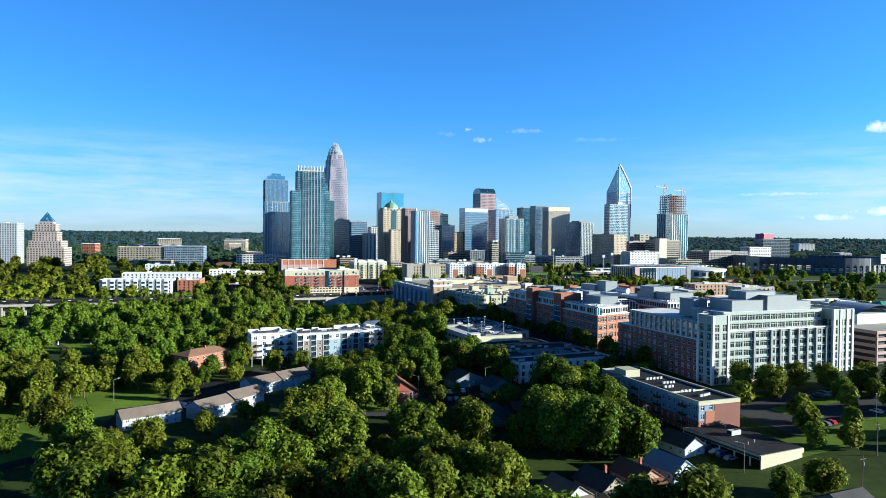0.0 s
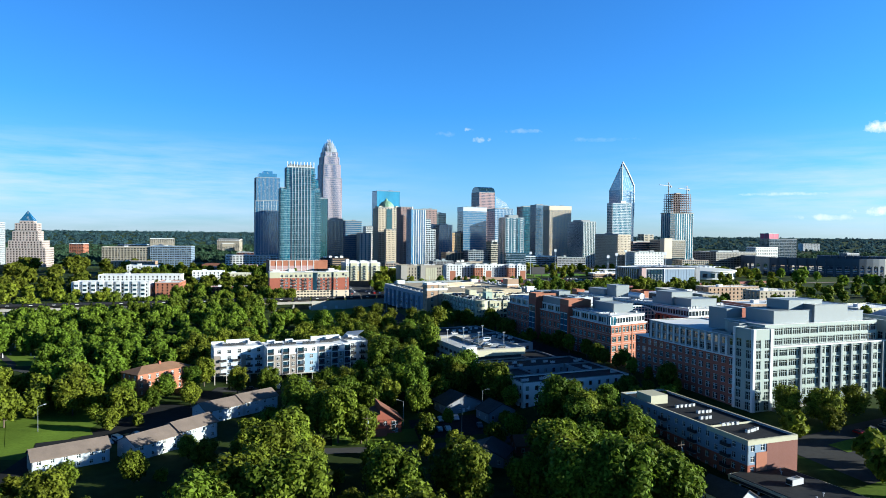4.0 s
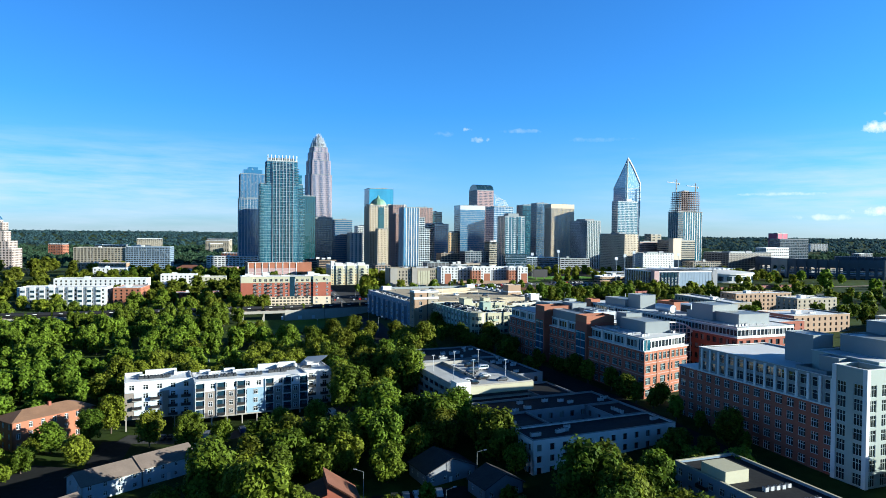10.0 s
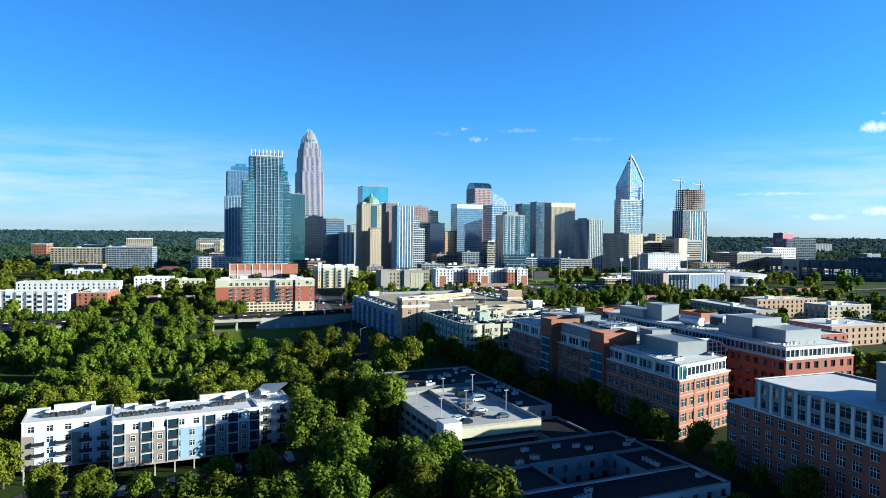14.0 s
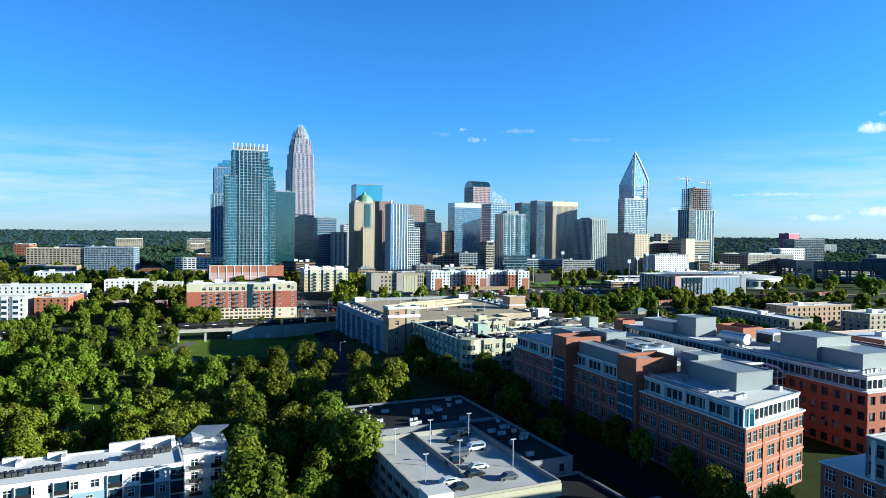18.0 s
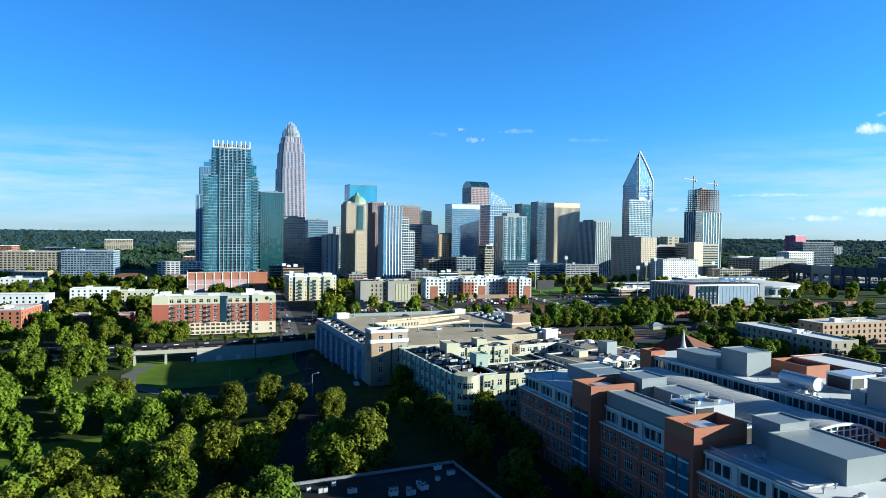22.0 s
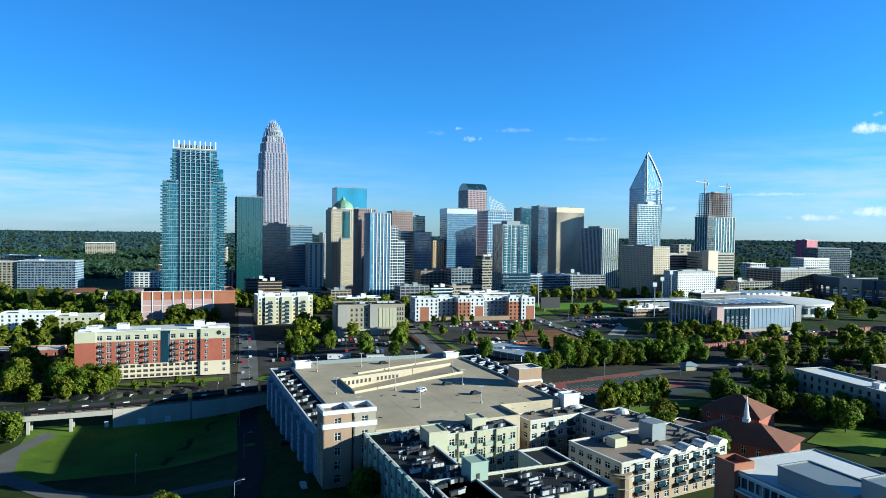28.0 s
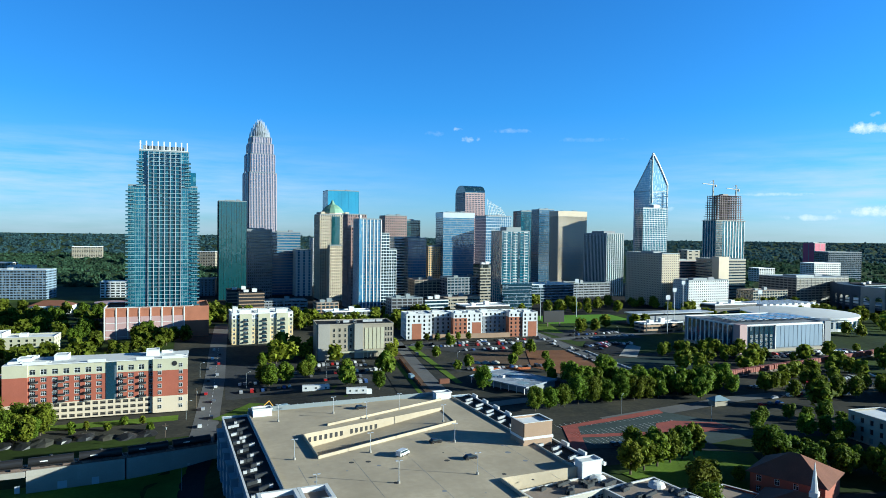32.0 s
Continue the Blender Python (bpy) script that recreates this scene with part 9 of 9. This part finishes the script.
def free(x, y, gap):
    """Whether a trunk at x, y stands clear of buildings and cars."""
    for inv, x0, x1, y0, y1, small in KEEP_CLEAR:
        p = inv @ Vector((x, y, 0))
        g = min(gap, 1.0) if small else gap
        if x0 - g < p.x < x1 + g and y0 - g < p.y < y1 + g:
            return False
    return True


def off_road(x, y, lanes, width=6.0):
    for pts in lanes:
        for (ax, ay), (bx, by) in zip(pts, pts[1:]):
            l2 = (bx - ax) ** 2 + (by - ay) ** 2
            t = min(1, max(0, ((x - ax) * (bx - ax) + (y - ay) * (by - ay)) / l2))
            if math.hypot(x - ax - t * (bx - ax), y - ay - t * (by - ay)) < width:
                return False
    return True


LANES = [((-190, 150), (-150, 190), (-128, 226), (-134, 262)), ((96, 270), (84, 320), (66, 370), (30, 462), (2, 540), (-18, 600)), ((-92, 712), (-80, 660), (-56, 590), (-44, 540), (-38, 480), (-42, 440), (-60, 410)),
         ((-158, 640), (-158, 615), (-146, 592), (-120, 578), (-90, 572), (-54, 574)), ((-90, 690), (-101, 727), (-130, 820), (-162, 915), (-200, 1030)), 
         ((26, 712), (12, 772), (-7, 850), (-28, 941), (-52, 1030)), ((74, 1060), (91, 993), (111, 915), (134, 826)), ((90, 728), (172, 775), (290, 821), (480, 905)), ((-70, 905), (60, 950), (190, 1010), (330, 1075)), ((-260, 395), (-225, 385), (-205, 372), (-160, 372), (-135, 385)),
         ((-140, 268), (-118, 280), (-106, 296), (-104, 325), (-112, 350)), ((-112, 352), (-85, 352), (-50, 372), (-34, 388)), ((-60, 268), (-20, 274), (10, 281)), RAIL]


def grove(area, n, seed, clear=(), kinds=(0, 1, 2, 3, 4), group="trees", gap=3.0, apart=6.5, far=False, size=(0.8, 1.2), dense=False):
    """Trees strewn over an area. Far ones are joined into one mesh."""
    x0, x1, y0, y1 = area
    rng, made, tries, joined = random.Random(seed), 0, 0, []
    while made < n and tries < n * 25:
        tries += 1
        x, y = rng.uniform(x0, x1), rng.uniform(y0, y1)
        if any(a <= x <= b and c <= y <= d for a, b, c, d in clear) or any(abs(x - p) < apart and math.hypot(x - p, y - q) < apart for p, q in TAKEN):
            continue
        if not off_road(x, y, LANES) or not free(x, y, gap):
            continue
        TAKEN.append((x, y))
        made += 1
        k, scale, turn = rng.choice(kinds), rng.uniform(*size), rng.uniform(0, 6.28)
        if far:
            joined.append((x, y, k, scale, turn))
        else:
            tree(x, y, k, scale, turn, f"{SHAPES[k]} green broadleaf tree with an uneven crown", group)
    if joined:
        join_trees(joined, group, KINDS[:5] if dense else SPARSE)


def join_trees(joined, group, kinds):
    """A belt of trees in one mesh."""
    if joined:
        vs, fs, ms, base = [], [], [], 0
        for x, y, k, scale, turn in joined:
            for which in (0, 1):
                me = kinds[k % len(kinds)][which]
                co = np.empty(len(me.vertices) * 3)
                me.vertices.foreach_get("co", co)
                co = co.reshape(-1, 3) * scale
                c, s = math.cos(turn), math.sin(turn)
                vs.append(np.stack((co[:, 0] * c - co[:, 1] * s + x, co[:, 0] * s + co[:, 1] * c + y, co[:, 2] + ground_z(x, y)), 1))
                fs += [tuple(i + base for i in f.vertices) for f in me.polygons]
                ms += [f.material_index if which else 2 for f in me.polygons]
                base += len(co)
        b = Build()
        b.v, b.f, b.m = np.concatenate(vs).tolist(), fs, ms
        single("tree_belt", b, (LEAF, SHADECLUMP, BARK), label=f"belt of green broadleaf {group}", category="trees", kind="stuff")


SIGHT = ((-128, -58, 214, 262), (-44, 24, 240, 262), (56, 112, 184, 205))          # low planting only, before the houses
MEADOW = (-166, -68, 566, 690)
STORE = ((104, 175, 192, 228),)                                                       # open ground east of the low store
LAWNS = ((-262, -160, 395, 436), (-330, -250, 448, 490), (-250, -165, 333, 365), (-150, -112, 262, 302), (112, 190, 225, 290), (-130, -96, 445, 480))
HOUSES = ((-140, -72, 232, 335), (-150, -118, 300, 372), (-128, -30, 336, 364), (-44, 24, 258, 314), (58, 112, 200, 310), (14, 82, 170, 222))
for x, y, k, s in ((-127, 219, 0, 1.1), (-143, 232, 1, 1.0), (-84, 203, 2, 0.95), (-98, 209, 3, 0.9), (-112, 206, 0, 0.9), (-150, 306, 1, 1.0), (-158, 318, 4, 1.05), (-107, 231, 2, 0.8), (-92, 240, 2, 0.85), (-76, 252, 0, 0.7), (-118, 226, 6, 1.0), (-138, 322, 0, 0.8), (-127, 336, 2, 0.95), (-120, 347, 3, 0.7), (-68, 268, 2, 1.0), (-66, 284, 0, 0.8)):
    TAKEN.append((x, y))
    tree(x, y, k, s, x * 0.7, f"{SHAPES[k]} green broadleaf tree with an uneven crown", "trees by the houses")
grove((-72, 60, 96, 268), 100, 13, LAWNS + HOUSES + SIGHT, apart=7.4, group="foreground trees", size=(0.9, 1.25))
grove((-150, -60, 150, 232), 7, 130, LAWNS + HOUSES + SIGHT, apart=8, group="foreground trees")
grove((-140, -56, 192, 262), 9, 132, kinds=(2, 6), size=(0.55, 0.8), gap=3, group="trees by the houses")
grove((-44, 60, 190, 262), 12, 134, HOUSES, kinds=(2, 6), size=(0.6, 0.85), group="foreground trees")
grove((60, 150, 110, 215), 18, 131, LAWNS + HOUSES + STORE, kinds=(0, 2, 4, 6), group="foreground trees", size=(0.6, 0.9))
grove((-72, 30, 300, 362), 28, 14, LAWNS + HOUSES + ((-100, -60, 262, 345),), apart=6.5, group="trees by the houses")
grove((-12, 24, 258, 314), 7, 143, kinds=(2, 5, 6), size=(0.7, 0.9), apart=9, gap=2.5, group="trees by the houses")
grove((-126, -40, 338, 362), 7, 144, kinds=(2, 3), size=(0.7, 0.9), apart=11, gap=2.0, group="trees by the white apartments")
grove((-60, -14, 375, 470), 22, 141, apart=7, group="trees by the white apartments")
grove((36, 60, 200, 300), 15, 145, HOUSES[3:], group="trees by the flats", apart=6.5)
grove((62, 84, 296, 380), 8, 142, gap=1.5, kinds=(2, 5), size=(0.7, 1.0), group="street trees")
grove((40, 74, 390, 520), 8, 26, kinds=(5, 6), group="street trees", gap=1.2)
grove((-60, -30, 262, 300), 6, 146, LAWNS, group="trees by the houses", apart=7)
grove((110, 196, 276, 296), 12, 25, kinds=(0, 2, 4), group="trees before the white office", gap=1.2, size=(0.75, 1.0))
grove((100, 200, 180, 232), 6, 241, STORE, kinds=(0, 2, 4), size=(0.6, 0.85), group="trees by the car park", gap=2.0)
grove((-136, -104, 284, 340), 9, 242, kinds=(2, 6), size=(0.6, 0.9), group="trees by the houses", gap=1.5, apart=5.5)
grove((108, 200, 205, 275), 14, 24, kinds=(2, 5, 6), size=(0.7, 0.95), group="car park trees", gap=2.0, far=True)
for i in range(6):
    x, y = along(82, 657, i * 7.8, 0, radians(36))
    tree(x, y, 5, 1.45, i * 1.3, "young narrow green tree in a clipped row", "row of six trees")
    TAKEN.append((x, y))
for i in range(8):
    x, y = along(150, 676, i * 5.4, 0, radians(-30))
    tree(x, y, 5, 1.1, i * 0.9, "young narrow green tree beside the church", "trees by the church")
grove((90, 120, 590, 690), 8, 303, kinds=(2, 6), group="trees by the church", gap=1.5)
for x, y, k, c in ((58, 742, 3, 0.75), (66, 748, 0, 0.8), (74, 752, 1, 0.7), (82, 757, 3, 0.9), (90, 760, 1, 0.85), (98, 762, 0, 0.9), (106, 765, 3, 0.85), (114, 768, 1, 0.8), (122, 772, 0, 0.9), (34, 784, 3, 0.85), (64, 890, 2, 0.95), (78, 836, 2, 0.8), (20, 838, 2, 0.6), (-8, 905, 2, 0.7), (-24, 782, 3, 0.65), (-47, 808, 1, 0.75), (-92, 805, 4, 1.0), (-84, 812, 0, 0.9), (-74, 822, 4, 0.8), (-98, 812, 0, 0.8)):
    TAKEN.append((x, y))
    tree(x, y, k, c, x * 0.9 + y, f"{SHAPES[k]} green tree by the car parks", "car park trees")
for i in range(5):
    tree(-4 + i * 8.5, 950.5 + i * 2.4, 5, 0.75, i * 1.7, "small dark tree before the brick flats", "trees before the flats")
grove((-112, -20, 765, 860), 5, 301, kinds=(0, 2), group="car park trees", apart=14, gap=1.0, far=True)
grove((-8, 110, 790, 930), 8, 302, kinds=(2, 6), group="car park trees", apart=12, gap=1.0, size=(0.6, 0.9), far=True)
grove((-205, -172, 690, 722), 6, 23, group="trees by the brick apartments", kinds=(1, 4), apart=6)


def avenue(pts, offset, step, seed, group, kinds=(0, 2), size=(0.6, 0.9)):
    """Trees along both sides of a street, where there is room."""
    rng, rows = random.Random(seed), []
    for (ax, ay), (bx, by) in zip(pts, pts[1:]):
        l = math.hypot(bx - ax, by - ay)
        for i in range(int(l / step)):
            for side in (-1, 1):
                t, o = (i + rng.uniform(0.2, 0.8)) * step, side * (offset + rng.uniform(-0.8, 1.2))
                x, y = ax + (bx - ax) * t / l - (by - ay) * o / l, ay + (by - ay) * t / l + (bx - ax) * o / l
                if free(x, y, 1.6) and all(math.hypot(x - p, y - q) > 5.5 for p, q in TAKEN):
                    TAKEN.append((x, y))
                    k = rng.choice(kinds)
                    rows.append((x, y, k, rng.uniform(*size), rng.uniform(0, 6.28)))
    join_trees(rows, group, KINDS)


avenue(LANES[1][1:], 8.0, 9.0, 61, "trees along the shaded street", kinds=(2, 5, 0))
avenue(LANES[2][3:5], 8.0, 14.0, 62, "trees along the shaded street", kinds=(2, 0))
SPARSE = [tree_meshes(40 + i, h, r, 1400, 0.98) for i, (h, r) in enumerate(((13, 6.0), (16, 7.0), (11, 5.0), (15, 6.4)))]
grove((-262, -128, 236, 335), 74, 15, ((-160, -128, 236, 300), (-205, -175, 305, 325)), group="cemetery trees", far=True)
grove((-340, -150, 330, 440), 92, 16, ((-262, -200, 408, 422), (-240, -190, 345, 385)), group="cemetery trees", far=True)
for x, y, k, c in ((-138, 553, 4, 0.95), (-126, 548, 1, 0.8), (-84, 519, 4, 1.0), (-73, 523, 1, 0.9), (-61, 530, 3, 0.85)):
    TAKEN.append((x, y))
    tree(x, y, k, c, x * 0.6, f"{SHAPES[k]} green broadleaf tree below the meadow", "trees below the meadow")
grove((-340, -90, 440, 572), 105, 17, ((-130, -96, 455, 475), (-180, -80, 545, 572),), group="cemetery trees beyond", apart=8.0, far=True)
grove((-150, -56, 395, 470), 40, 18, (LAWNS[5],), group="cemetery trees by the flats", apart=8.0, far=True, dense=True, size=(0.7, 1.0))
grove((-90, -52, 470, 560), 8, 19, group="trees by the shaded street", far=True, dense=True, size=(0.55, 0.75))
grove((-36, -6, 470, 550), 6, 191, group="trees by the shaded street", far=True, dense=True, gap=1.5, apart=8, size=(0.45, 0.7))
grove((-340, -165, 572, 640), 40, 21, (MEADOW,), group="trees by the viaduct", apart=7.5, far=True)
grove((-300, -215, 655, 735), 14, 22, group="trees beyond the viaduct", far=True)
grove((138, 165, 655, 690), 7, 401, group="trees behind the church", apart=5.5, size=(0.6, 0.9), far=True, gap=1.5)
grove((172, 235, 625, 715), 13, 402, group="trees beside the church", apart=6.5, size=(0.6, 0.95), far=True, gap=1.5)
grove((185, 310, 775, 800), 20, 403, group="trees beside the railway", apart=6.0, size=(0.65, 1.0), far=True, gap=1.5)
grove((-430, -225, 900, 1090), 46, 404, group="west street trees", apart=7.5, size=(0.7, 1.1), far=True, gap=1.5)
grove((-228, -172, 682, 722), 14, 405, group="trees before the brick apartments", apart=5.0, size=(0.8, 1.15), far=True, gap=1.0)
grove((-165, -118, 714, 734), 7, 406, kinds=(5, 6), group="young trees before the brick apartments", apart=5.0, size=(0.5, 0.7), gap=0.6)
grove((84, 175, 770, 812), 34, 27, group="trees along the railway", apart=5.5, size=(0.75, 1.05), far=True)
grove((150, 330, 640, 740), 34, 28, group="trees by the eastern road", apart=6.5, far=True, size=(0.55, 0.85))
SPARSE = [tree_meshes(20 + i, h, r, 240, 2.5) for i, (h, r) in enumerate(((12, 5.5), (14, 6.2), (10, 4.6)))]
grove((165, 420, 800, 930), 80, 29, group="trees along the eastern railway", apart=6.5, far=True, size=(0.6, 0.9))
grove((-110, -20, 860, 905), 10, 30, group="street trees by the hall", far=True, apart=8)
grove((-480, -190, 740, 1100), 190, 31, group="west town trees", far=True, apart=9)
grove((-300, 60, 990, 1130), 90, 32, group="town trees", far=True, apart=9)
grove((60, 460, 1010, 1260), 90, 33, ((95, 245, 1045, 1145),), group="eastern town trees", far=True, apart=10)
grove((190, 520, 430, 800), 60, 34, group="eastern trees", far=True, apart=9)
grove((-560, -330, 520, 760), 70, 35, group="west trees", far=True, apart=9)


def far_woods(name, n, seed, where, label, size=(4, 8), mat=None):
    """Many far crowns in one mesh: a low dome under a ruffle of leafy tufts each."""
    rng = np.random.default_rng(seed)
    base = Build().lathe(((0.75, 0.0), (0.85, 0.4), (0.3, 0.8)), 5)
    bv, bf = np.array(base.v), base.f
    b = Build()
    for i in range(n):
        x, y = where(rng)
        s = rng.uniform(*size)
        z = ground_z(x, y)
        k = len(b.v)
        pts = bv * (1 + rng.uniform(-0.2, 0.2, bv.shape)) * (s, s, s * 0.9) + (x, y, z - s * 0.15)
        b.v.extend(map(tuple, pts))
        b.f.extend(tuple(j + k for j in g) for g in bf)
        d = rng.normal(0, 1, (13, 3))
        d[:, 2] = np.abs(d[:, 2])
        d /= np.linalg.norm(d, axis=1)[:, None]
        c = d * (0.95 * s, 0.95 * s, 0.85 * s) * rng.uniform(0.75, 1.1, (13, 1)) + (x, y, z)
        a, e = rng.normal(0, 0.24 * s, (13, 3)), rng.normal(0, 0.24 * s, (13, 3))
        k = len(b.v)
        b.v.extend(map(tuple, np.stack((c + a, c - 0.5 * a + e, c - 0.5 * a - e), 1).reshape(-1, 3)))
        b.f.extend((k + 3 * q, k + 3 * q + 1, k + 3 * q + 2) for q in range(13))
    b.m = [0] * len(b.f)
    single(name, b, mat or HAZYFARLEAF, label=label, category="trees", kind="stuff")


def ring_place(r0, r1, a0, a1):
    def where(rng):
        r = math.sqrt(rng.uniform(r0 * r0, r1 * r1))
        w = rng.uniform(a0, a1)
        return 5 + r * math.sin(w), 250 + r * math.cos(w)
    return where


# Both belts carry their haze in the leaf colour, bluer farther out.
far_woods("far_woods", 4600, 3, ring_place(1250, 2600, -0.72, 0.72), "unbroken dark green woods, faintly haze-tinted, behind the town", (5, 10))
far_woods("horizon_woods", 5200, 4, ring_place(2600, 4650, -0.7, 0.7), "endless far green woods with painted haze up to the horizon", (7, 13), HAZELEAF)
grove((-1000, -480, 520, 1150), 200, 37, group="western woods", far=True, apart=13, size=(1.1, 1.7))
grove((430, 1000, 380, 1120), 150, 38, group="eastern woods", far=True, apart=13, size=(1.1, 1.6))
